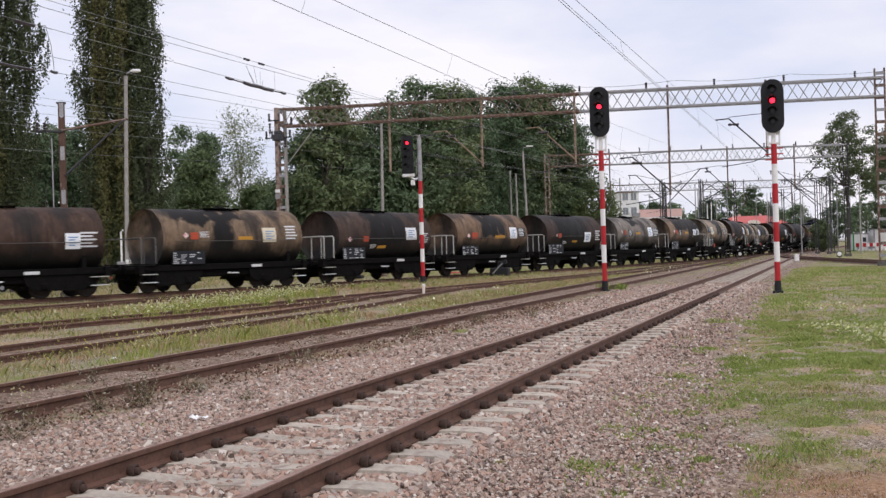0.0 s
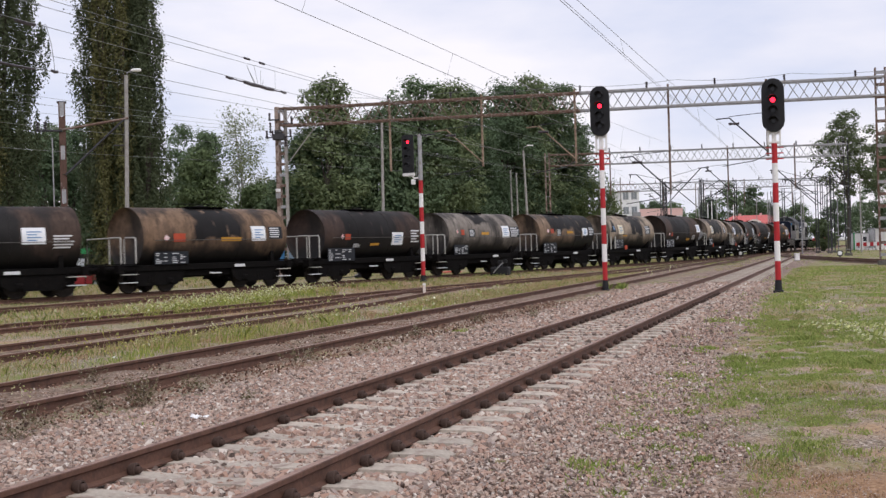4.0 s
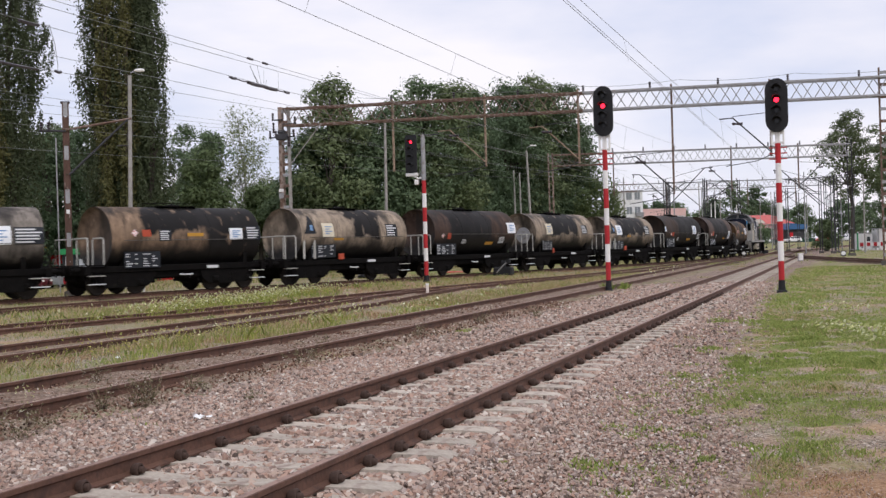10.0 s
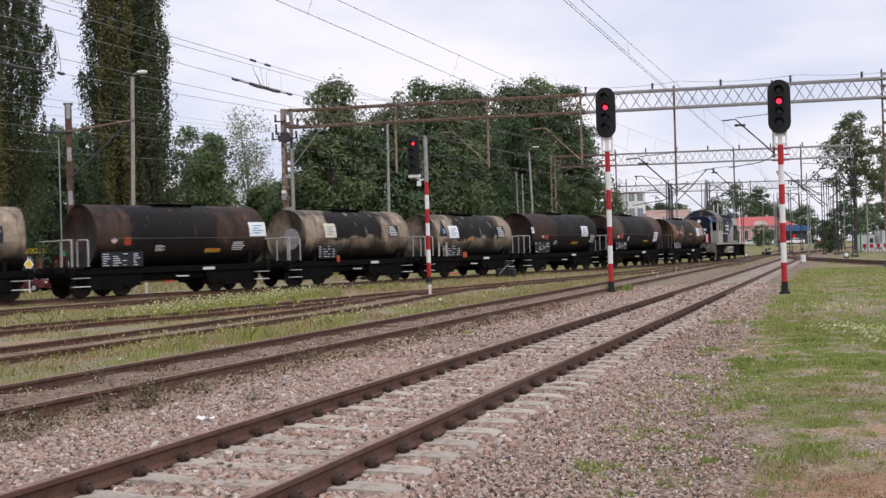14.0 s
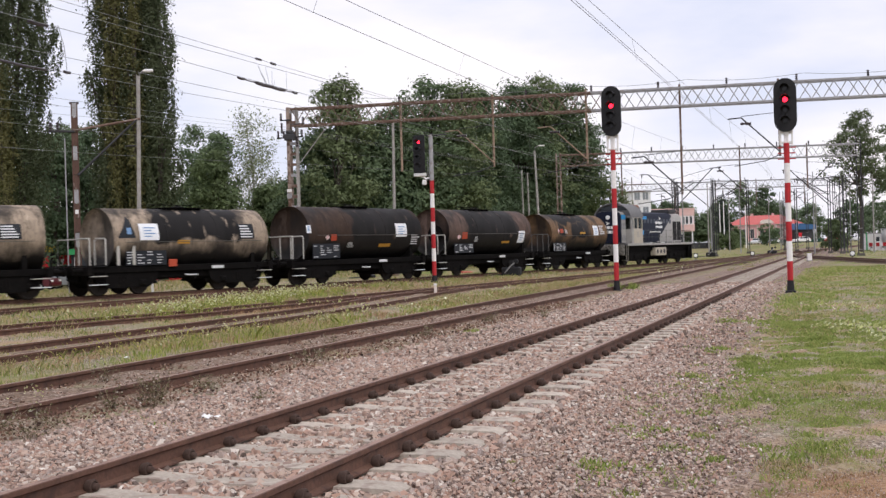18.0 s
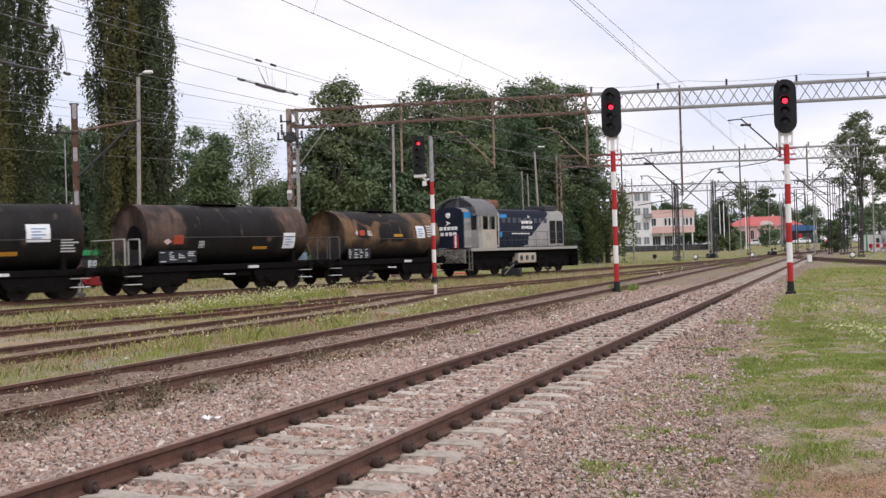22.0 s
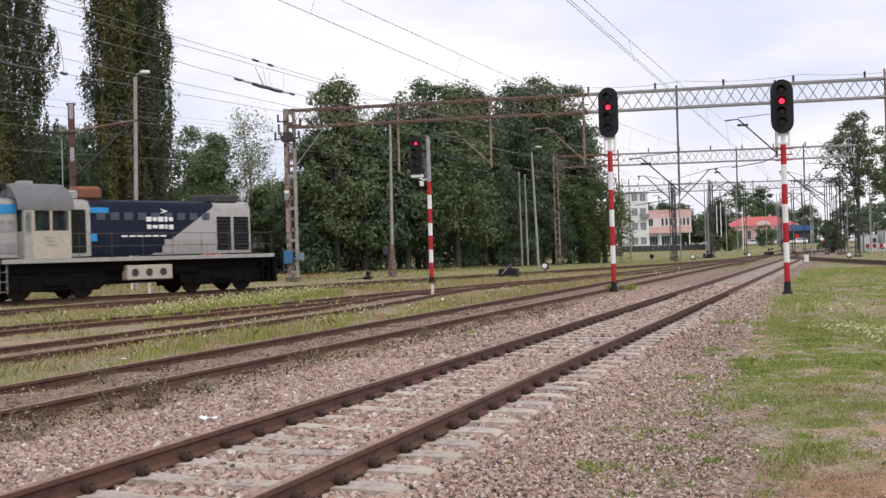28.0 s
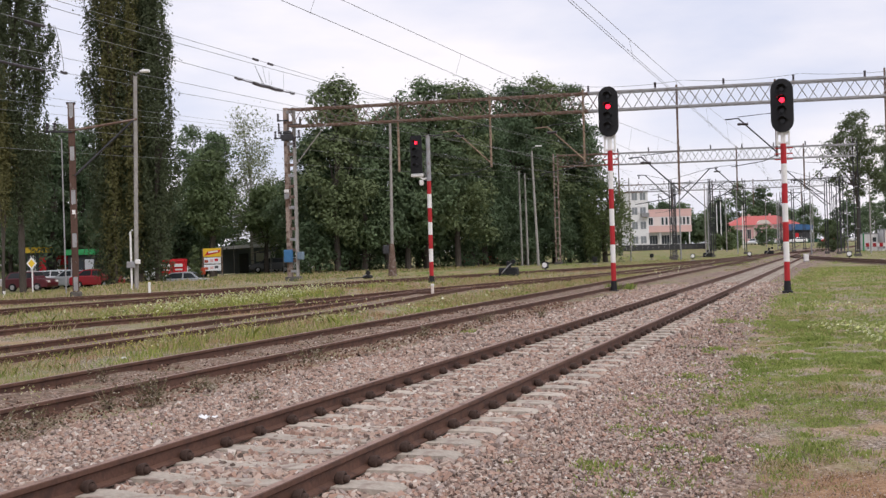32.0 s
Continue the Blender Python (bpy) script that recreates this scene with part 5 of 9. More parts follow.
def signal_head(parent, z0, h, w, lit, n, xo=0.0, oval=True):
    """A black target board with hooded lenses, one of them lit, facing local -y."""
    pts = capsule_outline(w, h) if oval else [(-w / 2, 0.06), (-w / 2 + 0.06, 0), (w / 2 - 0.06, 0), (w / 2, 0.06), (w / 2, h - 0.06), (w / 2 - 0.06, h), (-w / 2 + 0.06, h), (-w / 2, h - 0.06)]
    hd = part("signal_head", Geo().prism([(x + xo, z + z0) for x, z in pts], "y", -0.13, -0.05), BLACK, parent, "black signal head")
    part("lamp_case", Geo().box(xo - w * 0.32, xo + w * 0.32, -0.06, 0.14, z0 + 0.25, z0 + h - 0.25, 0.03), BLACK, hd)
    step = (h - 0.34) / n
    for i in range(n):
        z = z0 + h - 0.17 - step * (i + 0.5)
        part("lens", Geo().lathe([(-0.15, 0.07), (-0.135, 0.078), (-0.12, 0.078)], (xo, 0, z), "y", 16), REDLAMP if i == lit else LENS_OFF, hd, "lit red lens" if i == lit else "")
        vs, fs = [], []
        for y, rr in ((-0.13, 0.155), (-0.42, 0.145)):
            for r2 in (rr, rr - 0.012):
                vs += [(xo + r2 * math.cos(a), y, z + r2 * math.sin(a)) for a in np.linspace(math.radians(15), math.radians(165), 11)]
        for k in range(10):
            fs += [(k, k + 1, 22 + k + 1, 22 + k), (11 + k, 33 + k, 33 + k + 1, 11 + k + 1), (22 + k, 22 + k + 1, 33 + k + 1, 33 + k)]
        part("hood", Geo().add(vs, fs), BLACK, hd)
    return hd


def signal_mast(x, y, bands, label, turn=-TH, r=0.112):
    sg = thing("railway_signal", Matrix.Translation((x, y, ground_z(x, y))) @ Euler((0, 0, turn)).to_matrix().to_4x4(), label, "railway signal", "signals of the yard")
    part("base", Geo().box(-0.15, 0.15, -0.15, 0.15, -0.1, 0.06, 0.02).lathe([(0.04, r * 1.3), (bands[0], r * 1.1)], (0, 0, 0), "z", 14), BLACK, sg, "black painted base")
    for i, (a, b) in enumerate(zip(bands, bands[1:])):
        part("pole_band", Geo().lathe([(a, r), (b, r)], (0, 0, 0), "z", 16), RED_P if i % 2 == 0 else WHITE_P, sg, "red painted pole band" if i % 2 == 0 else "white painted pole band")
    return sg


for x, y, bands, z0, z1, label in (
        (5.74, 37.94, (0.38, 0.99, 1.6, 2.24, 2.81, 3.48, 4.09, 4.78), 5.24, 6.94, "red and white banded signal mast showing red beside gravel track"),
        (10.31, 33.71, (0.36, 0.93, 1.53, 2.12, 2.68, 3.28, 3.87, 4.47), 4.8, 6.42, "red and white banded signal mast showing red on grass")):
    sg = signal_mast(x, y, bands, label, r=0.085)
    br = part("head_bracket", Geo().box(-0.2, -0.14, -0.05, 0.05, bands[-1] - 0.05, z0 + 0.15, 0.01).box(0.14, 0.2, -0.05, 0.05, bands[-1] - 0.05, z0 + 0.15, 0.01).box(-0.2, 0.2, -0.03, 0.06, bands[-1] - 0.02, bands[-1] + 0.06, 0.01).box(-0.2, 0.2, -0.03, 0.06, z0 - 0.06, z0 + 0.05, 0.01).box(-0.07, 0.07, -0.05, 0.05, bands[-1], z0 + 0.2, 0.02), WHITE_P, sg, "white head bracket")
    signal_head(sg, z0, z1 - z0, 0.66, 1, 4)
    for i in range(3):
        part("rung", Geo().tube([(-0.26, 0.1, bands[-1] - 0.12 - i * 0.17), (0.26, 0.1, bands[-1] - 0.12 - i * 0.17)], 0.018, 6), RED_P, sg)

sg = signal_mast(-0.62, 57.6, (0.32, 1.04, 1.71, 2.43, 3.07, 3.8, 4.52, 5.19), "banded signal mast with side-mounted head showing red", r=0.11)
part("upper_pole", Geo().lathe([(5.19, 0.12), (7.5, 0.11), (7.55, 0.06)], (0, 0, 0), "z", 14), GREY_STEEL, sg, "grey upper pole")
part("cap", Geo().box(-0.25, 0.85, -0.05, 0.05, 7.48, 7.54, 0.01), DARK_STEEL, sg)
signal_head(sg, 5.6, 1.95, 0.62, 0, 4, xo=-0.62, oval=False)
part("side_bracket", Geo().tube([(0, 0, 5.35), (-0.3, 0, 5.3), (-0.62, 0, 5.5)], 0.05, 8).box(-0.95, -0.3, -0.12, 0.1, 5.42, 5.6, 0.04), WHITE_P, sg, "white side bracket")
part("horn_plate", Geo().box(-0.5, -0.3, -0.1, 0.1, 4.98, 5.25, 0.03), WHITE_P, sg)
part("ladder_rail", Geo().tube([(-0.22, 0.05, 5.2), (-0.2, 0.05, 6.4)], 0.02, 5), GREY_STEEL, sg)


# ---- masts and gantries ----
def lattice_mast(x, y, h, label, legs=0.34, material=BROWN_STEEL, group="line masts", turn=-TH, battens=16, leg2=None, base=True, bh=0.09, fd=0.16):
    """Two channel legs joined by battens, on a concrete foot."""
    z = ground_z(x, y)
    ms = thing("line_mast", Matrix.Translation((x, y, z)) @ Euler((0, 0, turn)).to_matrix().to_4x4(), label, "mast", group)
    for s in (-1, 1):
        g = Geo()
        g.box(s * legs - 0.05, s * legs + 0.05, -fd, 0.015 - fd, 0.2, h, 0.003).box(s * legs - 0.05, s * legs + 0.05, fd - 0.015, fd, 0.2, h, 0.003).box(s * legs - 0.008, s * legs + 0.008, 0.01 - fd, fd - 0.01, 0.2, h)
        part("leg", g, (leg2 or material) if s > 0 else material, ms)
    for i in range(battens):
        zz = 0.6 + (h - 0.9) * i / (battens - 1)
        part("batten", Geo().box(-legs, legs, -fd - 0.008, -fd, zz - bh, zz + bh, 0.002), material if i % 3 else GREY_STEEL, ms)
    if base:
        part("footing", Geo().box(-legs - 0.16, legs + 0.16, -0.32, 0.32, -0.3, 0.26, 0.04), FOOTING, ms, "dark concrete footing")
    return ms


def pole(x, y, h, r, label, material=POLE_CONC, lean=(0, 0), r_top=None, name="pole", category="pole"):
    p = thing(name, Matrix.Translation((x, y, ground_z(x, y))), label, category, "poles of the yard")
    part("shaft", Geo().tube([(0, 0, -0.2), (lean[0] * 0.5, lean[1] * 0.5, h * 0.5), (lean[0], lean[1], h)], r, 12, True, r_top or r * 0.7), material, p)
    return p


def insulator(g, x, y, z, h=0.4, r=0.07):
    prof = []
    for i in range(4):
        prof += [(z + h * i / 4, r * 0.45), (z + h * (i + 0.3) / 4, r), (z + h * (i + 0.6) / 4, r), (z + h * (i + 0.9) / 4, r * 0.45)]
    g.lathe(prof, (x, y, 0), "z", 8)


def gantry(a, b, ztop, depth, drops, label, colour_split):
    """A lattice beam on two masts, with posts hung from it that carry the contact line arms."""
    ax, ay = a
    L = math.dist(a, b)
    turn = math.atan2(b[1] - ay, b[0] - ax)
    gy = thing("catenary_gantry", Matrix.Translation((ax, ay, 0)) @ Euler((0, 0, turn)).to_matrix().to_4x4(), label, "gantry", "gantries over the tracks")
    w = 0.32
    cut = L * colour_split
    for z in (ztop, ztop - depth):
        for y in (-w, w):
            for x0, x1, m in ((0, cut, BROWN_STEEL), (cut, L, GREY_STEEL)):
                part("chord", Geo().box(x0, x1, y - 0.06, y + 0.06, z - 0.06, z + 0.06, 0.012), m, gy)
    step = depth * 0.62
    n = int(L / step)
    meshes = {}
    for m, tag in ((BROWN_STEEL, 0), (GREY_STEEL, 1)):
        for up in (0, 1):
            z0, z1 = (ztop - depth, ztop) if up else (ztop, ztop - depth)
            meshes[tag, up] = Geo().tube([(0, 0, z0), (L / n, 0, z1)], 0.028, 5).mesh("lacing_bar", m)
        meshes[tag, 2] = Geo().tube([(0, -w, ztop), (0, w, ztop)], 0.025, 4).mesh("cross_bar", m)
    for i in range(n):
        x = i * L / n
        tag = 0 if x < cut else 1
        for y in (-w, w):
            ob = part("lacing_bar", meshes[tag, (i + (y > 0)) % 2], None, gy)
            ob.location = (x, y, 0)
        if i % 2 == 0:
            ob = part("cross_bar", meshes[tag, 2], None, gy)
            ob.location = (x, 0, 0)
            ob = part("cross_bar", meshes[tag, 2], None, gy)
            ob.location = (x, 0, -depth)
    for x in np.linspace(3.0, L - 1.5, 9):
        g = Geo()
        insulator(g, x, 0, ztop + 0.06, 0.42, 0.08)
        part("pin_insulator", g, INSUL, gy)
    for x, zb, arm in drops:
        m = TAN_STEEL if x < cut else BROWN_STEEL
        dp = part("drop_post", Geo().box(x - 0.06, x + 0.06, -0.06, 0.06, zb, ztop + 0.25, 0.01), m, gy, "post hung from the beam")
        if arm:
            lx = -arm
            part("arm", Geo().tube([(x, -0.1, zb + 0.25), (x + lx * 2.15, -0.3, zb + 2.3), (x + lx * 2.9, -0.32, zb + 2.25)], 0.042, 8), TAN_STEEL if x < cut else DARK_STEEL, dp, "sloping contact line arm")
            part("stay", Geo().tube([(x, -0.1, zb + 1.75 + 0.8), (x + lx * 2.15, -0.3, zb + 2.38)], 0.02, 5), DARK_STEEL, dp)
            g = Geo()
            g.lathe([(-0.3, 0.05), (-0.2, 0.09), (-0.05, 0.05), (0.05, 0.09), (0.2, 0.05), (0.3, 0.09)], (x + lx * 1.9, -0.3, zb + 1.95), "x", 8)
            part("rod_insulator", g, INSUL, dp)
            part("steady_arm", Geo().tube([(x, -0.1, zb + 0.1), (x + lx * 0.8, -0.3, zb - 0.25), (x + lx * 2.6, -0.3, zb - 0.5)], 0.024, 6), DARK_STEEL, dp)
    return gy


gantry((-9.43, 70.7), (25.9, 63.95), 10.75, 1.06, [(7.0, 6.55, 0), (12.75, 6.6, 1), (18.4, 6.55, 1), (23.9, 4.5, 1), (29.5, 6.5, 1)], "long rusty and grey lattice gantry over the tracks", 0.52)
gantry((11.47, 110.7), (39.5, 107.2), 10.7, 1.1, [(6.0, 6.5, 0), (17.3, 6.6, 1), (23.6, 6.6, -1)], "grey lattice gantry over the tracks, farther off", 0.2)
gantry((27.0, 171.0), (62.0, 167.0), 10.9, 1.1, [(8, 7.0, 1), (14, 7, -1), (20, 7, 1), (27, 7, 1)], "distant grey lattice gantry", 0.1)

PATCHY = mat("peeling_mast_paint", (0.30, 0.235, 0.20), 0.85, 0, 0.35, 1.5, 0.004, (0.12, 0.075, 0.055), (0.48, 0.6))
m512 = lattice_mast(-9.45, 70.75, 10.9, "rust-brown and grey channel steel gantry mast with insulators", 0.3, BROWN_STEEL, leg2=POLE_CONC)
part("post", Geo().box(-0.36, -0.1, -0.18, 0.16, 0.2, 10.9, 0.02), PATCHY, m512, "rust-streaked solid post")
part("switch_box", Geo().box(-0.42, 0.1, -0.5, -0.17, 1.15, 1.95, 0.04), mat("blue_enamel_box", (0.05, 0.16, 0.33), 0.5, 0, 0.15, 4), m512, "blue switch box")
part("switch_box", Geo().box(0.42, 0.75, -0.3, 0.1, 1.3, 1.8, 0.04), mat("grey_blue_box", (0.16, 0.22, 0.28), 0.5, 0, 0.15, 4), m512)
for z, x0, x1, places in ((8.95, -1.0, 0.85, (-0.9, -0.5, 0.75)), (9.75, 0.0, 0.95, (0.85,)), (10.05, -0.75, 0.0, (-0.68,))):
    part("crossarm", Geo().box(x0, x1, -0.26, -0.18, z, z + 0.08, 0.01), DARK_STEEL, m512)
    for x in places:
        g = Geo()
        insulator(g, x, -0.22, z + 0.08, 0.42, 0.085)
        part("insulator", g, INSUL, m512)
part("switch_gear", Geo().box(-0.42, 0.35, -0.42, -0.17, 8.8, 9.2, 0.04).box(-0.3, 0.2, -0.4, -0.2, 9.2, 9.42, 0.03), DARK_STEEL, m512, "dark switch gear on the mast")
for x, z in ((-0.6, 9.25), (0.45, 8.35)):
    g = Geo()
    insulator(g, x, -0.3, z, 0.7, 0.08)
    part("insulator", g, INSUL, m512)
part("mast_plate", Geo().box(-0.4, -0.06, -0.22, -0.19, 5.55, 5.75, 0.01), WHITE_P, m512)
part("mast_plate", Geo().box(-0.4, -0.06, -0.22, -0.19, 5.15, 5.5, 0.01), GREY_STEEL, m512)
part("side_brace", Geo().tube([(0.3, 0, 7.2), (2.6, -0.1, 9.7)], 0.035, 6), POLE_CONC, m512, "pale slanting brace")
lattice_mast(25.75, 64.0, 11.3, "rust-brown channel steel gantry mast", 0.26)
lattice_mast(11.35, 110.7, 10.9, "rust-brown channel steel gantry mast by the trees", 0.2, PATCHY, bh=0.04)
lattice_mast(39.6, 107.2, 11.0, "dark steel gantry mast", 0.2, DARK_STEEL, bh=0.03)
lattice_mast(27.0, 171.0, 11.2, "distant grey gantry mast", 0.2, GREY_STEEL, bh=0.03)
lattice_mast(62.0, 167.0, 11.2, "distant dark gantry mast", 0.2, DARK_STEEL, bh=0.03)

FLAKING = mat("flaking_mast_paint", (0.10, 0.058, 0.045), 0.85, 0, 0.35, 2.2, 0.004, (0.27, 0.22, 0.195), (0.61, 0.68), stretch=(1, 1, 0.3))
m1 = lattice_mast(-16.02, 48.86, 8.45, "old rust-brown steel line mast with flaking paint and bracket arms", 0.09, FLAKING, battens=13, turn=0.3, bh=0.3)
part("mast_cap", Geo().box(-0.2, 0.2, -0.14, 0.14, 8.42, 8.5, 0.02), DARK_STEEL, m1)
part("line_plate", Geo().box(-0.07, 0.07, -0.19, -0.17, 3.62, 3.8, 0.01), WHITE_P, m1, "small white plate")
part("bracket_arm", Geo().tube([(0, -0.2, 7.25), (1.4, -0.3, 7.5), (2.75, -0.35, 7.75)], 0.055, 8), BROWN_STEEL, m1, "rusty bracket arm")
part("bracket_strut", Geo().tube([(0.1, -0.2, 5.3), (2.6, -0.35, 7.72)], 0.05, 8), DARK_STEEL, m1)
part("bracket_arm", Geo().tube([(-1.1, -0.2, 7.2), (0, -0.2, 7.2)], 0.05, 6), DARK_STEEL, m1)
for x in (-1.0, -0.7):
    g = Geo()
    insulator(g, x, -0.2, 7.2, 0.4, 0.08)
    part("insulator", g, INSUL, m1)
part("conduit", Geo().tube([(-0.4, -0.2, 0.2), (-0.42, -0.2, 6.9)], 0.03, 6), GREY_STEEL, m1)

lp = pole(-16.6, 60.6, 11.5, 0.115, "tall pale concrete street lamp pole", r_top=0.1, lean=(0.25, 0), name="street_lamp", category="street lamp")
part("arm", Geo().tube([(0.25, 0, 11.3), (0.3, 0, 11.62), (0.55, 0, 11.75)], 0.04, 8), GREY_STEEL, lp)
part("lamp_head", Geo().lathe([(0.5, 0.04), (0.58, 0.08), (0.85, 0.1), (1.02, 0.08), (1.06, 0.03)], (0, 0, 11.76), "x", 12), WHITE_P, lp, "pale grey lamp head")
part("service_pipe", Geo().tube([(-0.22, -0.1, -0.1), (-0.22, -0.1, 3.1), (-0.1, -0.12, 3.2)], 0.055, 8), WHITE_P, lp, "white cable pipe")
part("junction_box", Geo().box(-0.42, 0.02, -0.32, -0.12, 1.15, 1.5, 0.03), GREY_STEEL, lp)
part("junction_box", Geo().box(0.05, 0.3, -0.34, -0.14, 1.35, 1.6, 0.03), WHITE_P, lp)
part("strut", Geo().tube([(-0.5, -0.2, 7.7), (0.1, -0.15, 7.72)], 0.03, 6), DARK_STEEL, lp)

mp = pole(-3.45, 75.8, 10.4, 0.12, "slender pale pole with rusty foot", POLE_CONC, lean=(0.12, 0))
part("foot", Geo().lathe([(0, 0.3), (0.35, 0.28), (2.1, 0.16), (2.2, 0.12)], (0, 0, 0), "z", 12), BROWN_STEEL, mp)
part("box", Geo().box(-0.6, -0.2, -0.2, 0.1, 1.5, 2.1, 0.04), DARK_STEEL, mp)
pole(7.75, 110.2, 9.3, 0.11, "weathered concrete pole by the wood", lean=(-0.1, 0))
pole(8.3, 110.0, 9.0, 0.11, "weathered concrete pole by the wood", lean=(-0.1, 0))
lp = pole(9.06, 107.0, 10.9, 0.14, "leaning concrete lamp pole by the wood", lean=(-0.35, 0), name="street_lamp", category="street lamp")
part("arm", Geo().tube([(-0.35, 0, 10.8), (-0.3, 0, 11.2), (0.1, 0, 11.35)], 0.035, 6), GREY_STEEL, lp)
part("lamp_head", Geo().box(0.0, 0.62, -0.1, 0.1, 11.32, 11.44, 0.03), WHITE_P, lp)

# masts and poles farther down the line
for x, y, h, kind in ((24.3, 118, 8.2, 0), (25.2, 119, 9.5, 1), (20.4, 122, 9.0, 1), (32.4, 135, 9.2, 0), (35.5, 150, 9.0, 1), (43.0, 131, 9.6, 1), (45.9, 130, 9.0, 0), (47.4, 133, 9.2, 0), (48.8, 128, 8.8, 1), (50, 160, 9, 0), (58, 180, 9, 0), (46, 190, 9, 0), (62, 215, 9, 1), (69, 230, 9, 0), (54, 220, 9, 1), (75, 250, 10, 1), (29.0, 140, 8.8, 0), (41.5, 158, 9.6, 1), (52.0, 172, 9.0, 0), (55.5, 186, 9.4, 1), (60.0, 198, 9.0, 0), (64.5, 206, 9.2, 1), (57.0, 158, 9.2, 1), (66.5, 190, 9.0, 0), (70.0, 212, 9.5, 1), (44.5, 176, 9.5, 1), (34.2, 146, 9.4, 1)):
    if kind:
        pole(x, y, h, 0.085, "slim concrete pole beside the line", GREY_STEEL if int(x) % 2 else POLE_CONC)
    else:
        ms = lattice_mast(x, y, h, "dark lattice line mast with bracket", 0.15, DARK_STEEL, battens=13, bh=0.025, fd=0.05)
        s = -1 if int(x) % 2 else 1
        part("bracket_arm", Geo().tube([(0, -0.2, h - 1.4), (s * 2.0, -0.3, h - 0.2), (s * 2.9, -0.3, h - 0.25)], 0.045, 6), DARK_STEEL, ms)
        part("bracket_stay", Geo().tube([(0, -0.2, h - 0.1), (s * 2.0, -0.3, h - 0.15)], 0.02, 5), DARK_STEEL, ms)


for x, y, h, arms in ((26.5, 130, 9.2, ((-2.8, 7.0, 9.8), (4.6, 5.6, 10.2))), (35.8, 150, 10.2, ((3.6, 7.0, 9.0), (-4.2, 6.0, 9.8))), (41.0, 152, 10.0, ((-3.4, 6.8, 9.6),)), (46.2, 135, 8.8, ((-4.4, 5.8, 10.2), (-2.8, 7.0, 8.9))), (52.0, 150, 9.6, ((-4.2, 6.2, 9.8), (3.0, 7.0, 9.4)))):
    ms = lattice_mast(x, y, h, "dark lattice mast with long slanting bracket arms", 0.13, DARK_STEEL, battens=13, bh=0.025, fd=0.05)
    for dx, z0, z1 in arms:
        out = math.copysign(0.9, dx)
        part("bracket_arm", Geo().tube([(0, -0.2, z0), (dx, -0.3, z1), (dx + out, -0.3, z1 + 0.02)], 0.055, 6), DARK_STEEL, ms, "long slanting bracket arm")
        part("bracket_stay", Geo().tube([(0, -0.2, min(h - 0.1, z1 + 0.3)), (dx, -0.3, z1)], 0.022, 5), DARK_STEEL, ms)
        g = Geo()
        insulator(g, dx + out * 0.8, -0.3, z1 - 0.4, 0.4, 0.08)
        part("insulator", g, INSUL, ms)


# ---- overhead wires ----
def wire(path, r=0.009, sag=0.0, name="overhead_wire", label="aged grey overhead line wire", n=10):
    g = Geo()
    pts = []
    for a, b in zip(path, path[1:]):
        for k in range(n):
            t = k / n
            pts.append(tuple(a[i] + (b[i] - a[i]) * t - (sag * 4 * t * (1 - t) if i == 2 else 0) for i in range(3)))
    pts.append(path[-1])
    ob = new(name, g.tube(pts, r, 5).mesh(name, WIRE))
    return tagged(ob, label, "overhead wire", "overhead wires")


def lift(s, o, z):
    x, y = along(s, o)
    return (x, y, z)


def contact_line(o, s0=-62, supports=(66, 108, 168, 230), zc=5.8, zm=7.35, sag=1.15, twin=False, far=230, shift=0.0, bearer=0.0):
    """Contact wire, sagging bearer wire and droppers over one track."""
    sup = [s0, *[s for s in supports if s <= far]]
    cw = wire([lift(s, o + shift + (0.2 if i % 2 else -0.2), zc) for i, s in enumerate(sup)], 0.006)
    if twin:
        wire([lift(s, o + shift + 0.06 + (0.2 if i % 2 else -0.2), zc) for i, s in enumerate(sup)], 0.005)
    wire([lift(s, o + bearer, zm) for s in sup], 0.006, sag, n=14)
    for a, b in zip(sup, sup[1:]):
        if a > 100:
            break
        m = int((b - a) / 8)
        for k in range(1, m):
            t = k / m
            s = a + (b - a) * t
            top = zm - sag * 4 * t * (1 - t)
            part("dropper", Geo().tube([lift(s, o + shift, zc), lift(s, o + bearer, top)], 0.004, 4), WIRE, cw)
    return cw


contact_line(-4.2, twin=True, sag=1.2, shift=-0.15, bearer=-0.25)
contact_line(-8.55, sag=1.2, shift=-0.17)
third = contact_line(-13.4, sag=1.25)
feeder = wire([lift(-60, -14.2, 7.4), lift(65, -14.0, 7.2)], 0.006, 0.75, n=14)
for s in (25.75, 26.55):
    part("strain_insulator", Geo().tube([lift(s - 0.13, -14.06, 6.62), lift(s + 0.13, -14.06, 6.62)], 0.032, 6), INSUL, feeder, "dark strain insulator")
fourth = wire([lift(-40, -19.3, 5.85), lift(64, -12.2, 5.8)], 0.006)
fifth = wire([lift(-40, -24.2, 5.85), lift(64, -11.0, 5.8)], 0.006)
wire([lift(16.9, -13.42, 5.82), lift(18.4, -14.48, 6.2), lift(19.9, -15.53, 6.16), lift(20.9, -16.25, 5.95), lift(21.15, -16.44, 5.83)], 0.007, 0.0, label="thin hanging jumper wire between two lines")
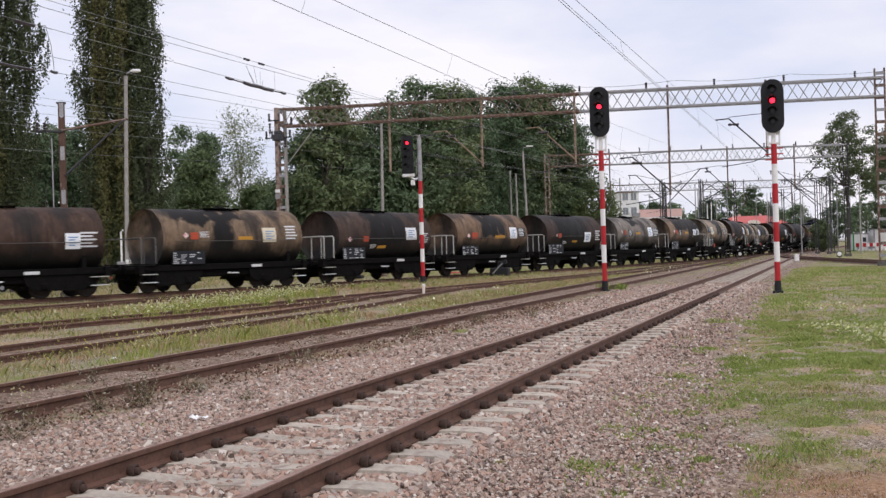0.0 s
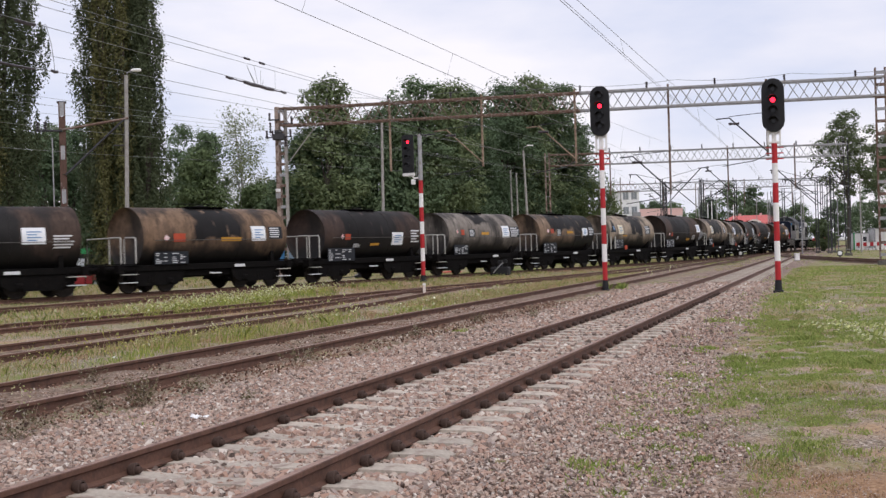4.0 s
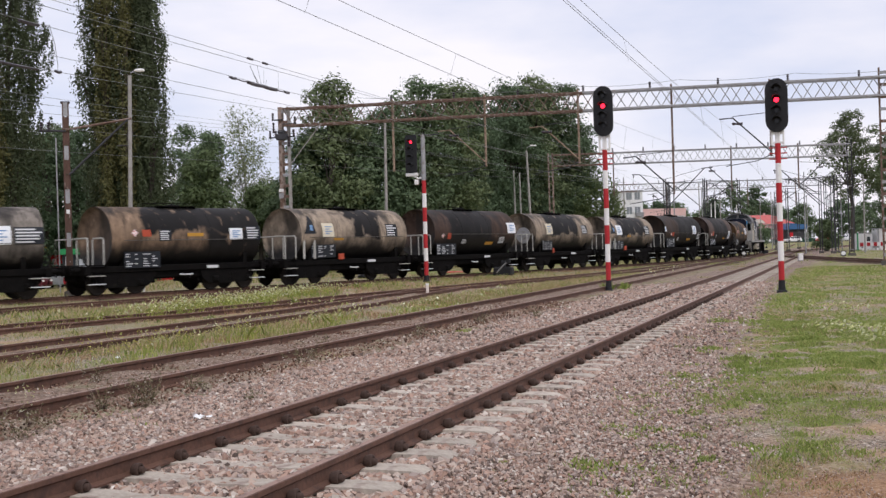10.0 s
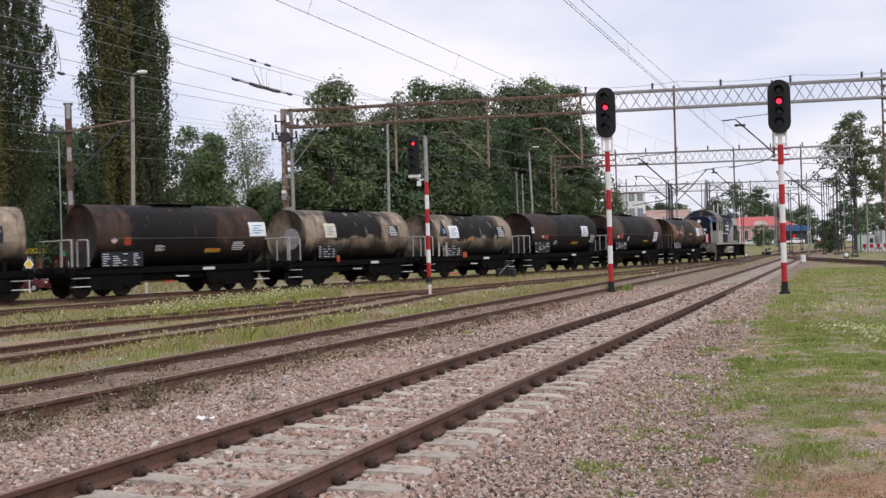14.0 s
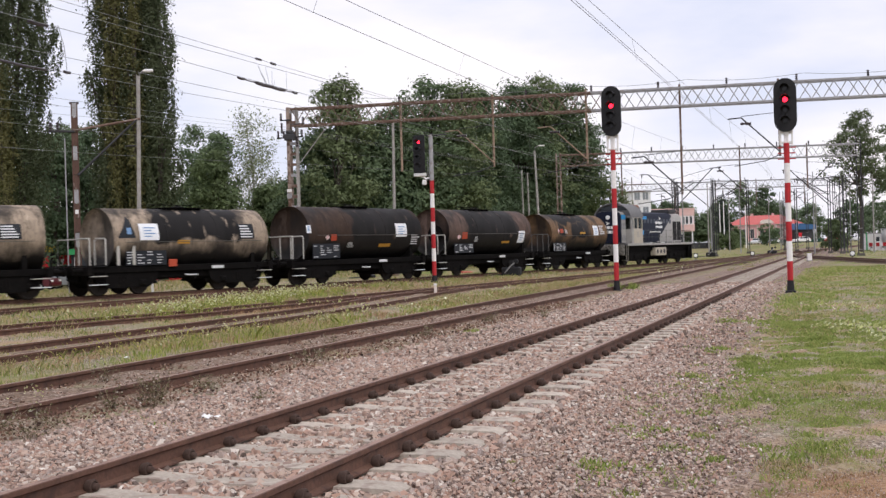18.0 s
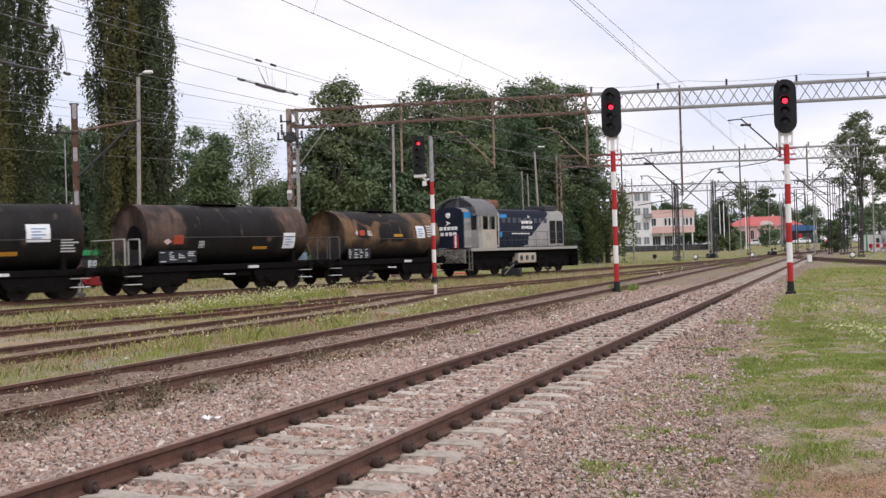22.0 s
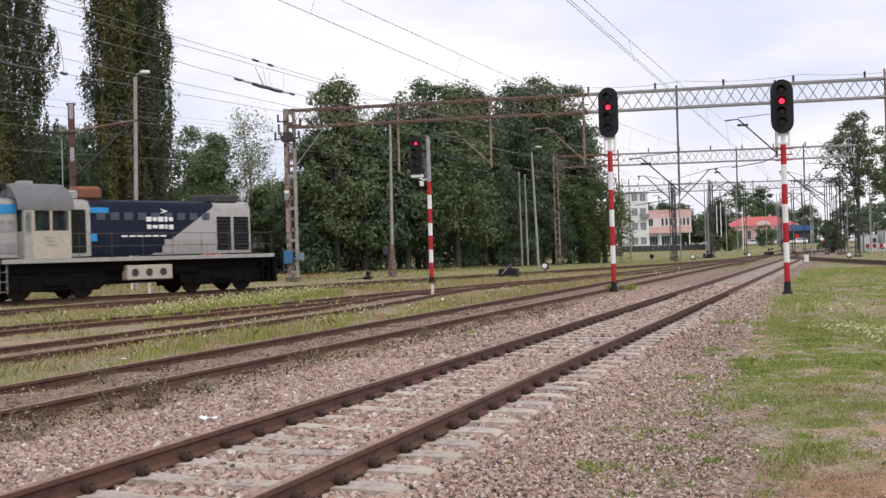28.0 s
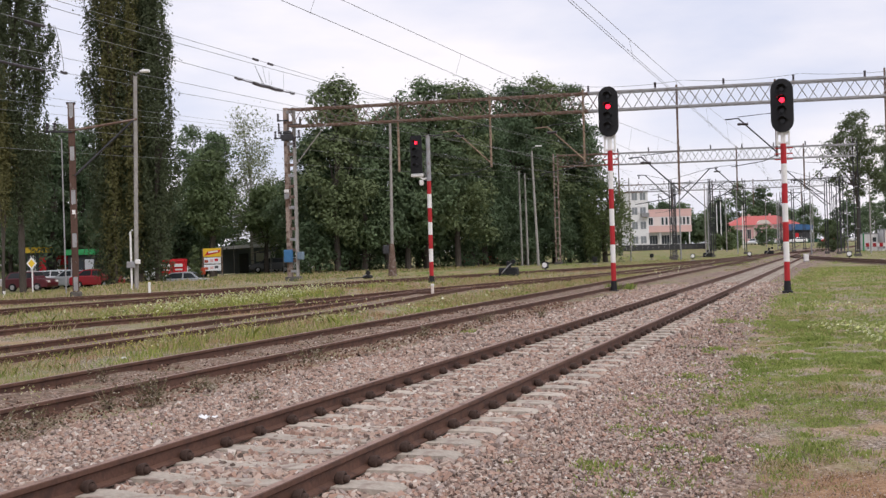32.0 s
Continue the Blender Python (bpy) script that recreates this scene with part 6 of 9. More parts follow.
# lines on the masts beside the main line
for x0, z0, x1, z1 in ((-17.7, 7.95, -9.54, 9.5), (-17.71, 7.6, -9.5, 9.35), (-17.73, 7.17, -9.56, 9.25), (-17.74, 6.75, -9.58, 8.3), (-17.76, 5.8, -9.6, 7.3)):
    dx, dz = x1 - x0, (z1 - z0) * 0.6
    wire([(x0 - dx * 1.3, 38 - 31.5 * 1.3, z0 - dz * 0.4), (x0, 38, z0), (x1, 69.5, z1), (20, 118, 8.2)], 0.0075, 0.12)
# section insulators in the contact wires
for w, s, o, z, L, r in ((third, 16.5, -13.42, 5.8, 0.5, 0.035), (third, 23.7, -13.42, 5.8, 0.3, 0.03), (third, 24.15, -13.42, 5.8, 0.7, 0.016), (third, 24.8, -13.42, 5.79, 0.75, 0.042), (third, 25.55, -13.42, 5.79, 0.75, 0.042), (third, 26.1, -13.42, 5.8, 0.7, 0.016), (third, 26.5, -13.42, 5.8, 0.25, 0.03), (fifth, 19.9, -16.6, 5.82, 1.5, 0.03), (fifth, 21.15, -16.44, 5.83, 0.2, 0.035)):
    part("section_insulator", Geo().tube([lift(s - L / 2, o, z), lift(s, o, z - 0.015), lift(s + L / 2, o, z)], r, 6), INSUL, w, "dark section insulator rod")
for k, (ds, h) in enumerate(((-0.55, 0.42), (-0.3, 0.3), (0.05, 0.5), (0.5, 0.45), (0.75, 0.25))):
    part("horn_rod", Geo().tube([lift(25.1 + ds * 0.3, -13.42, 5.8), lift(25.1 + ds, -13.42 - 0.06 * k, 5.8 + h)], 0.006, 4), WIRE, third)
# wires strung between the gantry insulators
for k in range(5):
    xa, xb = -5 + k * 6.5, -5 + k * 6.5 + 6.4
    wire([(xa, 70.7 - (xa + 9.43) * 0.191, 11.25), (xb, 70.7 - (xb + 9.43) * 0.191, 11.25)], 0.012, 0.18)


# ---- crushed stone ----
def island_ramp_mat(name, stops, rough=0.9, through_light=0.0, blotch=0.0):
    m = bpy.data.materials.new(name)
    m.use_nodes = True
    n, l = m.node_tree.nodes, m.node_tree.links
    b = n["Principled BSDF"]
    b.inputs["Roughness"].default_value = rough
    b.inputs["Specular IOR Level"].default_value = 0.2
    r = n.new("ShaderNodeValToRGB")
    while len(r.color_ramp.elements) < len(stops):
        r.color_ramp.elements.new(0.5)
    for e, (p, c) in zip(r.color_ramp.elements, stops):
        e.position, e.color = p, (*c, 1)
    val = n.new("ShaderNodeNewGeometry").outputs["Random Per Island"]
    if blotch:
        tc, t = n.new("ShaderNodeTexCoord"), n.new("ShaderNodeTexNoise")
        t.inputs["Scale"].default_value, t.inputs["Detail"].default_value = 0.45, 4
        l.new(tc.outputs["Object"], t.inputs["Vector"])
        k = n.new("ShaderNodeMath")
        k.operation = "MULTIPLY_ADD"
        l.new(t.outputs["Fac"], k.inputs[0])
        k.inputs[1].default_value = blotch
        l.new(val, k.inputs[2])
        k2 = n.new("ShaderNodeMath")
        k2.operation = "SUBTRACT"
        l.new(k.outputs[0], k2.inputs[0])
        k2.inputs[1].default_value = blotch / 2
        val = k2.outputs[0]
    l.new(val, r.inputs[0])
    l.new(r.outputs[0], b.inputs["Base Color"])
    if through_light:
        tr, mx = n.new("ShaderNodeBsdfTranslucent"), n.new("ShaderNodeMixShader")
        mx.inputs[0].default_value = through_light
        l.new(r.outputs[0], tr.inputs[0])
        l.new(b.outputs[0], mx.inputs[1])
        l.new(tr.outputs[0], mx.inputs[2])
        l.new(mx.outputs[0], n["Material Output"].inputs[0])
    return m


STONES = island_ramp_mat("crushed_stone", [(0.0, (0.12, 0.092, 0.078)), (0.12, (0.23, 0.17, 0.145)), (0.3, (0.41, 0.265, 0.205)), (0.45, (0.42, 0.315, 0.26)), (0.58, (0.33, 0.275, 0.25)), (0.74, (0.46, 0.34, 0.275)), (0.93, (0.48, 0.41, 0.36)), (1.0, (0.66, 0.60, 0.54))])
RNG = np.random.default_rng(11)


def wave(x, y, k, ph=0.0):
    """A cheap smooth noise between 0 and 1."""
    v = np.sin(x * k + 1.7 * np.sin(y * k * 0.7 + ph)) + np.sin(y * k * 1.3 + 2.1 * np.sin(x * k * 0.6 + ph * 2)) + 0.6 * np.sin((x + y) * k * 2.3 + ph) + 0.6 * np.sin((x - y) * k * 2.9 - ph)
    return v / 6.4 + 0.5


def stone_field(name, n, s_lo, s_hi, o_lo, o_hi, size, label="", loose=False, lift_z=0.0, material=None):
    s = s_lo + (s_hi - s_lo) * RNG.random(n) ** 1.35
    o = o_lo + (o_hi - o_lo) * RNG.random(n)
    x, y = s * SN + o * CS, s * CS - o * SN
    ok = np.abs(x) < 0.5 * y + 1.2
    stone, _, _ = ground_fields(x, y)
    ok &= (stone > RNG.normal(-0.1, 0.35, n)) if not loose else (stone < 0.3)
    k = (s - 2.06) / 0.5695
    off = np.abs(k - np.round(k)) * 0.5695
    across = np.abs(o + 3.911)
    on = (off < 0.15) & (across < 1.3)
    ok &= ~on | ((across < 0.5) & (RNG.random(n) < 0.28)) | (RNG.random(n) < 0.025)
    ok &= (np.abs(across - 0.7535) > 0.085)
    s, o, x, y = s[ok], o[ok], x[ok], y[ok]
    n = len(x)
    base = np.array([[a, b, c] for c in (-1, 1) for b in (-1, 1) for a in (-1, 1)], float)
    v = base[None] * RNG.uniform(0.45, 1.0, (n, 8, 3)) * (np.array([1, 0.8, 0.62]) * RNG.uniform(0.7, 1.25, (n, 1, 3)))
    v *= (size * RNG.uniform(0.5, 1.45, n) * (1 + np.maximum(0, y - 9) * 0.03) * np.where(np.abs(o + 3.911) < 1.4, 0.95, np.where(o < -5, 0.66, np.interp(o, [-2.4, -1.0], [0.56, 0.40]))))[:, None, None]
    q = RNG.normal(size=(n, 4)) * np.array([1, 0.45, 0.45, 1])
    q /= np.linalg.norm(q, axis=1)[:, None]
    w, a, b, c = q.T
    R = np.stack([np.stack([1 - 2 * (b * b + c * c), 2 * (a * b - c * w), 2 * (a * c + b * w)], 1), np.stack([2 * (a * b + c * w), 1 - 2 * (a * a + c * c), 2 * (b * c - a * w)], 1), np.stack([2 * (a * c - b * w), 2 * (b * c + a * w), 1 - 2 * (a * a + b * b)], 1)], 1)
    v = np.einsum("nij,nkj->nki", R, v)
    v += np.stack([x, y, RNG.uniform(-0.022, 0.004, n) + lift_z], 1)[:, None, :]
    f = np.array([(0, 2, 3, 1), (4, 5, 7, 6), (0, 1, 5, 4), (2, 6, 7, 3), (0, 4, 6, 2), (1, 3, 7, 5)])
    faces = (f[None] + 8 * np.arange(n)[:, None, None]).reshape(-1, 4)
    tagged(new(name, raw_mesh(name, v.reshape(-1, 3), faces, material or STONES, True)), label, "crushed stone", kind="stuff")


def small_gravel():
    stone_field("gravel", 17000, 5.8, 12, -1.5, 1.0, 0.0115, label="fine grey gravel among sparse grass", loose=True)


DEBRIS = island_ramp_mat("rusty_debris", [(0.0, (0.05, 0.032, 0.025)), (0.35, (0.16, 0.09, 0.064)), (0.7, (0.28, 0.175, 0.13)), (0.93, (0.40, 0.29, 0.23)), (1.0, (0.66, 0.60, 0.54))])
stone_field("ballast_stones", 104000, 3.6, 15, -7.1, -0.6, 0.031, label="loose pinkish grey crushed stone round the sleepers")
stone_field("ballast_stones", 34000, 13, 44, -7.1, -0.6, 0.032, label="loose pinkish grey crushed stone farther along the track")
stone_field("track_debris", 10000, 6, 30, -9.4, -6.6, 0.019, label="dark rusty debris scattered along sunken rails", loose=True, lift_z=0.06, material=DEBRIS)

# ---- grass, weeds and flowers ----
GREEN = island_ramp_mat("green_grass", [(0.0, (0.17, 0.235, 0.06)), (0.4, (0.28, 0.35, 0.09)), (0.75, (0.34, 0.40, 0.12)), (1.0, (0.43, 0.42, 0.17))], 0.7, 0.3, 0.6)
WEEDS = island_ramp_mat("yellowing_weeds", [(0.0, (0.12, 0.16, 0.04)), (0.25, (0.25, 0.29, 0.08)), (0.45, (0.40, 0.38, 0.15)), (0.7, (0.49, 0.37, 0.22)), (1.0, (0.57, 0.46, 0.33))], 0.75, 0.3, 0.6)
DRY = island_ramp_mat("dry_brown_stalks", [(0.0, (0.09, 0.06, 0.045)), (0.5, (0.22, 0.155, 0.11)), (1.0, (0.36, 0.28, 0.2))], 0.8, 0.2)
LEAFY = island_ramp_mat("pale_weed_leaves", [(0.0, (0.15, 0.20, 0.045)), (0.5, (0.30, 0.35, 0.08)), (1.0, (0.48, 0.48, 0.13))], 0.75, 0.3)
TAN = island_ramp_mat("reddish_dry_grass", [(0.0, (0.24, 0.15, 0.085)), (0.5, (0.44, 0.29, 0.17)), (1.0, (0.56, 0.41, 0.28))], 0.8, 0.2)
PETALS = island_ramp_mat("pale_petals", [(0.0, (0.52, 0.56, 0.20)), (0.5, (0.70, 0.72, 0.36)), (1.0, (0.84, 0.85, 0.66))], 0.7, 0.25)
YELLOWP = island_ramp_mat("yellow_petals", [(0.0, (0.55, 0.52, 0.10)), (1.0, (0.72, 0.68, 0.22))], 0.7, 0.25)


BLOOMS = [(24.2, -16.7, 0.8, 0.2, 0.05), (26.1, -17.3, 0.8, 0.25, 0.08), (28.2, -17.6, 0.8, 0.3, 0.09), (29.7, -18.5, 0.7, 0.3, 0.09), (32.8, -19.1, 0.9, 0.3, 0.1), (31.0, -17.5, 0.7, 0.3, 0.1), (34.6, -18.5, 0.9, 0.3, 0.14), (37.4, -19.2, 1.0, 0.3, 0.16), (39.2, -19.4, 1.2, 0.3, 0.1), (43, -20.0, 3.0, 0.6, 0.08)]


def blades(name, x, y, h, material, label, category="grass", width=1.0, lean=0.45):
    n = len(x)
    z0 = np.array([ground_z(a, b) for a, b in zip(x, y)]) - 0.03
    wd = (0.0035 + 0.00055 * y) * width * RNG.uniform(0.7, 1.4, n)
    a = RNG.uniform(0, 2 * np.pi, n)
    lx, ly = RNG.normal(0, lean, n) * h, RNG.normal(0, lean, n) * h
    dx, dy = np.cos(a) * wd, np.sin(a) * wd * 0.5
    p = np.zeros((n, 5, 3))
    p[:, 0] = np.stack([x - dx, y - dy, z0], 1)
    p[:, 1] = np.stack([x + dx, y + dy, z0], 1)
    p[:, 2] = np.stack([x + dx * 0.8 + lx * 0.35, y + dy + ly * 0.35, z0 + h * 0.6], 1)
    p[:, 3] = np.stack([x + lx, y + ly, z0 + h], 1)
    p[:, 4] = np.stack([x - dx * 0.8 + lx * 0.35, y - dy + ly * 0.35, z0 + h * 0.6], 1)
    f = np.array([[0, 1, 2, 3, 4]]) + 5 * np.arange(n)[:, None]
    return tagged(new(name, raw_mesh(name, p.reshape(-1, 3), f, material)), label, category, kind="stuff")


def scatter(n, s_lo, s_hi, o_lo, o_hi, bias=1.5, tuft=0.0):
    m = n if not tuft else max(1, n // 14)
    s = s_lo + (s_hi - s_lo) * RNG.random(m) ** bias
    o = o_lo + (o_hi - o_lo) * RNG.random(m)
    if tuft:
        s, o = np.repeat(s, 14) + RNG.normal(0, tuft, m * 14), np.repeat(o, 14) + RNG.normal(0, tuft, m * 14)
    x, y = s * SN + o * CS, s * CS - o * SN
    ok = (np.abs(x) < 0.5 * y + 2.0) & (y > 3.5)
    return x[ok], y[ok], s[ok], o[ok]


def lawn():
    small = ((8.9, -1.55), (9.3, -1.75), (10.0, -1.7), (10.4, -1.75), (11.3, -1.75), (12.2, -1.7), (13.2, -1.75), (14.2, -1.7), (16, -1.75), (9.0, -1.1), (8.4, -1.2), (8.0, -0.9), (8.6, -0.6), (7.6, -1.2), (7.2, -1.0), (9.2, -0.3), (8.5, 0.1), (8.8, -0.2), (6.8, -1.3), (7.5, -0.4))
    q = np.repeat(np.array(small), 110, 0) + RNG.normal(0, 1, (len(small) * 110, 2)) * np.repeat(RNG.uniform(0.05, 0.13, (len(small), 1)), 110, 0)
    blades("grass_tuft", q[:, 0] * SN + q[:, 1] * CS, q[:, 0] * CS - q[:, 1] * SN, RNG.uniform(0.02, 0.065, len(q)), GREEN, "small green grass tufts in the gravel", "grass tuft", 0.7)
    for n, s0, s1, o0, o1, bias, tall in ((360000, 6.2, 24, -2.3, 1.6, 1.35, 0.85), (170000, 22, 70, -2.5, 9, 1.5, 1.15)):
        x, y, s, o = scatter(n, s0, s1, o0, o1, bias)
        ok = x < 0.43 * y + 0.4
        x, y, s, o = x[ok], y[ok], s[ok], o[ok]
        ok = RNG.random(len(x)) < lawn_cover(x, y) ** 1.1
        x, y, s, o = x[ok], y[ok], s[ok], o[ok]
        h = RNG.uniform(0.018, 0.05, len(x)) * (0.45 + 1.3 * patches(x, y, 1.1, 22) + np.where(s < 11, 3.5, 8.0) * np.clip(patches(x, y, 2.2, 35, 2) - 0.62, 0, 0.2)) * tall
        dry = patches(x, y, 0.7, 41) + RNG.normal(0, 0.08, len(x)) > np.where(s < 9, 0.49, 0.555)
        blades("lawn_grass", x[~dry], y[~dry], h[~dry], GREEN, "short patchy green grass beside the stone", width=0.5)
        blades("dry_grass", x[dry], y[dry], h[dry] * 0.8, WEEDS, "dry yellow-brown grass patches", width=0.5)
    x, y, s, o = scatter(24000, 5.8, 8.3, -1.0, 1.2, 1.0)
    ok = RNG.random(len(x)) < np.clip(1.3 - np.hypot((s - 7.1) / 0.95, (o - 0.3) / 1.2), 0, 1) * np.clip((patches(x, y, 2.0, 15) - 0.42) * 6, 0.05, 1)
    blades("dry_grass", x[ok], y[ok], RNG.uniform(0.012, 0.035, ok.sum()), TAN, "short reddish-brown dry grass on bare soil", width=0.7)


def verges():
    for k, (n, s0, s1, o0, o1, h0, h1, m, tuft, lab) in enumerate((
            (64000, 6, 60, -11.9, -9.05, 0.06, 0.27, WEEDS, 0.14, "weedy yellow-green grass between two sidings"),
            (5000, 6, 40, -11.5, -9.5, 0.08, 0.25, GREEN, 0.1, "green grass clumps between two sidings"),
            (13000, 5, 60, -8.75, -7.0, 0.03, 0.13, WEEDS, 0.06, "sparse weeds between rusty rails"),
            (34000, 12, 62, -16.6, -12.1, 0.05, 0.18, WEEDS, 0.15, "weeds over old siding rails"),
            (42000, 20, 70, -23.6, -16.5, 0.08, 0.34, WEEDS, 0.2, "tall weeds between sidings"),
            (5000, 20, 70, -23.0, -17.5, 0.10, 0.3, GREEN, 0.2, "green weeds between sidings"),
            (10000, 28, 75, -29.5, -23.5, 0.05, 0.16, WEEDS, 0.2, "grass beside the main line"),
            (26000, 35, 112, -47, -31.0, 0.12, 0.36, WEEDS, 0.3, "long green grass below the trees"),
            (16000, 30, 95, -11.5, -5.0, 0.03, 0.12, WEEDS, 0.15, "thin grass between converging tracks"),
            (18000, 55, 125, -20, -9, 0.04, 0.14, WEEDS, 0.25, "dry grass between the main line and sidings"),
            (12000, 80, 160, -30, 30, 0.04, 0.16, GREEN, 0.3, "rough grass along the far tracks"))):
        x, y, s, o = scatter(n, s0, s1, o0, o1, 1.35, tuft)
        p = patches(x, y, 0.6, 300 + 7 * k)
        ok = p + RNG.normal(0, 0.07, len(x)) > (0.55 if k < 7 else 0.46)
        if k == 8:
            ok &= (patches(x, y, 0.3, 77) > 0.52)
        _, dirt, _ = ground_fields(x, y)
        ok &= (dirt < 0.35) | (RNG.random(len(x)) < 0.16)
        x, y, dirt = x[ok], y[ok], dirt[ok]
        cut = np.where(dirt > 0.0, 0.5, 1.0)
        blades("weeds" if m is WEEDS else "grass", x, y, RNG.uniform(h0, h1, len(x)) * cut * (0.6 if k < 5 else 0.8), m, lab, width=0.42)
    for s, o, rs, ro, w in BLOOMS:
        m = int(200 * w)
        ss, oo = np.repeat(s + RNG.normal(0, rs * 1.6, m), 16) + RNG.normal(0, 0.13, m * 16), np.repeat(o + RNG.normal(0, ro * 2.0, m), 16) + RNG.normal(0, 0.1, m * 16)
        m = len(ss)
        blades("weeds", ss * SN + oo * CS, ss * CS - oo * SN, RNG.uniform(0.08, 0.32, m), LEAFY, "pale green flowering weeds over the siding", width=0.3)
    # tall yellow-green plants and dry reddish grass between the second and third tracks
    for k, (s, o, n, h) in enumerate(((13.2, -9.6, 4, 0.18), (15.4, -10.3, 9, 0.3), (16.9, -11.0, 8, 0.3), (18.6, -10.1, 10, 0.34), (19.9, -11.1, 7, 0.3), (21.8, -10.2, 9, 0.32), (24.6, -10.9, 7, 0.28), (27.5, -10.0, 7, 0.26), (32.0, -10.8, 7, 0.28), (11.6, -9.5, 3, 0.14))):
        q = np.repeat(RNG.normal(0, 1, (n, 2)) * np.array([0.7, 0.45]), 26, 0) + RNG.normal(0, 0.09, (n * 26, 2))
        ss, oo = s + q[:, 0], o + q[:, 1]
        blades("weeds", ss * SN + oo * CS, ss * CS - oo * SN, RNG.uniform(0.2, 1.0, len(ss)) * h, LEAFY if k % 2 else WEEDS, "tall yellow-green weeds between two sidings", width=0.3, lean=0.35)
    x, y, s, o = scatter(16000, 9, 52, -11.7, -9.15, 1.2, 0.1)
    ok = patches(x, y, 0.5, 611) > 0.53
    blades("dry_grass", x[ok], y[ok], RNG.uniform(0.03, 0.13, ok.sum()), TAN, "dry reddish-brown grass between two sidings", width=0.45)
    x, y, s, o = scatter(12000, 26, 75, -23, -13.5, 1.2, 0.15)
    ok = patches(x, y, 0.4, 621) > 0.52
    blades("dry_grass", x[ok], y[ok], RNG.uniform(0.04, 0.16, ok.sum()), TAN, "dry reddish-brown grass beside sidings", width=0.4)
    # bright green tufts in the stone
    for s, o, n, h in ((7.6, -1.62, 110, 0.1), (7.3, -1.55, 50, 0.07), (9.2, -1.45, 80, 0.07), (8.8, -5.9, 70, 0.06), (9.1, -6.3, 40, 0.06), (11.1, -2.0, 60, 0.06), (38.5, -7.4, 120, 0.35), (39.5, -7.0, 90, 0.3), (10.2, -1.3, 90, 0.07), (13, -1.6, 90, 0.08), (16.5, -1.7, 90, 0.08), (8.2, -0.4, 120, 0.07), (20, -6.6, 60, 0.1)):
        q = RNG.normal(0, 0.09, (n, 2))
        ss, oo = s + q[:, 0], o + q[:, 1]
        blades("grass_tuft", ss * SN + oo * CS, ss * CS - oo * SN, RNG.uniform(0.4, 1.0, n) * h, GREEN, "small bright green grass tuft in stone", "grass tuft")


def flowers(name, spots, n, hlo, hhi, size, material, label):
    """Small open flower heads on their stalks."""
    xs, ys = [], []
    for s, o, rs, ro, w in spots:
        m = int(n * w)
        ss, oo = s + RNG.normal(0, rs, m), o + RNG.normal(0, ro, m)
        xs.append(ss * SN + oo * CS)
        ys.append(ss * CS - oo * SN)
    x, y = np.concatenate(xs), np.concatenate(ys)
    n = len(x)
    z = RNG.uniform(hlo, hhi, n) + np.array([ground_z(a, b) for a, b in zip(x, y)])
    r = size * RNG.uniform(0.6, 1.3, n)
    ang = RNG.uniform(0, 6.28, n)
    v = np.zeros((n, 7, 3))
    tilt = RNG.normal(0, 0.5, (n, 2))
    for k in range(6):
        a = ang + k * np.pi / 3
        rr = r * (1.0 if k % 2 else 0.7)
        ox, oy = np.cos(a) * rr, np.sin(a) * rr
        v[:, k] = np.stack([x + ox, y + oy, z + ox * tilt[:, 0] + oy * tilt[:, 1] - oy * 0.6], 1)
    v[:, 6] = np.stack([x, y, z + r * 0.35], 1)
    f = np.array([[k, (k + 1) % 6, 6] for k in range(6)])
    faces = (f[None] + 7 * np.arange(n)[:, None, None]).reshape(-1, 3)
    tagged(new(name, raw_mesh(name, v.reshape(-1, 3), faces, material)), label, "flowers", kind="stuff")


small_gravel()
lawn()
verges()
flowers("white_flowers", [(16.5, -10.9, 0.25, 0.12, 0.1), (18.3, -10.7, 0.4, 0.15, 0.2), (12.6, -9.35, 0.2, 0.1, 0.12), (11.7, -9.9, 0.4, 0.12, 0.1), (8.8, -7.3, 0.12, 0.06, 0.12)], 260, 0.1, 0.34, 0.0105, PETALS, "small pale wild flowers beside the rusty rail")
flowers("white_flowers", [(s, o, rs, ro * 1.8, w) for s, o, rs, ro, w in BLOOMS] + [(23.5, -10.3, 0.9, 0.15, 0.03), (24.4, -9.1, 1.2, 0.15, 0.03), (27.5, -13.2, 1.2, 0.2, 0.02), (34.2, -10.0, 2.0, 0.2, 0.03), (60, -8.2, 8, 0.5, 0.05)], 1200, 0.14, 0.4, 0.03, PETALS, "pale yellowish white wild flowers among the weeds")
flowers("white_flowers", [(25.8, -0.3, 0.5, 0.3, 0.12), (25.0, 0.3, 0.3, 0.3, 0.1), (19.6, 0.0, 0.3, 0.25, 0.2), (18.9, 0.5, 0.35, 0.3, 0.28), (17.2, 0.7, 0.3, 0.2, 0.3)], 300, 0.06, 0.18, 0.026, PETALS, "small white flowers in the lawn")
flowers("white_flowers", [(15.8, -10.4, 0.5, 0.2, 0.16), (18.5, -10.5, 0.6, 0.2, 0.2), (21.5, -10.3, 0.6, 0.2, 0.16), (26.5, -10.4, 0.8, 0.25, 0.14), (9.9, -9.15, 0.2, 0.1, 0.1)], 260, 0.16, 0.4, 0.02, PETALS, "small pale wild flowers between two sidings")
flowers("yellow_flowers", [(15, -10.6, 1.5, 0.3, 0.22), (18, -10.7, 1.5, 0.25, 0.2), (21, -17.6, 0.8, 0.3, 0.1)], 420, 0.12, 0.34, 0.016, YELLOWP, "small yellow wild flowers between the tracks")


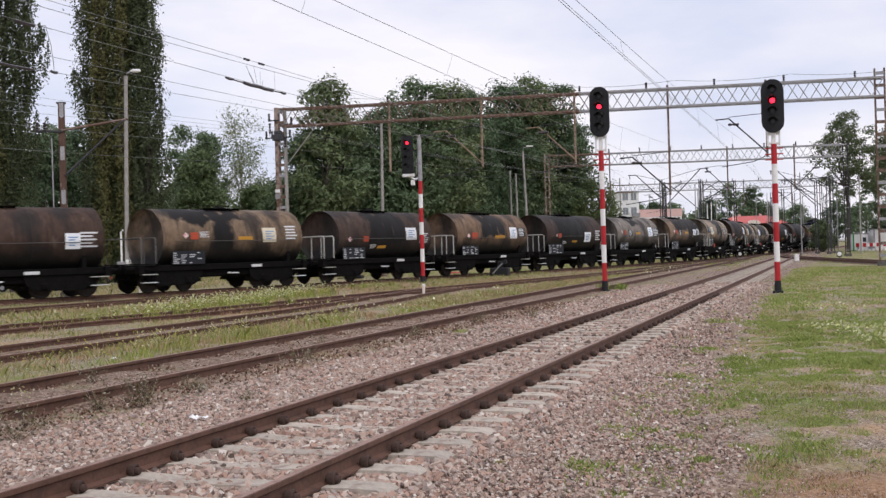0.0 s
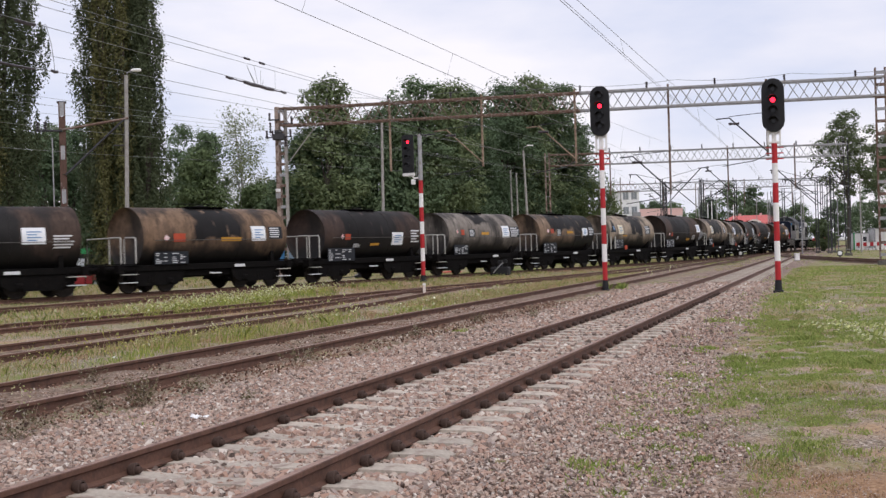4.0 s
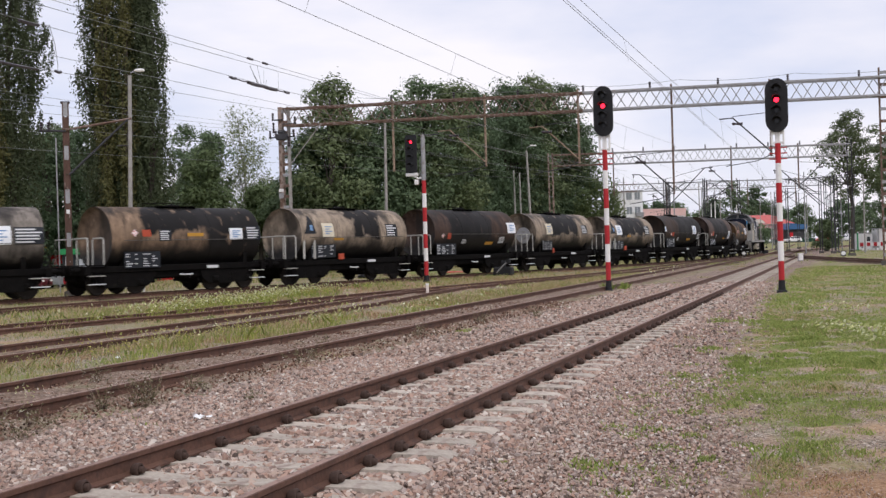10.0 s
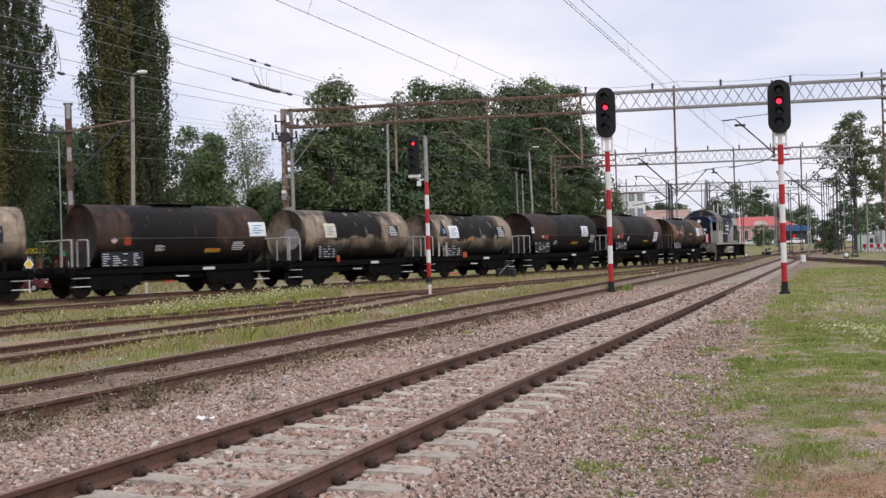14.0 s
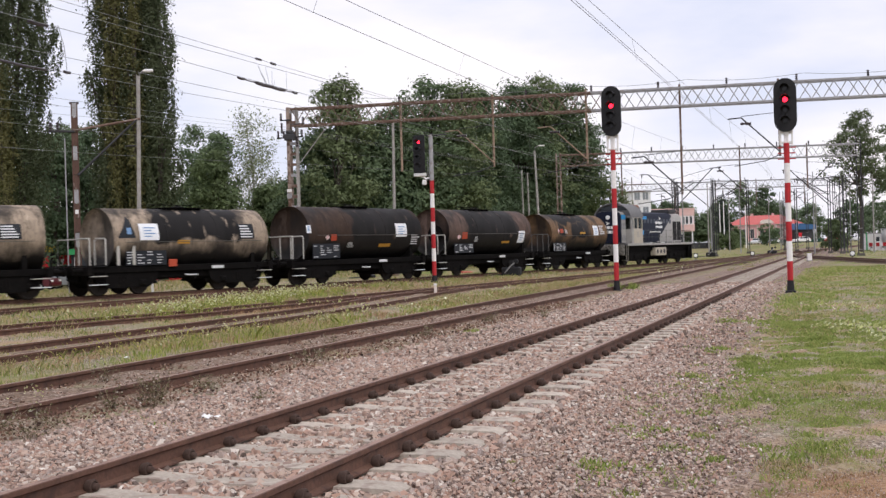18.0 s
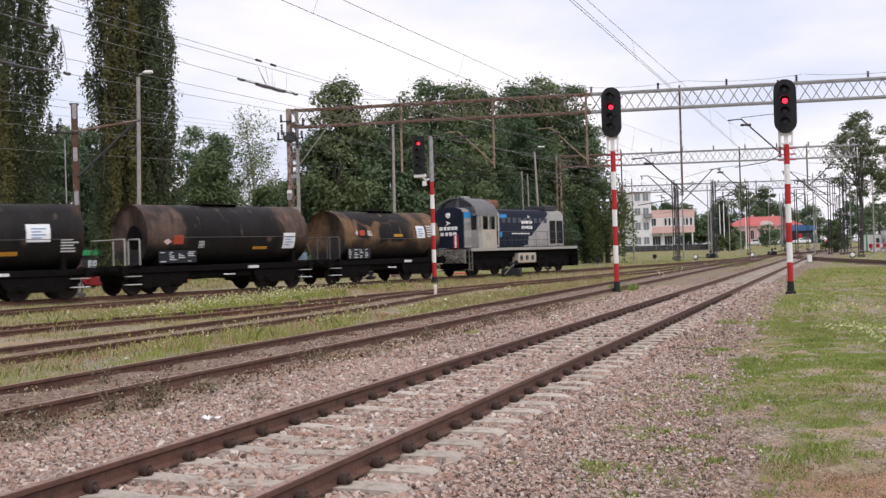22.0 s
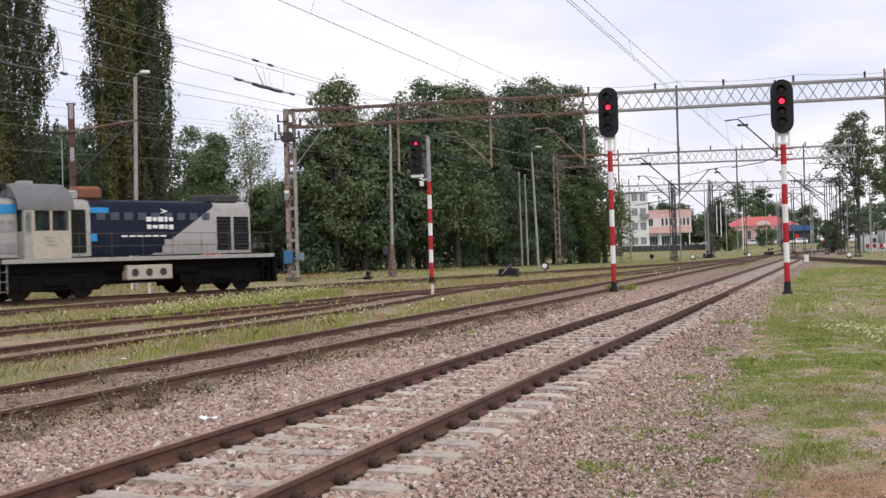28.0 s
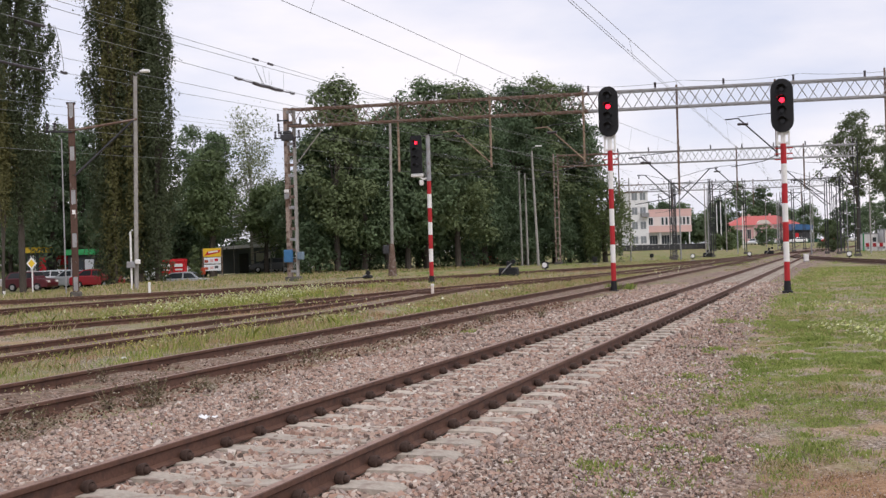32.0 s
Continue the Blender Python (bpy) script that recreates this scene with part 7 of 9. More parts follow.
# ---- trees ----
def leaf_quads(rng, c, nrm, size, up=0.0):
    """Leaves at given places, each facing its given way with some scatter; up turns their long axis upright."""
    n = len(c)
    nrm = nrm / np.maximum(np.linalg.norm(nrm, axis=1), 1e-6)[:, None]
    t = rng.normal(0, 1, (n, 3)) + np.array([0, 0, up])
    t -= nrm * (t * nrm).sum(1)[:, None]
    t /= np.linalg.norm(t, axis=1)[:, None]
    b = np.cross(nrm, t)
    L = (size * rng.uniform(0.6, 1.35, n))[:, None]
    v = np.stack([c - t * L, c + b * L * 0.55 + nrm * L * 0.1, c + t * L, c - b * L * 0.55 + nrm * L * 0.1], 1)
    return v.reshape(-1, 3), np.arange(4 * n).reshape(n, 4)


def leaf_cloud(rng, clumps, per, spread, size):
    """Loose leaves scattered round clump centres."""
    c = np.repeat(np.asarray(clumps, float), per, 0)
    n = len(c)
    c = c + rng.normal(0, 1, (n, 3)) * np.asarray(spread)
    return leaf_quads(rng, c, rng.normal(0, 1, (n, 3)) + np.array([0, -0.2, 0.7]), size)


def puff_cloud(rng, puffs, per, size, stray=0.16):
    """Leaves on the upper and outer sides of rounded boughs, with a few stray twigs between them."""
    k = np.repeat(np.arange(len(puffs)), per)
    n = len(k)
    d = rng.normal(0, 1, (n, 3)) + np.array([0, 0, 0.45])
    d /= np.linalg.norm(d, axis=1)[:, None]
    c, r = puffs[k, :3], puffs[k, 3]
    rad = rng.uniform(0.72, 1.12, n)
    loose = rng.random(n) < stray
    rad = np.where(loose, rng.uniform(1.0, 1.55, n), rad)
    ragged = 1 + 0.28 * np.sin(d[:, 0] * 4.1 + k) * np.sin(d[:, 1] * 3.7 + 2 * k) + 0.18 * np.sin(d[:, 2] * 7.3 + 3 * k)
    c = c + d * (r * rad * ragged)[:, None] * np.array([1.0, 1.0, 0.74])
    return leaf_quads(rng, c, d * 0.9 + np.array([0, 0, 0.35]) + rng.normal(0, 0.3, (n, 3)), size)


def plume_cloud(rng, plumes, per, size):
    """Leaves on slender plumes that sweep upwards from the trunk."""
    k = np.repeat(np.arange(len(plumes)), per)
    n = len(k)
    base, tip, w = plumes[k, :3], plumes[k, 3:6], plumes[k, 6]
    t = rng.random(n) ** 0.85
    a = rng.uniform(0, 2 * np.pi, n)
    lump = 1 + 0.35 * np.sin(t * 17 + k * 1.7) + 0.2 * np.sin(t * 41 + a * 2 + k)
    r = w * np.clip(np.sin(np.pi * np.clip(t, 0.02, 1) ** 0.75), 0.06, 1) ** 0.7 * np.sqrt(rng.uniform(0.1, 1.15, n)) * lump
    d = np.stack([np.cos(a), np.sin(a), np.zeros(n)], 1)
    bow = np.sin(t * np.pi)[:, None] * (tip - base) * np.array([0.22, 0.22, 0.0])
    c = base + (tip - base) * t[:, None] + bow + d * r[:, None] + np.array([0, 0, 1]) * rng.normal(0, 0.16, n)[:, None]
    return leaf_quads(rng, c, d + np.array([0, 0, 0.55]) + rng.normal(0, 0.45, (n, 3)), size, 0.8)


def blob_points(rng, blobs, n, shell=0.0):
    """Places inside rounded masses, or near their surface."""
    vol = np.array([b[3] * b[4] * b[5] for b in blobs]) ** (2 / 3 if shell else 1)
    pick = rng.choice(len(blobs), n, p=vol / vol.sum())
    d = rng.normal(0, 1, (n, 3))
    d[:, 2] += 0.6 if shell else 0.0
    d /= np.linalg.norm(d, axis=1)[:, None]
    rad = shell + (1 - shell) * rng.random(n) ** (0.6 if shell else 0.38)
    b = np.array(blobs)[pick]
    return b[:, :3] + d * rad[:, None] * b[:, 3:] * rng.uniform(0.85, 1.12, (n, 1))


def tree_body(x, y, pts, label, trunk_h, r, bark, seed, limbs, name, category, group, drop=0.4):
    """Trunk with limbs that reach out to places in the crown."""
    tr = thing(name, Matrix.Translation((x, y, ground_z(x, y))), label, category, group)
    rng, q = np.random.default_rng(seed), random.Random(seed)
    path = [(0, 0, -0.2)] + [(q.uniform(-0.12, 0.12) * k, q.uniform(-0.1, 0.1) * k, trunk_h * k / 5) for k in range(1, 6)]
    part("trunk", Geo().tube(path, r, 10, True, r * 0.3), bark, tr, "rough barked trunk")
    g = Geo()
    for i in range(limbs):
        e = pts[rng.integers(len(pts))]
        k = min(trunk_h * q.uniform(0.3, 0.9), max(0.5, e[2] - drop))
        mid = (e[0] * 0.45, e[1] * 0.45, k + (e[2] - k) * 0.6)
        g.tube([(0, 0, k), mid, tuple(e[:3])], r * 0.35, 6, True, r * 0.06)
    tagged(part("branchwork", g, bark, tr), kind="stuff")
    return tr


def tree(x, y, blobs, clumps, per, spread, size, leaf, label, trunk_h, r, bark=BARK, seed=0, limbs=9, name="tree", category="tree", group="trees round the yard"):
    """A tree of loose leaf clumps."""
    rng = np.random.default_rng(seed)
    pts = blob_points(rng, blobs, clumps)
    tr = tree_body(x, y, pts, label, trunk_h, r, bark, seed, limbs, name, category, group)
    v, f = leaf_cloud(rng, pts, per, spread, size)
    part("crown", raw_mesh("crown", v, f, leaf), leaf, tr, "leafy crown")
    return tr


def bough_tree(x, y, blobs, puffs, per, reach, size, leaf, label, trunk_h, r, bark=BARK, seed=0, limbs=10, name="tree", category="tree", group="trees round the yard"):
    """A broad-leaved tree: rounded boughs of leaves over the outside of its crown."""
    rng = np.random.default_rng(seed)
    c = blob_points(rng, blobs, puffs, 0.78)
    c[:, 2] = np.maximum(c[:, 2], 0.3)
    rad = rng.uniform(reach[0], reach[1], len(c))
    pf = np.concatenate([c, rad[:, None]], 1)
    tr = tree_body(x, y, pf, label, trunk_h, r, bark, seed, limbs, name, category, group)
    v, f = puff_cloud(rng, pf, per, size)
    part("crown", raw_mesh("crown", v, f, leaf), leaf, tr, "leafy crown")
    return tr


def stalk_plants():
    """Airy wild plants by the rails: thin stems with small leaves and pale seed heads."""
    for k, (s, o, n, h) in enumerate(STALKS):
        x, y = along(s, o)
        rng = np.random.default_rng(400 + k)
        pl = thing("wild_plant", Matrix.Translation((x, y, ground_z(x, y) - 0.02)), "thin wild plant with small dull leaves beside the rail", "weed", "wild plants by the rails")
        g, pts = Geo(), []
        for i in range(n):
            b, e = rng.normal(0, 0.05, 2), rng.normal(0, 0.14, 2)
            zz = h * rng.uniform(0.5, 1.0)
            mid = ((b[0] + e[0]) * 0.45, (b[1] + e[1]) * 0.45, zz * 0.55)
            g.tube([(b[0], b[1], 0), mid, (e[0], e[1], zz)], 0.0035, 4, False, 0.0015)
            for f in rng.uniform(0.15, 1.0, 7):
                pts.append((b[0] + (e[0] - b[0]) * f, b[1] + (e[1] - b[1]) * f, zz * f))
        tagged(part("stalk", g, DRY, pl), kind="stuff")
        v, f = leaf_cloud(rng, pts, 2, (0.018, 0.018, 0.02), 0.014)
        tagged(part("leaves", raw_mesh("leaves", v, f, STALKLEAF), None, pl, "small grey-green leaves and pale seed heads"), kind="stuff")


STALKLEAF = island_ramp_mat("stalk_leaves", [(0.0, (0.07, 0.06, 0.035)), (0.5, (0.16, 0.15, 0.075)), (0.85, (0.26, 0.22, 0.15)), (1.0, (0.6, 0.58, 0.5))], 0.8, 0.2)
STALKS = ((9.9, -6.75, 26, 0.42), (9.5, -6.95, 16, 0.34), (10.3, -6.9, 14, 0.28), (7.6, -7.05, 18, 0.3), (8.1, -7.1, 14, 0.3), (7.9, -6.6, 12, 0.22), (8.6, -7.0, 10, 0.24), (11.2, -6.95, 14, 0.26), (14.0, -7.0, 16, 0.3), (14.6, -7.1, 12, 0.26), (18.5, -7.0, 16, 0.3), (22, -6.9, 16, 0.32), (24.0, -6.2, 14, 0.24), (9.0, -8.1, 12, 0.24), (11.5, -8.5, 14, 0.3), (16.5, -7.8, 12, 0.28), (10.5, -5.9, 8, 0.14))
stalk_plants()
POPLAR = leaf_mat("poplar_leaves", (0.088, 0.108, 0.057), 0.25)
POPLAR_Y = leaf_mat("yellowing_poplar_leaves", (0.142, 0.138, 0.056), 0.3)
LIME = leaf_mat("dark_broad_leaves", (0.104, 0.15, 0.082), 0.16)
LIME2 = leaf_mat("broad_leaves", (0.142, 0.195, 0.105), 0.16)
OLIVE = leaf_mat("olive_broad_leaves", (0.16, 0.20, 0.098), 0.16)
FRESH = leaf_mat("fresh_green_leaves", (0.14, 0.185, 0.085), 0.3)
AIRY = leaf_mat("light_airy_leaves", (0.12, 0.15, 0.075), 0.4)
BIRCHL = leaf_mat("pale_birch_leaves", (0.22, 0.25, 0.13), 0.4)
WILLOW = leaf_mat("willow_leaves", (0.13, 0.165, 0.07), 0.35)
NEEDLES = leaf_mat("dark_needles", (0.022, 0.038, 0.022), 0.4, 0.1)


def column(rng, w, h, z0, n):
    """Plumes of a columnar crown: base on the trunk, tip, width; steep, overlapping, uneven at the outline."""
    f = (np.arange(n) + rng.random(n)) / n
    wide = w * np.clip(0.48 + 1.7 * f - 1.9 * f ** 1.8, 0.12, 1.0)
    a = 2.399 * np.arange(n) + rng.uniform(-0.6, 0.6, n)
    reach = wide * np.sqrt(rng.uniform(0.08, 1.0, n)) * rng.choice([0.75, 1.0, 1.18], n)
    z = z0 + (h - z0) * f * 0.9
    rise = rng.uniform(2.8, 6.8, n) * (1 - 0.4 * f)
    return np.stack([np.cos(a) * reach * 0.42, np.sin(a) * reach * 0.42, z, np.cos(a) * reach, np.sin(a) * reach, z + rise, rng.uniform(0.34, 0.82, n)], 1)


def poplars():
    for k, (x, y, w, h, lf, n) in enumerate(((-30.0, 80, 3.4, 27, POPLAR, 150), (-33.2, 80.5, 3.4, 26, POPLAR, 130), (-24.4, 82.5, 2.5, 27, POPLAR, 110), (-22.1, 82, 2.6, 29, POPLAR, 125), (-20.7, 81.5, 2.2, 25.5, POPLAR, 110), (-23.6, 80.9, 1.3, 26, POPLAR_Y, 34), (-22.0, 80.4, 0.9, 22, POPLAR_Y, 18), (-30.6, 78.0, 1.3, 15, POPLAR_Y, 26))):
        rng = np.random.default_rng(30 + k)
        pl = column(rng, w, h, 4.2 if x < -28 else -0.4, n)
        tr = tree_body(x, y, pl[:, 3:6], "tall columnar poplar with dark olive leaves" if lf is POPLAR else "slim columnar poplar with yellowing leaves", h * (0.9 if w > 1.4 else 0.6), 0.26 if w > 2.05 else 0.12, BARK, 30 + k, 16, "poplar", "tree", "poplars", 3.0)
        v, f = plume_cloud(rng, pl, 330, 0.095)
        part("crown", raw_mesh("crown", v, f, lf), lf, tr, "upswept leafy crown")


def crown(w, h, z0, seed, n=11, flat=0.85):
    """Rounded masses of a domed crown: lobes round a core, widest below the middle, one at the top."""
    q = random.Random(seed)
    out = [(0, 0, z0 + (h - z0) * f, w * c, w * c, w * c * 1.2) for f, c in ((0.22, 0.55), (0.5, 0.55), (0.72, 0.4))]
    for k in range(n + 6):
        f = (k + 0.5) / (n + 6)
        wide = w * (0.5 + 0.58 * math.sin(math.pi * min(1.0, 0.2 + f * 0.8)))
        rr = w * q.uniform(0.26, 0.44) * (1 - 0.2 * f)
        a, reach = 2.4 * k + q.uniform(-0.5, 0.5), max(0.0, wide - rr) * q.uniform(0.7, 1.05)
        out.append((reach * math.cos(a), reach * math.sin(a), z0 + rr * 0.6 + (h - z0 - rr * 1.5) * f + q.uniform(-0.4, 0.4), rr, rr, rr * flat))
    out.append((q.uniform(-0.4, 0.4), 0, h - 0.3 * w * flat, 0.3 * w, 0.3 * w, 0.3 * w * flat))
    return out


def woods():
    rows = ((-9.2, 98, 3.7, 16.6, 1.0, OLIVE), (-11.2, 100, 3.0, 12.5, 0.8, LIME), (-7.0, 100, 3.0, 13.5, 0.8, LIME2), (-5.0, 101, 3.0, 14.0, 0.8, LIME), (-1.4, 104, 4.4, 17.6, 1.0, LIME2), (1.4, 105, 4.0, 17.4, 1.0, OLIVE), (4.2, 111, 3.6, 16.8, 1.0, LIME), (7.2, 118, 4.4, 18.8, 1.0, LIME), (10.7, 121, 5.0, 20.0, 1.2, OLIVE), (13.7, 122, 4.2, 19.2, 1.0, LIME), (15.6, 124, 2.6, 14.4, 0.8, LIME), (-7.5, 108, 4, 14, 0.5, LIME), (-2.5, 112, 4.5, 15, 0.5, LIME), (4, 125, 5, 16, 0.5, LIME), (10, 130, 5, 16, 0.5, LIME), (-15.5, 116, 4, 10, 0.3, LIME), (-3.2, 102.5, 3.2, 15.4, 0.8, LIME2), (2.8, 110, 4.2, 17.1, 0.8, LIME), (-9.0, 103, 3.4, 14.5, 0.6, LIME), (8.8, 120, 4.4, 18.6, 0.8, LIME2), (12.2, 123, 4.2, 19.2, 0.8, LIME2))
    for k, (x, y, w, h, z0, lf) in enumerate(rows):
        near = k < 11 or k in (16, 17, 19, 20)
        bough_tree(x, y, crown(w, h - 0.2, 1.0 + z0 * 1.2, 60 + k, 13), int(70 + w * w * 8) if near else int(50 + w * w * 5), 85 if near else 40, (0.55, 1.3), 0.16 if near else 0.22, lf, "tall dark green broad-leaved tree at the wood's edge", h * 0.8, 0.3, seed=60 + k, limbs=12)
    for k, (x, y, w, h, lf, lab) in enumerate(((-20.6, 100, 2.4, 11.0, FRESH, "fresh green broad-leaved tree behind the kiosk"), (-22.4, 110, 3.4, 14.0, LIME2, "grey-green tree behind the poplars"), (-17.0, 108, 2.4, 8.0, FRESH, "bushy green tree behind the mast"), (-14.2, 104, 2.1, 6.6, LIME2, "low green tree beside the mast"), (-29.0, 108, 5.0, 14.4, LIME, "dark tree behind the car park"), (-27.2, 98, 3.2, 12.6, LIME, "dark green tree between the poplars"), (-35.0, 101, 4.5, 13.4, LIME, "dark tree behind the kiosks"), (-43.5, 113, 5.0, 15.9, LIME2, "tall grey-green tree behind the car park"), (-33.0, 114, 4.6, 15.9, LIME, "tall dark tree behind the car park"), (-25.6, 114, 3.2, 15.2, LIME2, "pale grey-green tree behind the poplars"), (-48.5, 116, 5.0, 14.4, LIME, "tall dark tree behind the car park"), (-38.0, 112, 5.5, 15.4, LIME2, "dark tree behind the car park"), (-33.6, 105, 4.0, 14.6, LIME, "dark tree between the poplars and the kiosks"), (-24.5, 104, 2.4, 7.0, LIME, "dark bushy tree by the shed"), (51.8, 140, 4.6, 17.4, AIRY, "airy green tree by the far tracks"), (58.5, 141, 3.7, 16.6, AIRY, "tall dark green tree by the far tracks"), (62, 150, 5, 14, LIME2, "green tree by the far containers"))):
        airy = lf is AIRY
        bough_tree(x, y, crown(w, h, 7.0 if airy else 3.4 if -23 < x < -13 else 0.4, 90 + k), int((80 + w * w * 9) * (0.62 if airy else 1)), 64, (0.45, 0.85) if airy else (0.45, 0.95), 0.15, lf, lab, h * 0.85, 0.26, seed=90 + k, limbs=22 if airy else 10)
    for k in range(26):
        f = k / 25
        x, y = -11.5 + 28 * f + (k % 3) * 0.4, 97.4 + 23.5 * f + (k % 4) * 1.0
        bough_tree(x, y, crown(2.2, 4.4 + (k % 3), 0.1, 200 + k, 7), 50, 56, (0.45, 0.8), 0.14, LIME, "dark undergrowth bush below the trees", 3.0, 0.1, seed=200 + k, limbs=4, name="bush", category="bush", group="undergrowth bushes")
    for k in range(12):
        x, y = -44 + k * 3.0, 117 + (k % 3) * 3 + (5 if k > 4 else 0)
        bough_tree(x, y, crown(2.8, 6.0 + (k % 3) * 1.5, 0.1, 240 + k, 7), 60, 40, (0.5, 1.0), 0.24, LIME, "dark bush behind the car park", 4.0, 0.1, seed=240 + k, limbs=4, name="bush", category="bush", group="undergrowth bushes")
    # sparse pale birch
    tree(-19.0, 112, crown(4.3, 16.6, 2.5, 7, 12), 760, 13, (0.34, 0.34, 0.4), 0.11, BIRCHL, "sparse pale birch with thin light foliage", 15.5, 0.16, BIRCH_BARK, 7, 70, "birch")
    # willow with hanging twigs
    wl = [(math.cos(a) * r, math.sin(a) * r, z, 1.2, 1.2, 1.6) for a, r, z in ((0.2, 1.8, 5.0), (1.3, 2.0, 4.2), (2.5, 2.0, 4.6), (3.6, 1.7, 5.2), (4.7, 2.1, 4.0), (5.6, 1.5, 6.2), (0, 0, 7.6), (2.2, 2.4, 2.6), (4.0, 2.4, 2.4), (5.5, 2.2, 2.6))]
    tree(17.2, 119, wl, 300, 34, (0.16, 0.16, 0.85), 0.13, WILLOW, "drooping willow with hanging green twigs", 7.5, 0.3, seed=8, name="willow")
    # conifers by the houses
    for k, (x, y, h, w) in enumerate(((51.0, 262, 12.5, 2.4), (50.5, 205, 10.5, 2.2), (52.4, 212, 11.5, 2.2), (60.0, 240, 9, 2.2))):
        cone = [(0, 0, h * f, w * (1.05 - f), w * (1.05 - f), 0.5) for f in np.linspace(0.08, 0.97, 11)]
        tree(x, y, cone, 170, 18, (0.3, 0.3, 0.15), 0.2, NEEDLES, "dark narrow spruce beside the houses", h, 0.16, seed=120 + k, limbs=4, name="spruce", group="spruces")
    # shrubs and far trees
    for k, (x, y, w, h, lf) in enumerate(((47.5, 196, 1.5, 2.6, FRESH), (50.0, 196, 1.6, 3.0, FRESH), (56, 215, 2.4, 3.6, FRESH), (52, 150, 2.2, 4.2, FRESH), (68, 236, 3, 4.5, LIME2), (85, 292, 2.0, 4.5, FRESH), (98, 280, 2.2, 3.2, LIME2))):
        bough_tree(x, y, crown(w, h, 0.1, 140 + k, 7), 60, 40, (0.3, 0.6), 0.2, lf, "rounded green shrub in rough grass", h * 0.6, 0.12, seed=140 + k, limbs=5, name="shrub", category="shrub", group="shrubs")
    for k, (x, y, w, h, lf) in enumerate(((100, 378, 7, 20, LIME2), (109, 384, 6.5, 19.5, LIME), (92, 376, 5, 15, LIME2), (118, 400, 8, 14, LIME2), (128, 420, 9, 13, LIME), (140, 430, 9, 14, LIME2), (152, 420, 9, 15, LIME), (66, 330, 5, 13, LIME), (72, 338, 5, 10, LIME), (79, 336, 4, 9.5, LIME2), (61, 322, 4, 9, LIME2), (75, 350, 6, 13, LIME2), (170, 440, 12, 15, LIME2), (55, 300, 5, 11, LIME), (190, 430, 12, 16, LIME), (210, 450, 12, 15, LIME2))):
        bough_tree(x, y, crown(w, h, 0.5, 160 + k, 10), 170, 34, (0.8, 1.6), 0.4, lf, "distant rounded green tree beyond the station", h * 0.7, 0.4, seed=160 + k, limbs=6, group="distant trees")


poplars()
woods()


# ---- buildings ----
SALMON = mat("salmon_plaster", (0.70, 0.47, 0.44), 0.85, 0, 0.08, 0.8)
PALEPINK = mat("pale_pink_plaster", (0.78, 0.68, 0.67), 0.85, 0, 0.08, 0.8)
WHITEWALL = mat("dirty_white_plaster", (0.76, 0.76, 0.77), 0.85, 0, 0.12, 0.6, 0, (0.45, 0.44, 0.43), (0.55, 0.75))
PINKWALL = mat("pink_station_plaster", (0.62, 0.36, 0.36), 0.85, 0, 0.08, 0.6)
CREAMTRIM = mat("pale_stone_trim", (0.68, 0.60, 0.55), 0.8, 0, 0.08, 1)
REDROOF = mat("red_metal_roof", (0.50, 0.125, 0.115), 0.6, 0, 0.12, 0.5, stretch=(4, 1, 1))
GREYROOF = mat("grey_roofing", (0.25, 0.25, 0.26), 0.8, 0, 0.15, 0.6)
DARKGLASS = glass("dark_window_glass", (0.05, 0.06, 0.07), 0.15)
PALEGLASS = glass("pale_window_glass", (0.24, 0.26, 0.28), 0.15)
BLUEROOF = mat("blue_sheet_roof", (0.045, 0.12, 0.26), 0.5, 0, 0.1, 1)
DARKWALL = mat("dark_shop_front", (0.05, 0.05, 0.055), 0.7, 0, 0.2, 1)
YELLOWB = mat("yellow_board", (0.78, 0.52, 0.04), 0.6, 0, 0.08, 2)
GREENB = mat("green_board", (0.05, 0.38, 0.13), 0.6, 0, 0.08, 2)
REDB = mat("red_board", (0.55, 0.02, 0.03), 0.55, 0, 0.1, 2)
GREENFENCE = mat("dark_green_fence", (0.02, 0.06, 0.04), 0.7, 0, 0.2, 2)
SHEDWALL = mat("grey_blue_shed_wall", (0.17, 0.19, 0.22), 0.75, 0, 0.15, 1)


def window_part(parent, x0, x1, y, z0, z1, trim=CREAMTRIM, bars=1, name="window", pane=None):
    """A framed window set in a wall that faces -y."""
    wd = part(name, Geo().box(x0 - 0.1, x1 + 0.1, y - 0.06, y + 0.02, z0 - 0.12, z0, 0.01).box(x0 - 0.1, x0, y - 0.05, y + 0.02, z0, z1 + 0.1, 0.01).box(x1, x1 + 0.1, y - 0.05, y + 0.02, z0, z1 + 0.1, 0.01).box(x0, x1, y - 0.05, y + 0.02, z1, z1 + 0.1, 0.01), trim, parent)
    n = bars + 1
    for i in range(n):
        a, b = x0 + (x1 - x0) * i / n, x0 + (x1 - x0) * (i + 1) / n
        part("pane", Geo().box(a + 0.03, b - 0.03, y - 0.02, y + 0.01, z0, z1), pane or DARKGLASS, wd)
    return wd


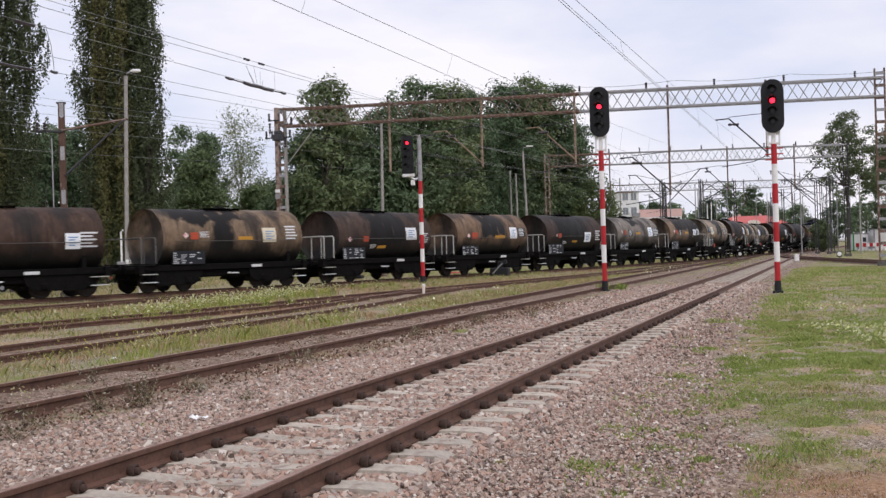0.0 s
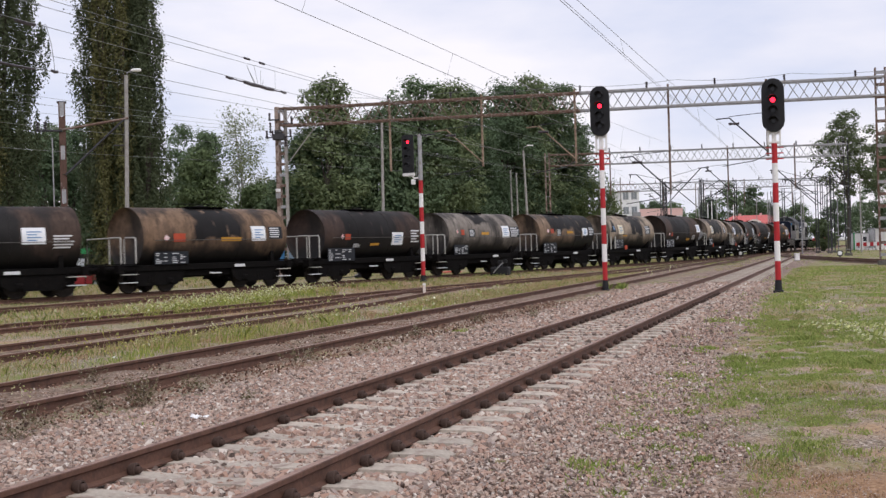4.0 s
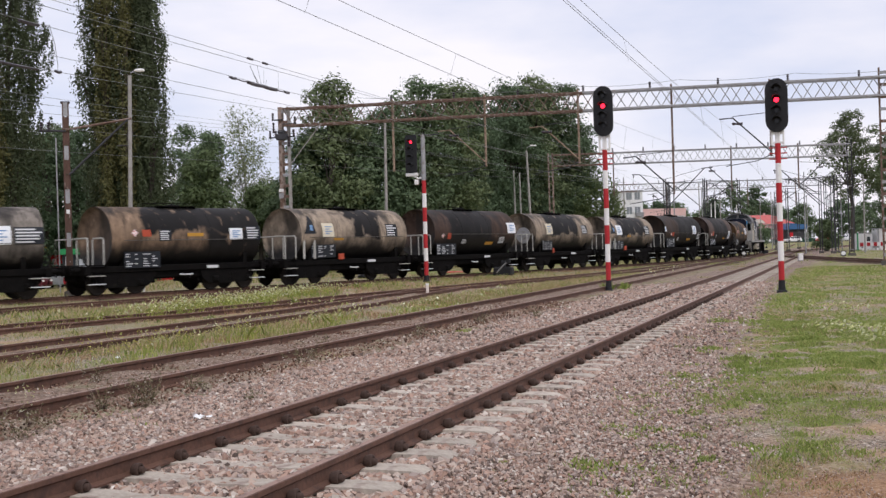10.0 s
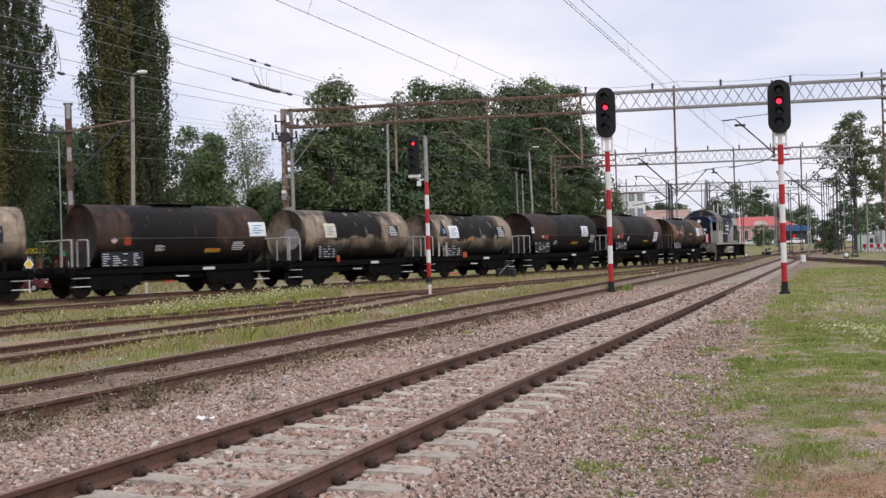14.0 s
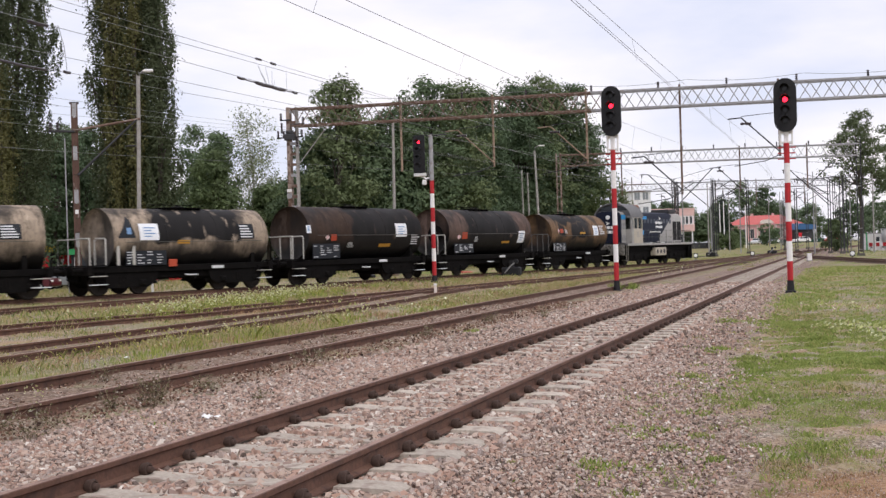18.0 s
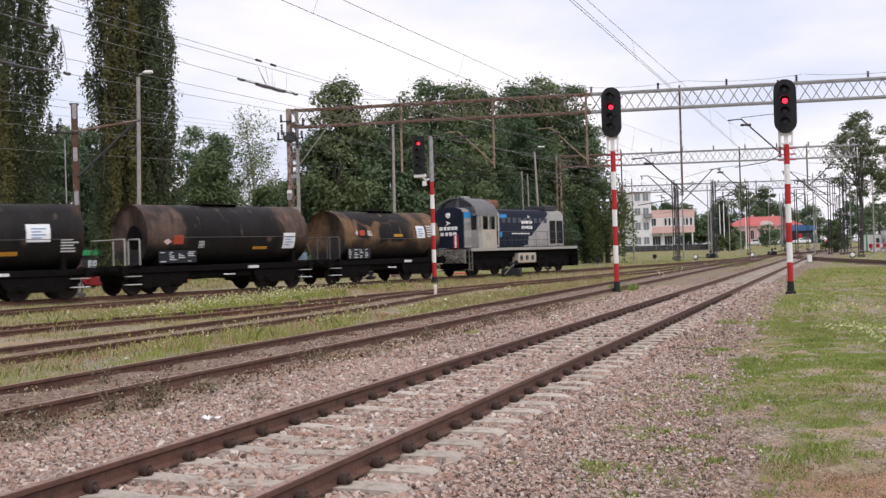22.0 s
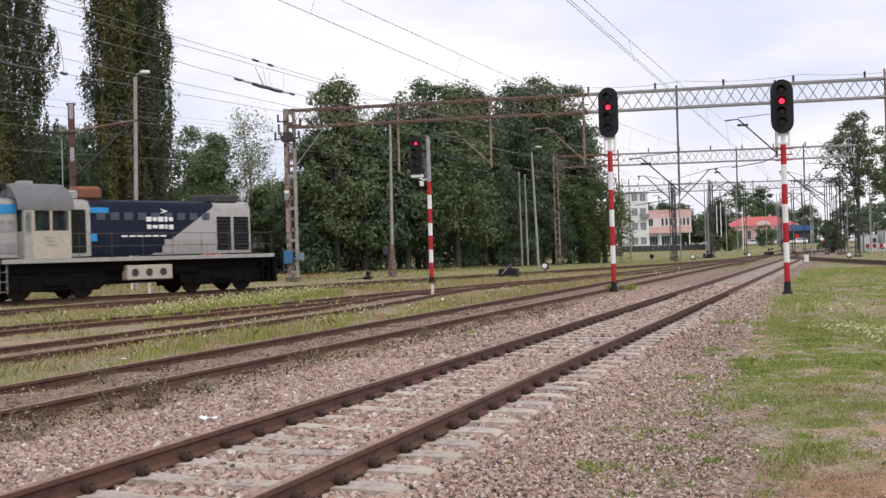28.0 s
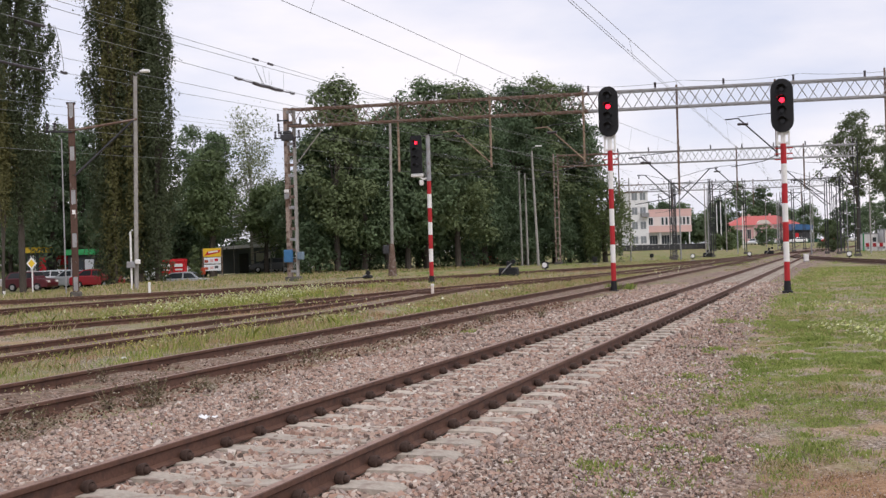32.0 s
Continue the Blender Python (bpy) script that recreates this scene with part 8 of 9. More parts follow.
def office():
    b = thing("office_building", Matrix.Translation((39.8, 221, 1.0)) @ Euler((0, 0, radians(4))).to_matrix().to_4x4(), "two-storey salmon and pale pink office building beyond the yard", "building")
    part("upper_storey", Geo().box(0, 9.4, 0, 16, 3.3, 7.5, 0.05), PALEPINK, b, "pale pink upper storey")
    part("ground_floor", Geo().box(0.3, 7.6, 1.0, 15, 0, 3.3, 0.05), WHITEWALL, b)
    part("band", Geo().box(-0.05, 9.45, -0.08, 0.0, 3.2, 4.5, 0.02), SALMON, b, "salmon band")
    part("band", Geo().box(-0.05, 9.45, -0.08, 0.0, 6.3, 7.55, 0.02), SALMON, b)
    part("roof", Geo().box(-0.15, 9.55, -0.15, 16.1, 7.5, 7.75, 0.04), SALMON, b)
    for x in (0.2, 3.0, 8.9):
        part("column", Geo().box(x, x + 0.25, 0.1, 0.35, 0, 3.3, 0.02), WHITEWALL, b)
    window_part(b, 0.25, 1.7, -0.03, 4.7, 6.1, WHITEWALL, 2)
    for x in (3.4, 4.2, 5.2, 6.0, 7.0, 7.7, 8.5):
        window_part(b, x, x + 0.45, -0.03, 4.7, 6.1, WHITEWALL, 0)
    for x in (1.2, 3.6, 5.8):
        window_part(b, x, x + 1.6, 0.97, 0.9, 2.6, WHITEWALL, 2)
    fl = thing("apartment_block", Matrix.Translation((36.0, 217, 1.0)), "dirty white four-storey apartment block behind trees", "building")
    part("wall", Geo().box(0, 3.9, 0, 11, 0, 11.0, 0.05), WHITEWALL, fl)
    part("roof", Geo().box(-0.2, 4.1, -0.2, 11.2, 11.0, 11.3, 0.05), GREYROOF, fl)
    for i in range(4):
        for x in (0.7, 2.3):
            window_part(fl, x, x + 1.1, -0.03, 1.1 + i * 2.8, 2.5 + i * 2.8, WHITEWALL, 1, pane=PALEGLASS)
    part("balcony", Geo().box(2.4, 3.9, -1.0, 0, 6.2, 7.0, 0.03), GREYROOF, fl)
    far = thing("apartment_block", Matrix.Translation((42, 300, 1.3)), "distant pale block behind the office", "building")
    part("wall", Geo().box(0, 16, 0, 10, 0, 8.5, 0.05), PALEPINK, far)
    part("roof", Geo().box(-0.2, 16.2, -0.2, 10.2, 8.5, 8.9, 0.05), GREYROOF, far)


def station():
    st = thing("station_house", Matrix.Translation((76.3, 300, 1.3)) @ Euler((0, 0, radians(-6))).to_matrix().to_4x4(), "single-storey pink station house with red hipped roof", "station building")
    W = 18.2
    part("wall", Geo().box(0, W, 0, 9, 0, 5.0, 0.05), PINKWALL, st, "pink plaster walls")
    part("plinth", Geo().box(-0.06, W + 0.06, -0.08, 9.05, 0, 0.6, 0.02), CREAMTRIM, st)
    part("cornice", Geo().box(-0.3, W + 0.3, -0.3, 9.3, 4.8, 5.1, 0.05), CREAMTRIM, st)
    vs = [(-0.6, -0.6, 5.1), (W + 0.6, -0.6, 5.1), (W + 0.6, 9.6, 5.1), (-0.6, 9.6, 5.1), (4.5, 4.5, 7.6), (W - 4.5, 4.5, 7.6)]
    part("roof", Geo().add(vs, [(0, 1, 5, 4), (1, 2, 5), (2, 3, 4, 5), (3, 0, 4), (3, 2, 1, 0)]), REDROOF, st, "red hipped roof", smooth=0)
    for x in (6.0, 11.5):
        part("chimney", Geo().box(x, x + 0.6, 4.2, 4.9, 7.2, 8.1, 0.03), PINKWALL, st)
    # projecting centre with a round gable
    part("centre_bay", Geo().box(7.2, 11.4, -0.5, 0.2, 0, 5.4, 0.03), PINKWALL, st)
    arc = [(9.3 + 1.75 * math.cos(a), 5.3 + 1.1 * math.sin(a)) for a in np.linspace(0, math.pi, 12)]
    part("gable", Geo().prism(arc, "y", -0.55, 3.0), CREAMTRIM, st, "pale round gable")
    part("door", Geo().box(8.8, 9.8, -0.56, -0.5, 0.1, 3.1, 0.02), DARKGLASS, st, "dark entrance door")
    for x in (0.8, 2.9, 5.0, 7.5, 10.2, 12.2, 14.2, 16.2):
        y = -0.52 if 7 < x < 11 else -0.02
        window_part(st, x, x + 1.0, y, 1.5, 3.9, CREAMTRIM, 1)
    for x in (0.0, 6.7, 11.5, W - 0.45):
        part("pilaster", Geo().box(x, x + 0.45, -0.12, 0.0, 0.6, 4.8, 0.02), CREAMTRIM, st)
    k = thing("shop_pavilion", Matrix.Translation((91.0, 291, 1.25)), "flat shop pavilion with bright blue roof edge", "building")
    part("wall", Geo().box(0.3, 4.4, 0.5, 6, 0, 3.4, 0.03), DARKWALL, k)
    part("roof", Geo().prism([(-0.2, 3.4), (4.9, 3.4), (4.9, 4.6), (0.8, 5.0)], "y", -0.2, 6.4), BLUEROOF, k, "bright blue roof edge")
    part("sign", Geo().box(0.6, 1.4, 0.3, 0.5, 1.4, 2.6, 0.02), REDB, k)
    kiosk = thing("fence", Matrix.Translation((84, 287, 1.2)), "low dark green fence before the station", "fence")
    for i in range(12):
        part("panel", Geo().box(i * 1.1, i * 1.1 + 1.05, -0.05, 0.05, 0, 1.0, 0.02), GREENFENCE, kiosk)



office()
station()
yard_fence = thing("fence", Matrix.Translation((33.0, 208, 0.75)), "low dark fence before the office building", "fence")
for i in range(16):
    part("panel", Geo().box(i * 1.0, i * 1.0 + 0.97, -0.04, 0.04, 0, 1.05, 0.02), DARKWALL, yard_fence)
for x, y, h in ((46.6, 196, 7.6), (48.2, 197, 8.2), (49.4, 199, 8.6), (55.4, 206, 8.4), (55.9, 209, 8.0)):
    pole(x, y, h, 0.1, "slim white lamp post before the station", WHITE_P)


def containers():
    for x, y, w, h, lab in ((56.2, 150, 2.0, 2.35, "small white site cabin with green corner"), (58.6, 149, 4.6, 2.9, "white site container beside the tracks")):
        c = thing("site_cabin", Matrix.Translation((x, y, 0.05)), lab, "site cabin")
        part("body", Geo().box(0, w, 0, 2.3, 0.1, h, 0.04), WHITE, c)
        part("roof_edge", Geo().box(-0.05, w + 0.05, -0.05, 2.35, h - 0.12, h, 0.02), GREY_STEEL, c)
        part("corner_post", Geo().box(-0.06, 0.1, -0.06, 0.1, 0.0, h, 0.02), GREENB if w < 3 else GREY_STEEL, c)
        part("door", Geo().box(0.5, 1.3, -0.03, 0.0, 0.2, 2.0, 0.01), WHITE_P, c)
        part("window", Geo().box(w * 0.5 + 0.2, w * 0.5 + 0.7, -0.03, 0.01, 1.2, 1.8, 0.01), DARKGLASS, c)
    br = thing("barrier", Matrix.Translation((55.6, 147.6, 0.05)), "red and white striped road barrier", "barrier")
    for i in range(11):
        part("stripe", Geo().box(i * 0.45, i * 0.45 + 0.45, -0.05, 0.05, 0.55, 1.05, 0.01), RED_P if i % 2 == 0 else WHITE_P, br)
    for x in (0.3, 2.4, 4.6):
        part("leg", Geo().box(x - 0.05, x + 0.05, -0.25, 0.25, 0, 0.6, 0.02), GREY_STEEL, br)
    bd = thing("barrier", Matrix.Translation((55.6, 147.2, 0.05)), "low white dashed kerb board", "barrier")
    for i in range(9):
        part("block", Geo().box(i * 0.5, i * 0.5 + 0.3, -0.1, 0.1, 0, 0.3, 0.02), WHITE_P, bd)


containers()


# ---- parked cars ----
TYRE = mat("tyre_rubber", (0.02, 0.02, 0.02), 0.85, 0, 0.2, 5)
HUB = mat("alloy_wheel", (0.45, 0.45, 0.46), 0.4, 0.7, 0.1, 5)
CARPAINT = {}


def car_paint(col):
    if col not in CARPAINT:
        CARPAINT[col] = mat("car_paint", col, 0.3, 0.1, 0.05, 2, spec=0.5)
    return CARPAINT[col]


def car(x, y, turn, col, label, estate=False, L=4.3, name="parked_car"):
    c = thing(name, Matrix.Translation((x, y, ground_z(x, y))) @ Euler((0, 0, radians(turn))).to_matrix().to_4x4(), label, "car", "parked cars" if name == "parked_car" else "")
    h = L / 2
    low = [(-h, 0.35), (-h - 0.02, 0.62), (-h + 0.12, 0.86), (-h + 0.95, 0.95), (h - 0.3, 0.98), (h, 0.85), (h + 0.03, 0.5), (h - 0.05, 0.28), (-h + 0.1, 0.26)]
    top = [(-h + 0.95, 0.93), (-0.55, 1.42), (0.1, 1.47), (h - 0.55 if estate else h - 1.1, 1.42), (h - 0.12 if estate else h - 0.3, 0.95)]
    ob = part("body", Geo().prism(low, "y", -0.86, 0.86), car_paint(col), c)
    bev = ob.modifiers.new("edge", "BEVEL")
    bev.width, bev.segments, bev.limit_method = 0.06, 2, "ANGLE"
    vs = [(u, s * (0.80 if w < 1.2 else 0.62), w) for s in (-1, 1) for u, w in top]
    n = len(top)
    part("cabin", Geo().add(vs, [tuple(range(n))[::-1], tuple(range(n, 2 * n))] + [(i, i + 1, i + 1 + n, i + n) for i in range(n - 1)]), car_paint(col), c)
    for s in (-1, 1):
        q = [(-h + 1.2, 0.99), (-0.5, 1.36), (0.05, 1.39), (0.05, 0.99)], [(0.15, 0.99), (0.15, 1.39), (top[3][0] - 0.05, 1.36), (top[4][0] - 0.25, 0.99)]
        for pts in q:
            vs = []
            for u, w in pts:
                yy = 0.80 + (0.62 - 0.80) * (w - 0.93) / 0.52
                vs.append((u, s * (yy + 0.012), w))
            vs += [(v[0], v[1] - s * 0.03, v[2]) for v in vs]
            part("side_window", Geo().add(vs, [(0, 1, 2, 3), (7, 6, 5, 4), (0, 4, 5, 1), (1, 5, 6, 2), (2, 6, 7, 3), (3, 7, 4, 0)]), GLASS, c)
        for u in (-h + 0.85, h - 0.8):
            wl = part("wheel", Geo().lathe([(s * 0.70, 0.2), (s * 0.70, 0.31), (s * 0.86, 0.31), (s * 0.88, 0.28), (s * 0.88, 0.2)], (u, 0, 0.31), "y", 18), TYRE, c)
            part("hub_cap", Geo().lathe([(s * 0.86, 0.19), (s * 0.89, 0.17), (s * 0.9, 0.05)], (u, 0, 0.31), "y", 12), HUB, wl)
    vs = [(-h + 1.02, -0.72, 0.97), (-h + 1.02, 0.72, 0.97), (-0.58, 0.58, 1.39), (-0.58, -0.58, 1.39)]
    vs = [(v[0] - 0.015, v[1], v[2] + 0.015) for v in vs] + [(v[0] + 0.02, v[1], v[2] - 0.02) for v in vs]
    part("windscreen", Geo().add(vs, [(0, 1, 2, 3), (7, 6, 5, 4), (0, 4, 5, 1), (1, 5, 6, 2), (2, 6, 7, 3), (3, 7, 4, 0)]), GLASS, c)
    for s in (-1, 1):
        part("headlight", Geo().box(-h - 0.03, -h + 0.1, s * 0.62 - 0.16, s * 0.62 + 0.16, 0.62, 0.78, 0.03), WHITE, c)
        part("tail_light", Geo().box(h - 0.08, h + 0.03, s * 0.68 - 0.12, s * 0.68 + 0.12, 0.68, 0.85, 0.03), REDB, c)
    return c


car(-31.0, 84.2, 172, (0.10, 0.012, 0.02), "dark red parked estate car by the poplars", True, 3.6)
car(-26.7, 86.5, 170, (0.42, 0.02, 0.03), "red parked hatchback by the mast", False, 3.8)
car(-29.6, 89.2, 12, (0.33, 0.35, 0.37), "silver-grey parked car by the mast", False, 4.2)
car(-31.9, 92.3, 172, (0.72, 0.73, 0.75), "white parked estate car by the kiosks", True, 4.4)
car(-34.6, 93.2, 8, (0.68, 0.66, 0.66), "pale grey parked car by the kiosks", False, 4.2)
car(-33.0, 96.0, 5, (0.78, 0.79, 0.8), "white parked van with roof rails", True, 4.6)
PASSING = car(1.0, 86.4, 0, (0.5, 0.025, 0.03), "red hatchback driving along the sunken lane", False, 4.1, "passing_car")
DEPARTING = car(-22.8, 84.2, 180, (0.36, 0.38, 0.41), "silver-grey car pulling out along the sunken lane", False, 4.2, "passing_car")
car(-24.0, 97, 4, (0.5, 0.52, 0.54), "silver parked van behind poplar", True, 4.4)
car(-17.2, 112, 10, (0.06, 0.065, 0.07), "dark grey parked car by the shed", False)
car(-15.8, 116, 10, (0.75, 0.76, 0.78), "white parked van by the shed", True, 4.6)
car(4.2, 131, 20, (0.45, 0.03, 0.04), "red parked car glimpsed through the wood", False)
for k, (x, y, col, lab) in enumerate(((66, 262, (0.7, 0.7, 0.72), "white car parked by the station"), (69.5, 266, (0.1, 0.11, 0.13), "dark car parked by the station"), (72.5, 262, (0.6, 0.61, 0.63), "silver car parked by the station"), (64, 270, (0.35, 0.36, 0.38), "grey car parked by the station"), (76, 268, (0.12, 0.13, 0.15), "dark car parked by the station"), (79.5, 272, (0.65, 0.66, 0.68), "pale car parked by the station"), (88, 278, (0.8, 0.8, 0.82), "white van parked by the station"), (93, 270, (0.45, 0.05, 0.06), "red car on the station road"), (97, 268, (0.6, 0.6, 0.62), "silver car on the station road"))):
    car(x, y, 10 + 25 * (k % 3), col, lab, k % 2 == 0)


# ---- kiosks, bins and boards at the car park ----
def kiosk(x, y, w, h, board, label, stripe):
    z = ground_z(x, y)
    k = thing("kiosk", Matrix.Translation((x, y, z)), label, "kiosk", "kiosks")
    part("wall", Geo().box(0, w, 0, 2.4, 0, h - 0.5, 0.03), DARKWALL, k)
    part("fascia", Geo().box(-0.1, w + 0.1, -0.3, 2.5, h - 0.5, h, 0.03), board, k, "bright fascia board")
    part("window", Geo().box(0.3, w * 0.55, -0.03, 0.0, 0.9, h - 0.8, 0.02), DARKGLASS, k)
    part("poster", Geo().box(w * 0.62, w * 0.95, -0.03, 0.0, 0.5, h - 0.9, 0.01), stripe, k)
    for i in range(4):
        part("mullion", Geo().box(0.3 + i * w * 0.08, 0.34 + i * w * 0.08, -0.06, -0.03, 0.6, h - 0.7), WHITE_P, k)
    return k


kiosk(-36.7, 99, 1.75, 3.5, YELLOWB, "small kiosk with yellow fascia", REDB)
kiosk(-33.1, 99, 2.4, 3.2, GREENB, "small kiosk with green fascia", SHEET)
wallad = thing("advertising_wall", Matrix.Translation((-37.0, 102, -0.4)), "red advertising wall with white chevron shape", "advertising wall")
part("panel", Geo().box(0, 3.6, 0, 0.15, 0.3, 2.6, 0.02), REDB, wallad)
part("chevron", Geo().prism([(1.1, 2.3), (1.4, 2.3), (1.7, 1.2), (2.0, 2.3), (2.3, 2.3), (1.85, 0.8), (1.55, 0.8)], "y", -0.03, 0.0), WHITE, wallad, "white chevron shape")

for k in range(2):
    bn = thing("clothes_bin", Matrix.Translation((-22.75 + k * 1.02, 90, ground_z(-21.5, 90) - 0.25)), "red metal clothes collection bin with white marks", "collection bin", "collection bins")
    part("body", Geo().box(0, 0.98, 0, 0.9, 0.08, 1.72, 0.03), REDB, bn)
    part("lid", Geo().prism([(-0.05, 1.72), (0.0, 1.95), (0.95, 1.9), (0.95, 1.72)], "x", 0, 0.98), REDB, bn)
    part("chute", Geo().box(0.15, 0.83, -0.06, 0.0, 1.3, 1.55, 0.02), WHITE, bn, "white deposit flap")
    part("label", Geo().box(0.2, 0.8, -0.012, 0.0, 1.02, 1.16, 0.003), WHITE, bn)
    part("emblem", Geo().lathe([(0.0, 0.2), (-0.015, 0.2)], (0.5, 0, 0.55), "y", 16), WHITE, bn)
    part("foot", Geo().box(0.05, 0.93, 0.1, 0.8, -0.02, 0.08, 0.01), DARK_STEEL, bn)

bb = thing("billboard", Matrix.Translation((-20.35, 95, ground_z(-19.5, 95))), "small billboard with yellow header and two posters on brown posts", "billboard")
for x in (0.0, 1.62):
    part("post", Geo().box(x - 0.05, x + 0.05, -0.05, 0.05, 0, 2.45, 0.01), BROWN_STEEL, bb)
part("header", Geo().box(0.05, 1.57, -0.04, 0.04, 1.7, 2.42, 0.01), YELLOWB, bb, "yellow header panel")
part("header_band", Geo().prism([(0.15, 1.8), (1.45, 2.05), (1.5, 2.3), (0.4, 2.15)], "y", -0.055, -0.042), REDB, bb)
part("header_band", Geo().prism([(0.5, 2.0), (1.3, 2.12), (1.3, 2.24), (0.5, 2.14)], "y", -0.07, -0.057), WHITE, bb)
for z in (0.52, 1.12):
    ps = part("poster", Geo().box(0.1, 1.52, -0.03, 0.03, z, z + 0.52, 0.01), SHEET, bb, "white poster")
    for i, (a, b, m) in enumerate(((0.15, 0.45, ORANGE), (0.6, 0.9, PINKISH), (1.0, 1.3, REDB if z > 1 else DARKWALL))):
        part("print", Geo().box(a, b, -0.04, -0.03, z + 0.1 + 0.05 * i, z + 0.32 + 0.05 * i, 0.002), m, ps)

bush_x, bush_y = -20.35, 92.0
bough_tree(bush_x, bush_y, [(0, 0, 0.3 + 0.55 * k, 0.55 - 0.09 * k, 0.5 - 0.09 * k, 0.5) for k in range(5)], 40, 40, (0.16, 0.3), 0.07, FRESH, "small pointed shrub beside the billboard", 1.8, 0.05, seed=77, limbs=4, name="shrub", category="shrub", group="shrubs")
ob = thing("litter_bin", Matrix.Translation((-20.0, 93.4, ground_z(-20.0, 93.4))), "small orange litter bin beside the billboard", "litter bin")
part("bin", Geo().lathe([(0.25, 0.16), (0.3, 0.19), (0.8, 0.21), (0.84, 0.19)], (0, 0, 0), "z", 12), ORANGE, ob)
part("post", Geo().tube([(0.0, 0.2, 0), (0.0, 0.2, 0.95)], 0.03, 6), GREY_STEEL, ob)

sh = thing("shed", Matrix.Translation((-25.2, 120, -0.1)), "grey-blue flat shed with pale awning roof", "shed")
part("wall", Geo().box(0, 7.4, 0, 5, 0, 2.7, 0.04), SHEDWALL, sh)
part("roof", Geo().prism([(-0.6, 2.65), (6.4, 3.2), (7.6, 3.0), (7.6, 2.8), (-0.6, 2.5)], "y", -1.6, 5.3), WHITEWALL, sh, "pale sloping awning roof")
part("window", Geo().box(5.2, 6.1, -0.04, 0.0, 1.2, 2.1, 0.02), WHITE, sh)
part("door", Geo().box(3.4, 4.4, -0.04, 0.0, 0, 2.1, 0.02), DARKWALL, sh)
part("gate", Geo().box(6.3, 7.2, -0.04, 0.0, 0.2, 2.2, 0.02), WHITE_P, sh)

for x, y, h in ((-22.0, 118, 3.2), (-16.6, 108, 2.0), (-14.8, 104, 1.6)):
    pole(x, y, h, 0.05, "thin grey post behind the grass", GREY_STEEL)
rs = thing("road_sign", Matrix.Translation((-23.45, 64, ground_z(-23.45, 64))), "yellow diamond road sign on a pale post", "road sign")
part("post", Geo().tube([(0, 0, -0.2), (0, 0, 2.0)], 0.04, 10), WHITE_P, rs)
part("plate", Geo().prism([(0, 1.45), (0.3, 1.8), (0, 2.15), (-0.3, 1.8)], "y", -0.08, -0.05), WHITE, rs, "white diamond plate")
part("diamond", Geo().prism([(0, 1.56), (0.2, 1.8), (0, 2.04), (-0.2, 1.8)], "y", -0.09, -0.08), YELLOWB, rs, "yellow diamond")


# ---- small yard fittings ----
def ground_signal(x, y, disc, label, turn=-TH, size=1.0):
    g0 = thing("ground_signal", Matrix.Translation((x, y, ground_z(x, y))) @ Euler((0, 0, turn)).to_matrix().to_4x4() @ Matrix.Scale(size, 4), label, "ground signal", "ground signals")
    part("footing", Geo().box(-0.22, 0.22, -0.2, 0.2, -0.05, 0.08, 0.02), POLE_CONC, g0)
    part("post", Geo().tube([(0, 0, 0), (0, 0, 0.3)], 0.05, 8), DARK_STEEL, g0)
    part("lantern", Geo().box(-0.2, 0.2, -0.14, 0.16, 0.25, 0.68, 0.03), BLACK, g0, "black lantern box")
    if disc:
        part("disc", Geo().lathe([(-0.14, 0.17), (-0.16, 0.17), (-0.165, 0.15)], (0, 0, 0.47), "y", 18), WHITE, g0, "white round disc")
    return g0


for x, y, d, lab in ((6.72, 74.2, 1, "black ground signal lantern with white disc"), (23.9, 107.5, 1, "black ground signal with white top beside the track"), (30.5, 111.8, 1, "black ground signal by the points"), (31.9, 88.2, 1, "ground signal by the branching track"), (13.9, 103, 0, "small black ground lantern by the wood"), (23.4, 126, 0, "small black ground lantern by far rails")):
    ground_signal(x, y, d, lab)


def point_machine(x, y, label, w=1.1, h=0.75):
    p = thing("point_machine", Matrix.Translation((x, y, ground_z(x, y))) @ Euler((0, 0, -TH)).to_matrix().to_4x4(), label, "point machine", "point machines")
    part("case", Geo().box(-w / 2, w / 2, -0.3, 0.3, 0.02, h * 0.62, 0.08), BLACK, p)
    part("weight_lever", Geo().tube([(-w * 0.3, -0.35, 0.2), (0.1, -0.35, h * 0.75), (w * 0.35, -0.35, h)], 0.04, 8), GREY_STEEL, p, "pale weight lever")
    part("weight", Geo().lathe([(-0.42, 0.13), (-0.28, 0.13)], (w * 0.35, 0, h), "y", 14), BLACK, p)
    part("drive_rod", Geo().tube([(-w / 2, 0, 0.1), (-w / 2 - 1.2, 0, 0.06)], 0.03, 6), DARK_STEEL, p)
    part("lantern", Geo().box(-0.12, 0.12, -0.1, 0.1, h * 0.6, h * 1.05, 0.03), BLACK, p)


for x, y, lab in ((3.75, 64.6, "black point machine with weighted lever"), (31.2, 132.3, "black point machine beyond the sidings"), (39.9, 137.4, "black point machine at the far points"), (-4.7, 69.4, "small point lever with pale weight by the main line")):
    point_machine(x, y, lab, *((0.5, 0.4) if x < 0 else (1.1, 0.85)))
cb = thing("relay_cabinet", Matrix.Translation((27.8, 86.0, 0)), "small white trackside relay cabinet", "cabinet")
part("body", Geo().box(-0.16, 0.16, -0.15, 0.15, 0.02, 0.52, 0.02), WHITE_P, cb)
part("lid", Geo().box(-0.19, 0.19, -0.18, 0.18, 0.52, 0.58, 0.02), WHITE_P, cb)
part("plinth", Geo().box(-0.18, 0.18, -0.17, 0.17, -0.05, 0.06, 0.01), POLE_CONC, cb)
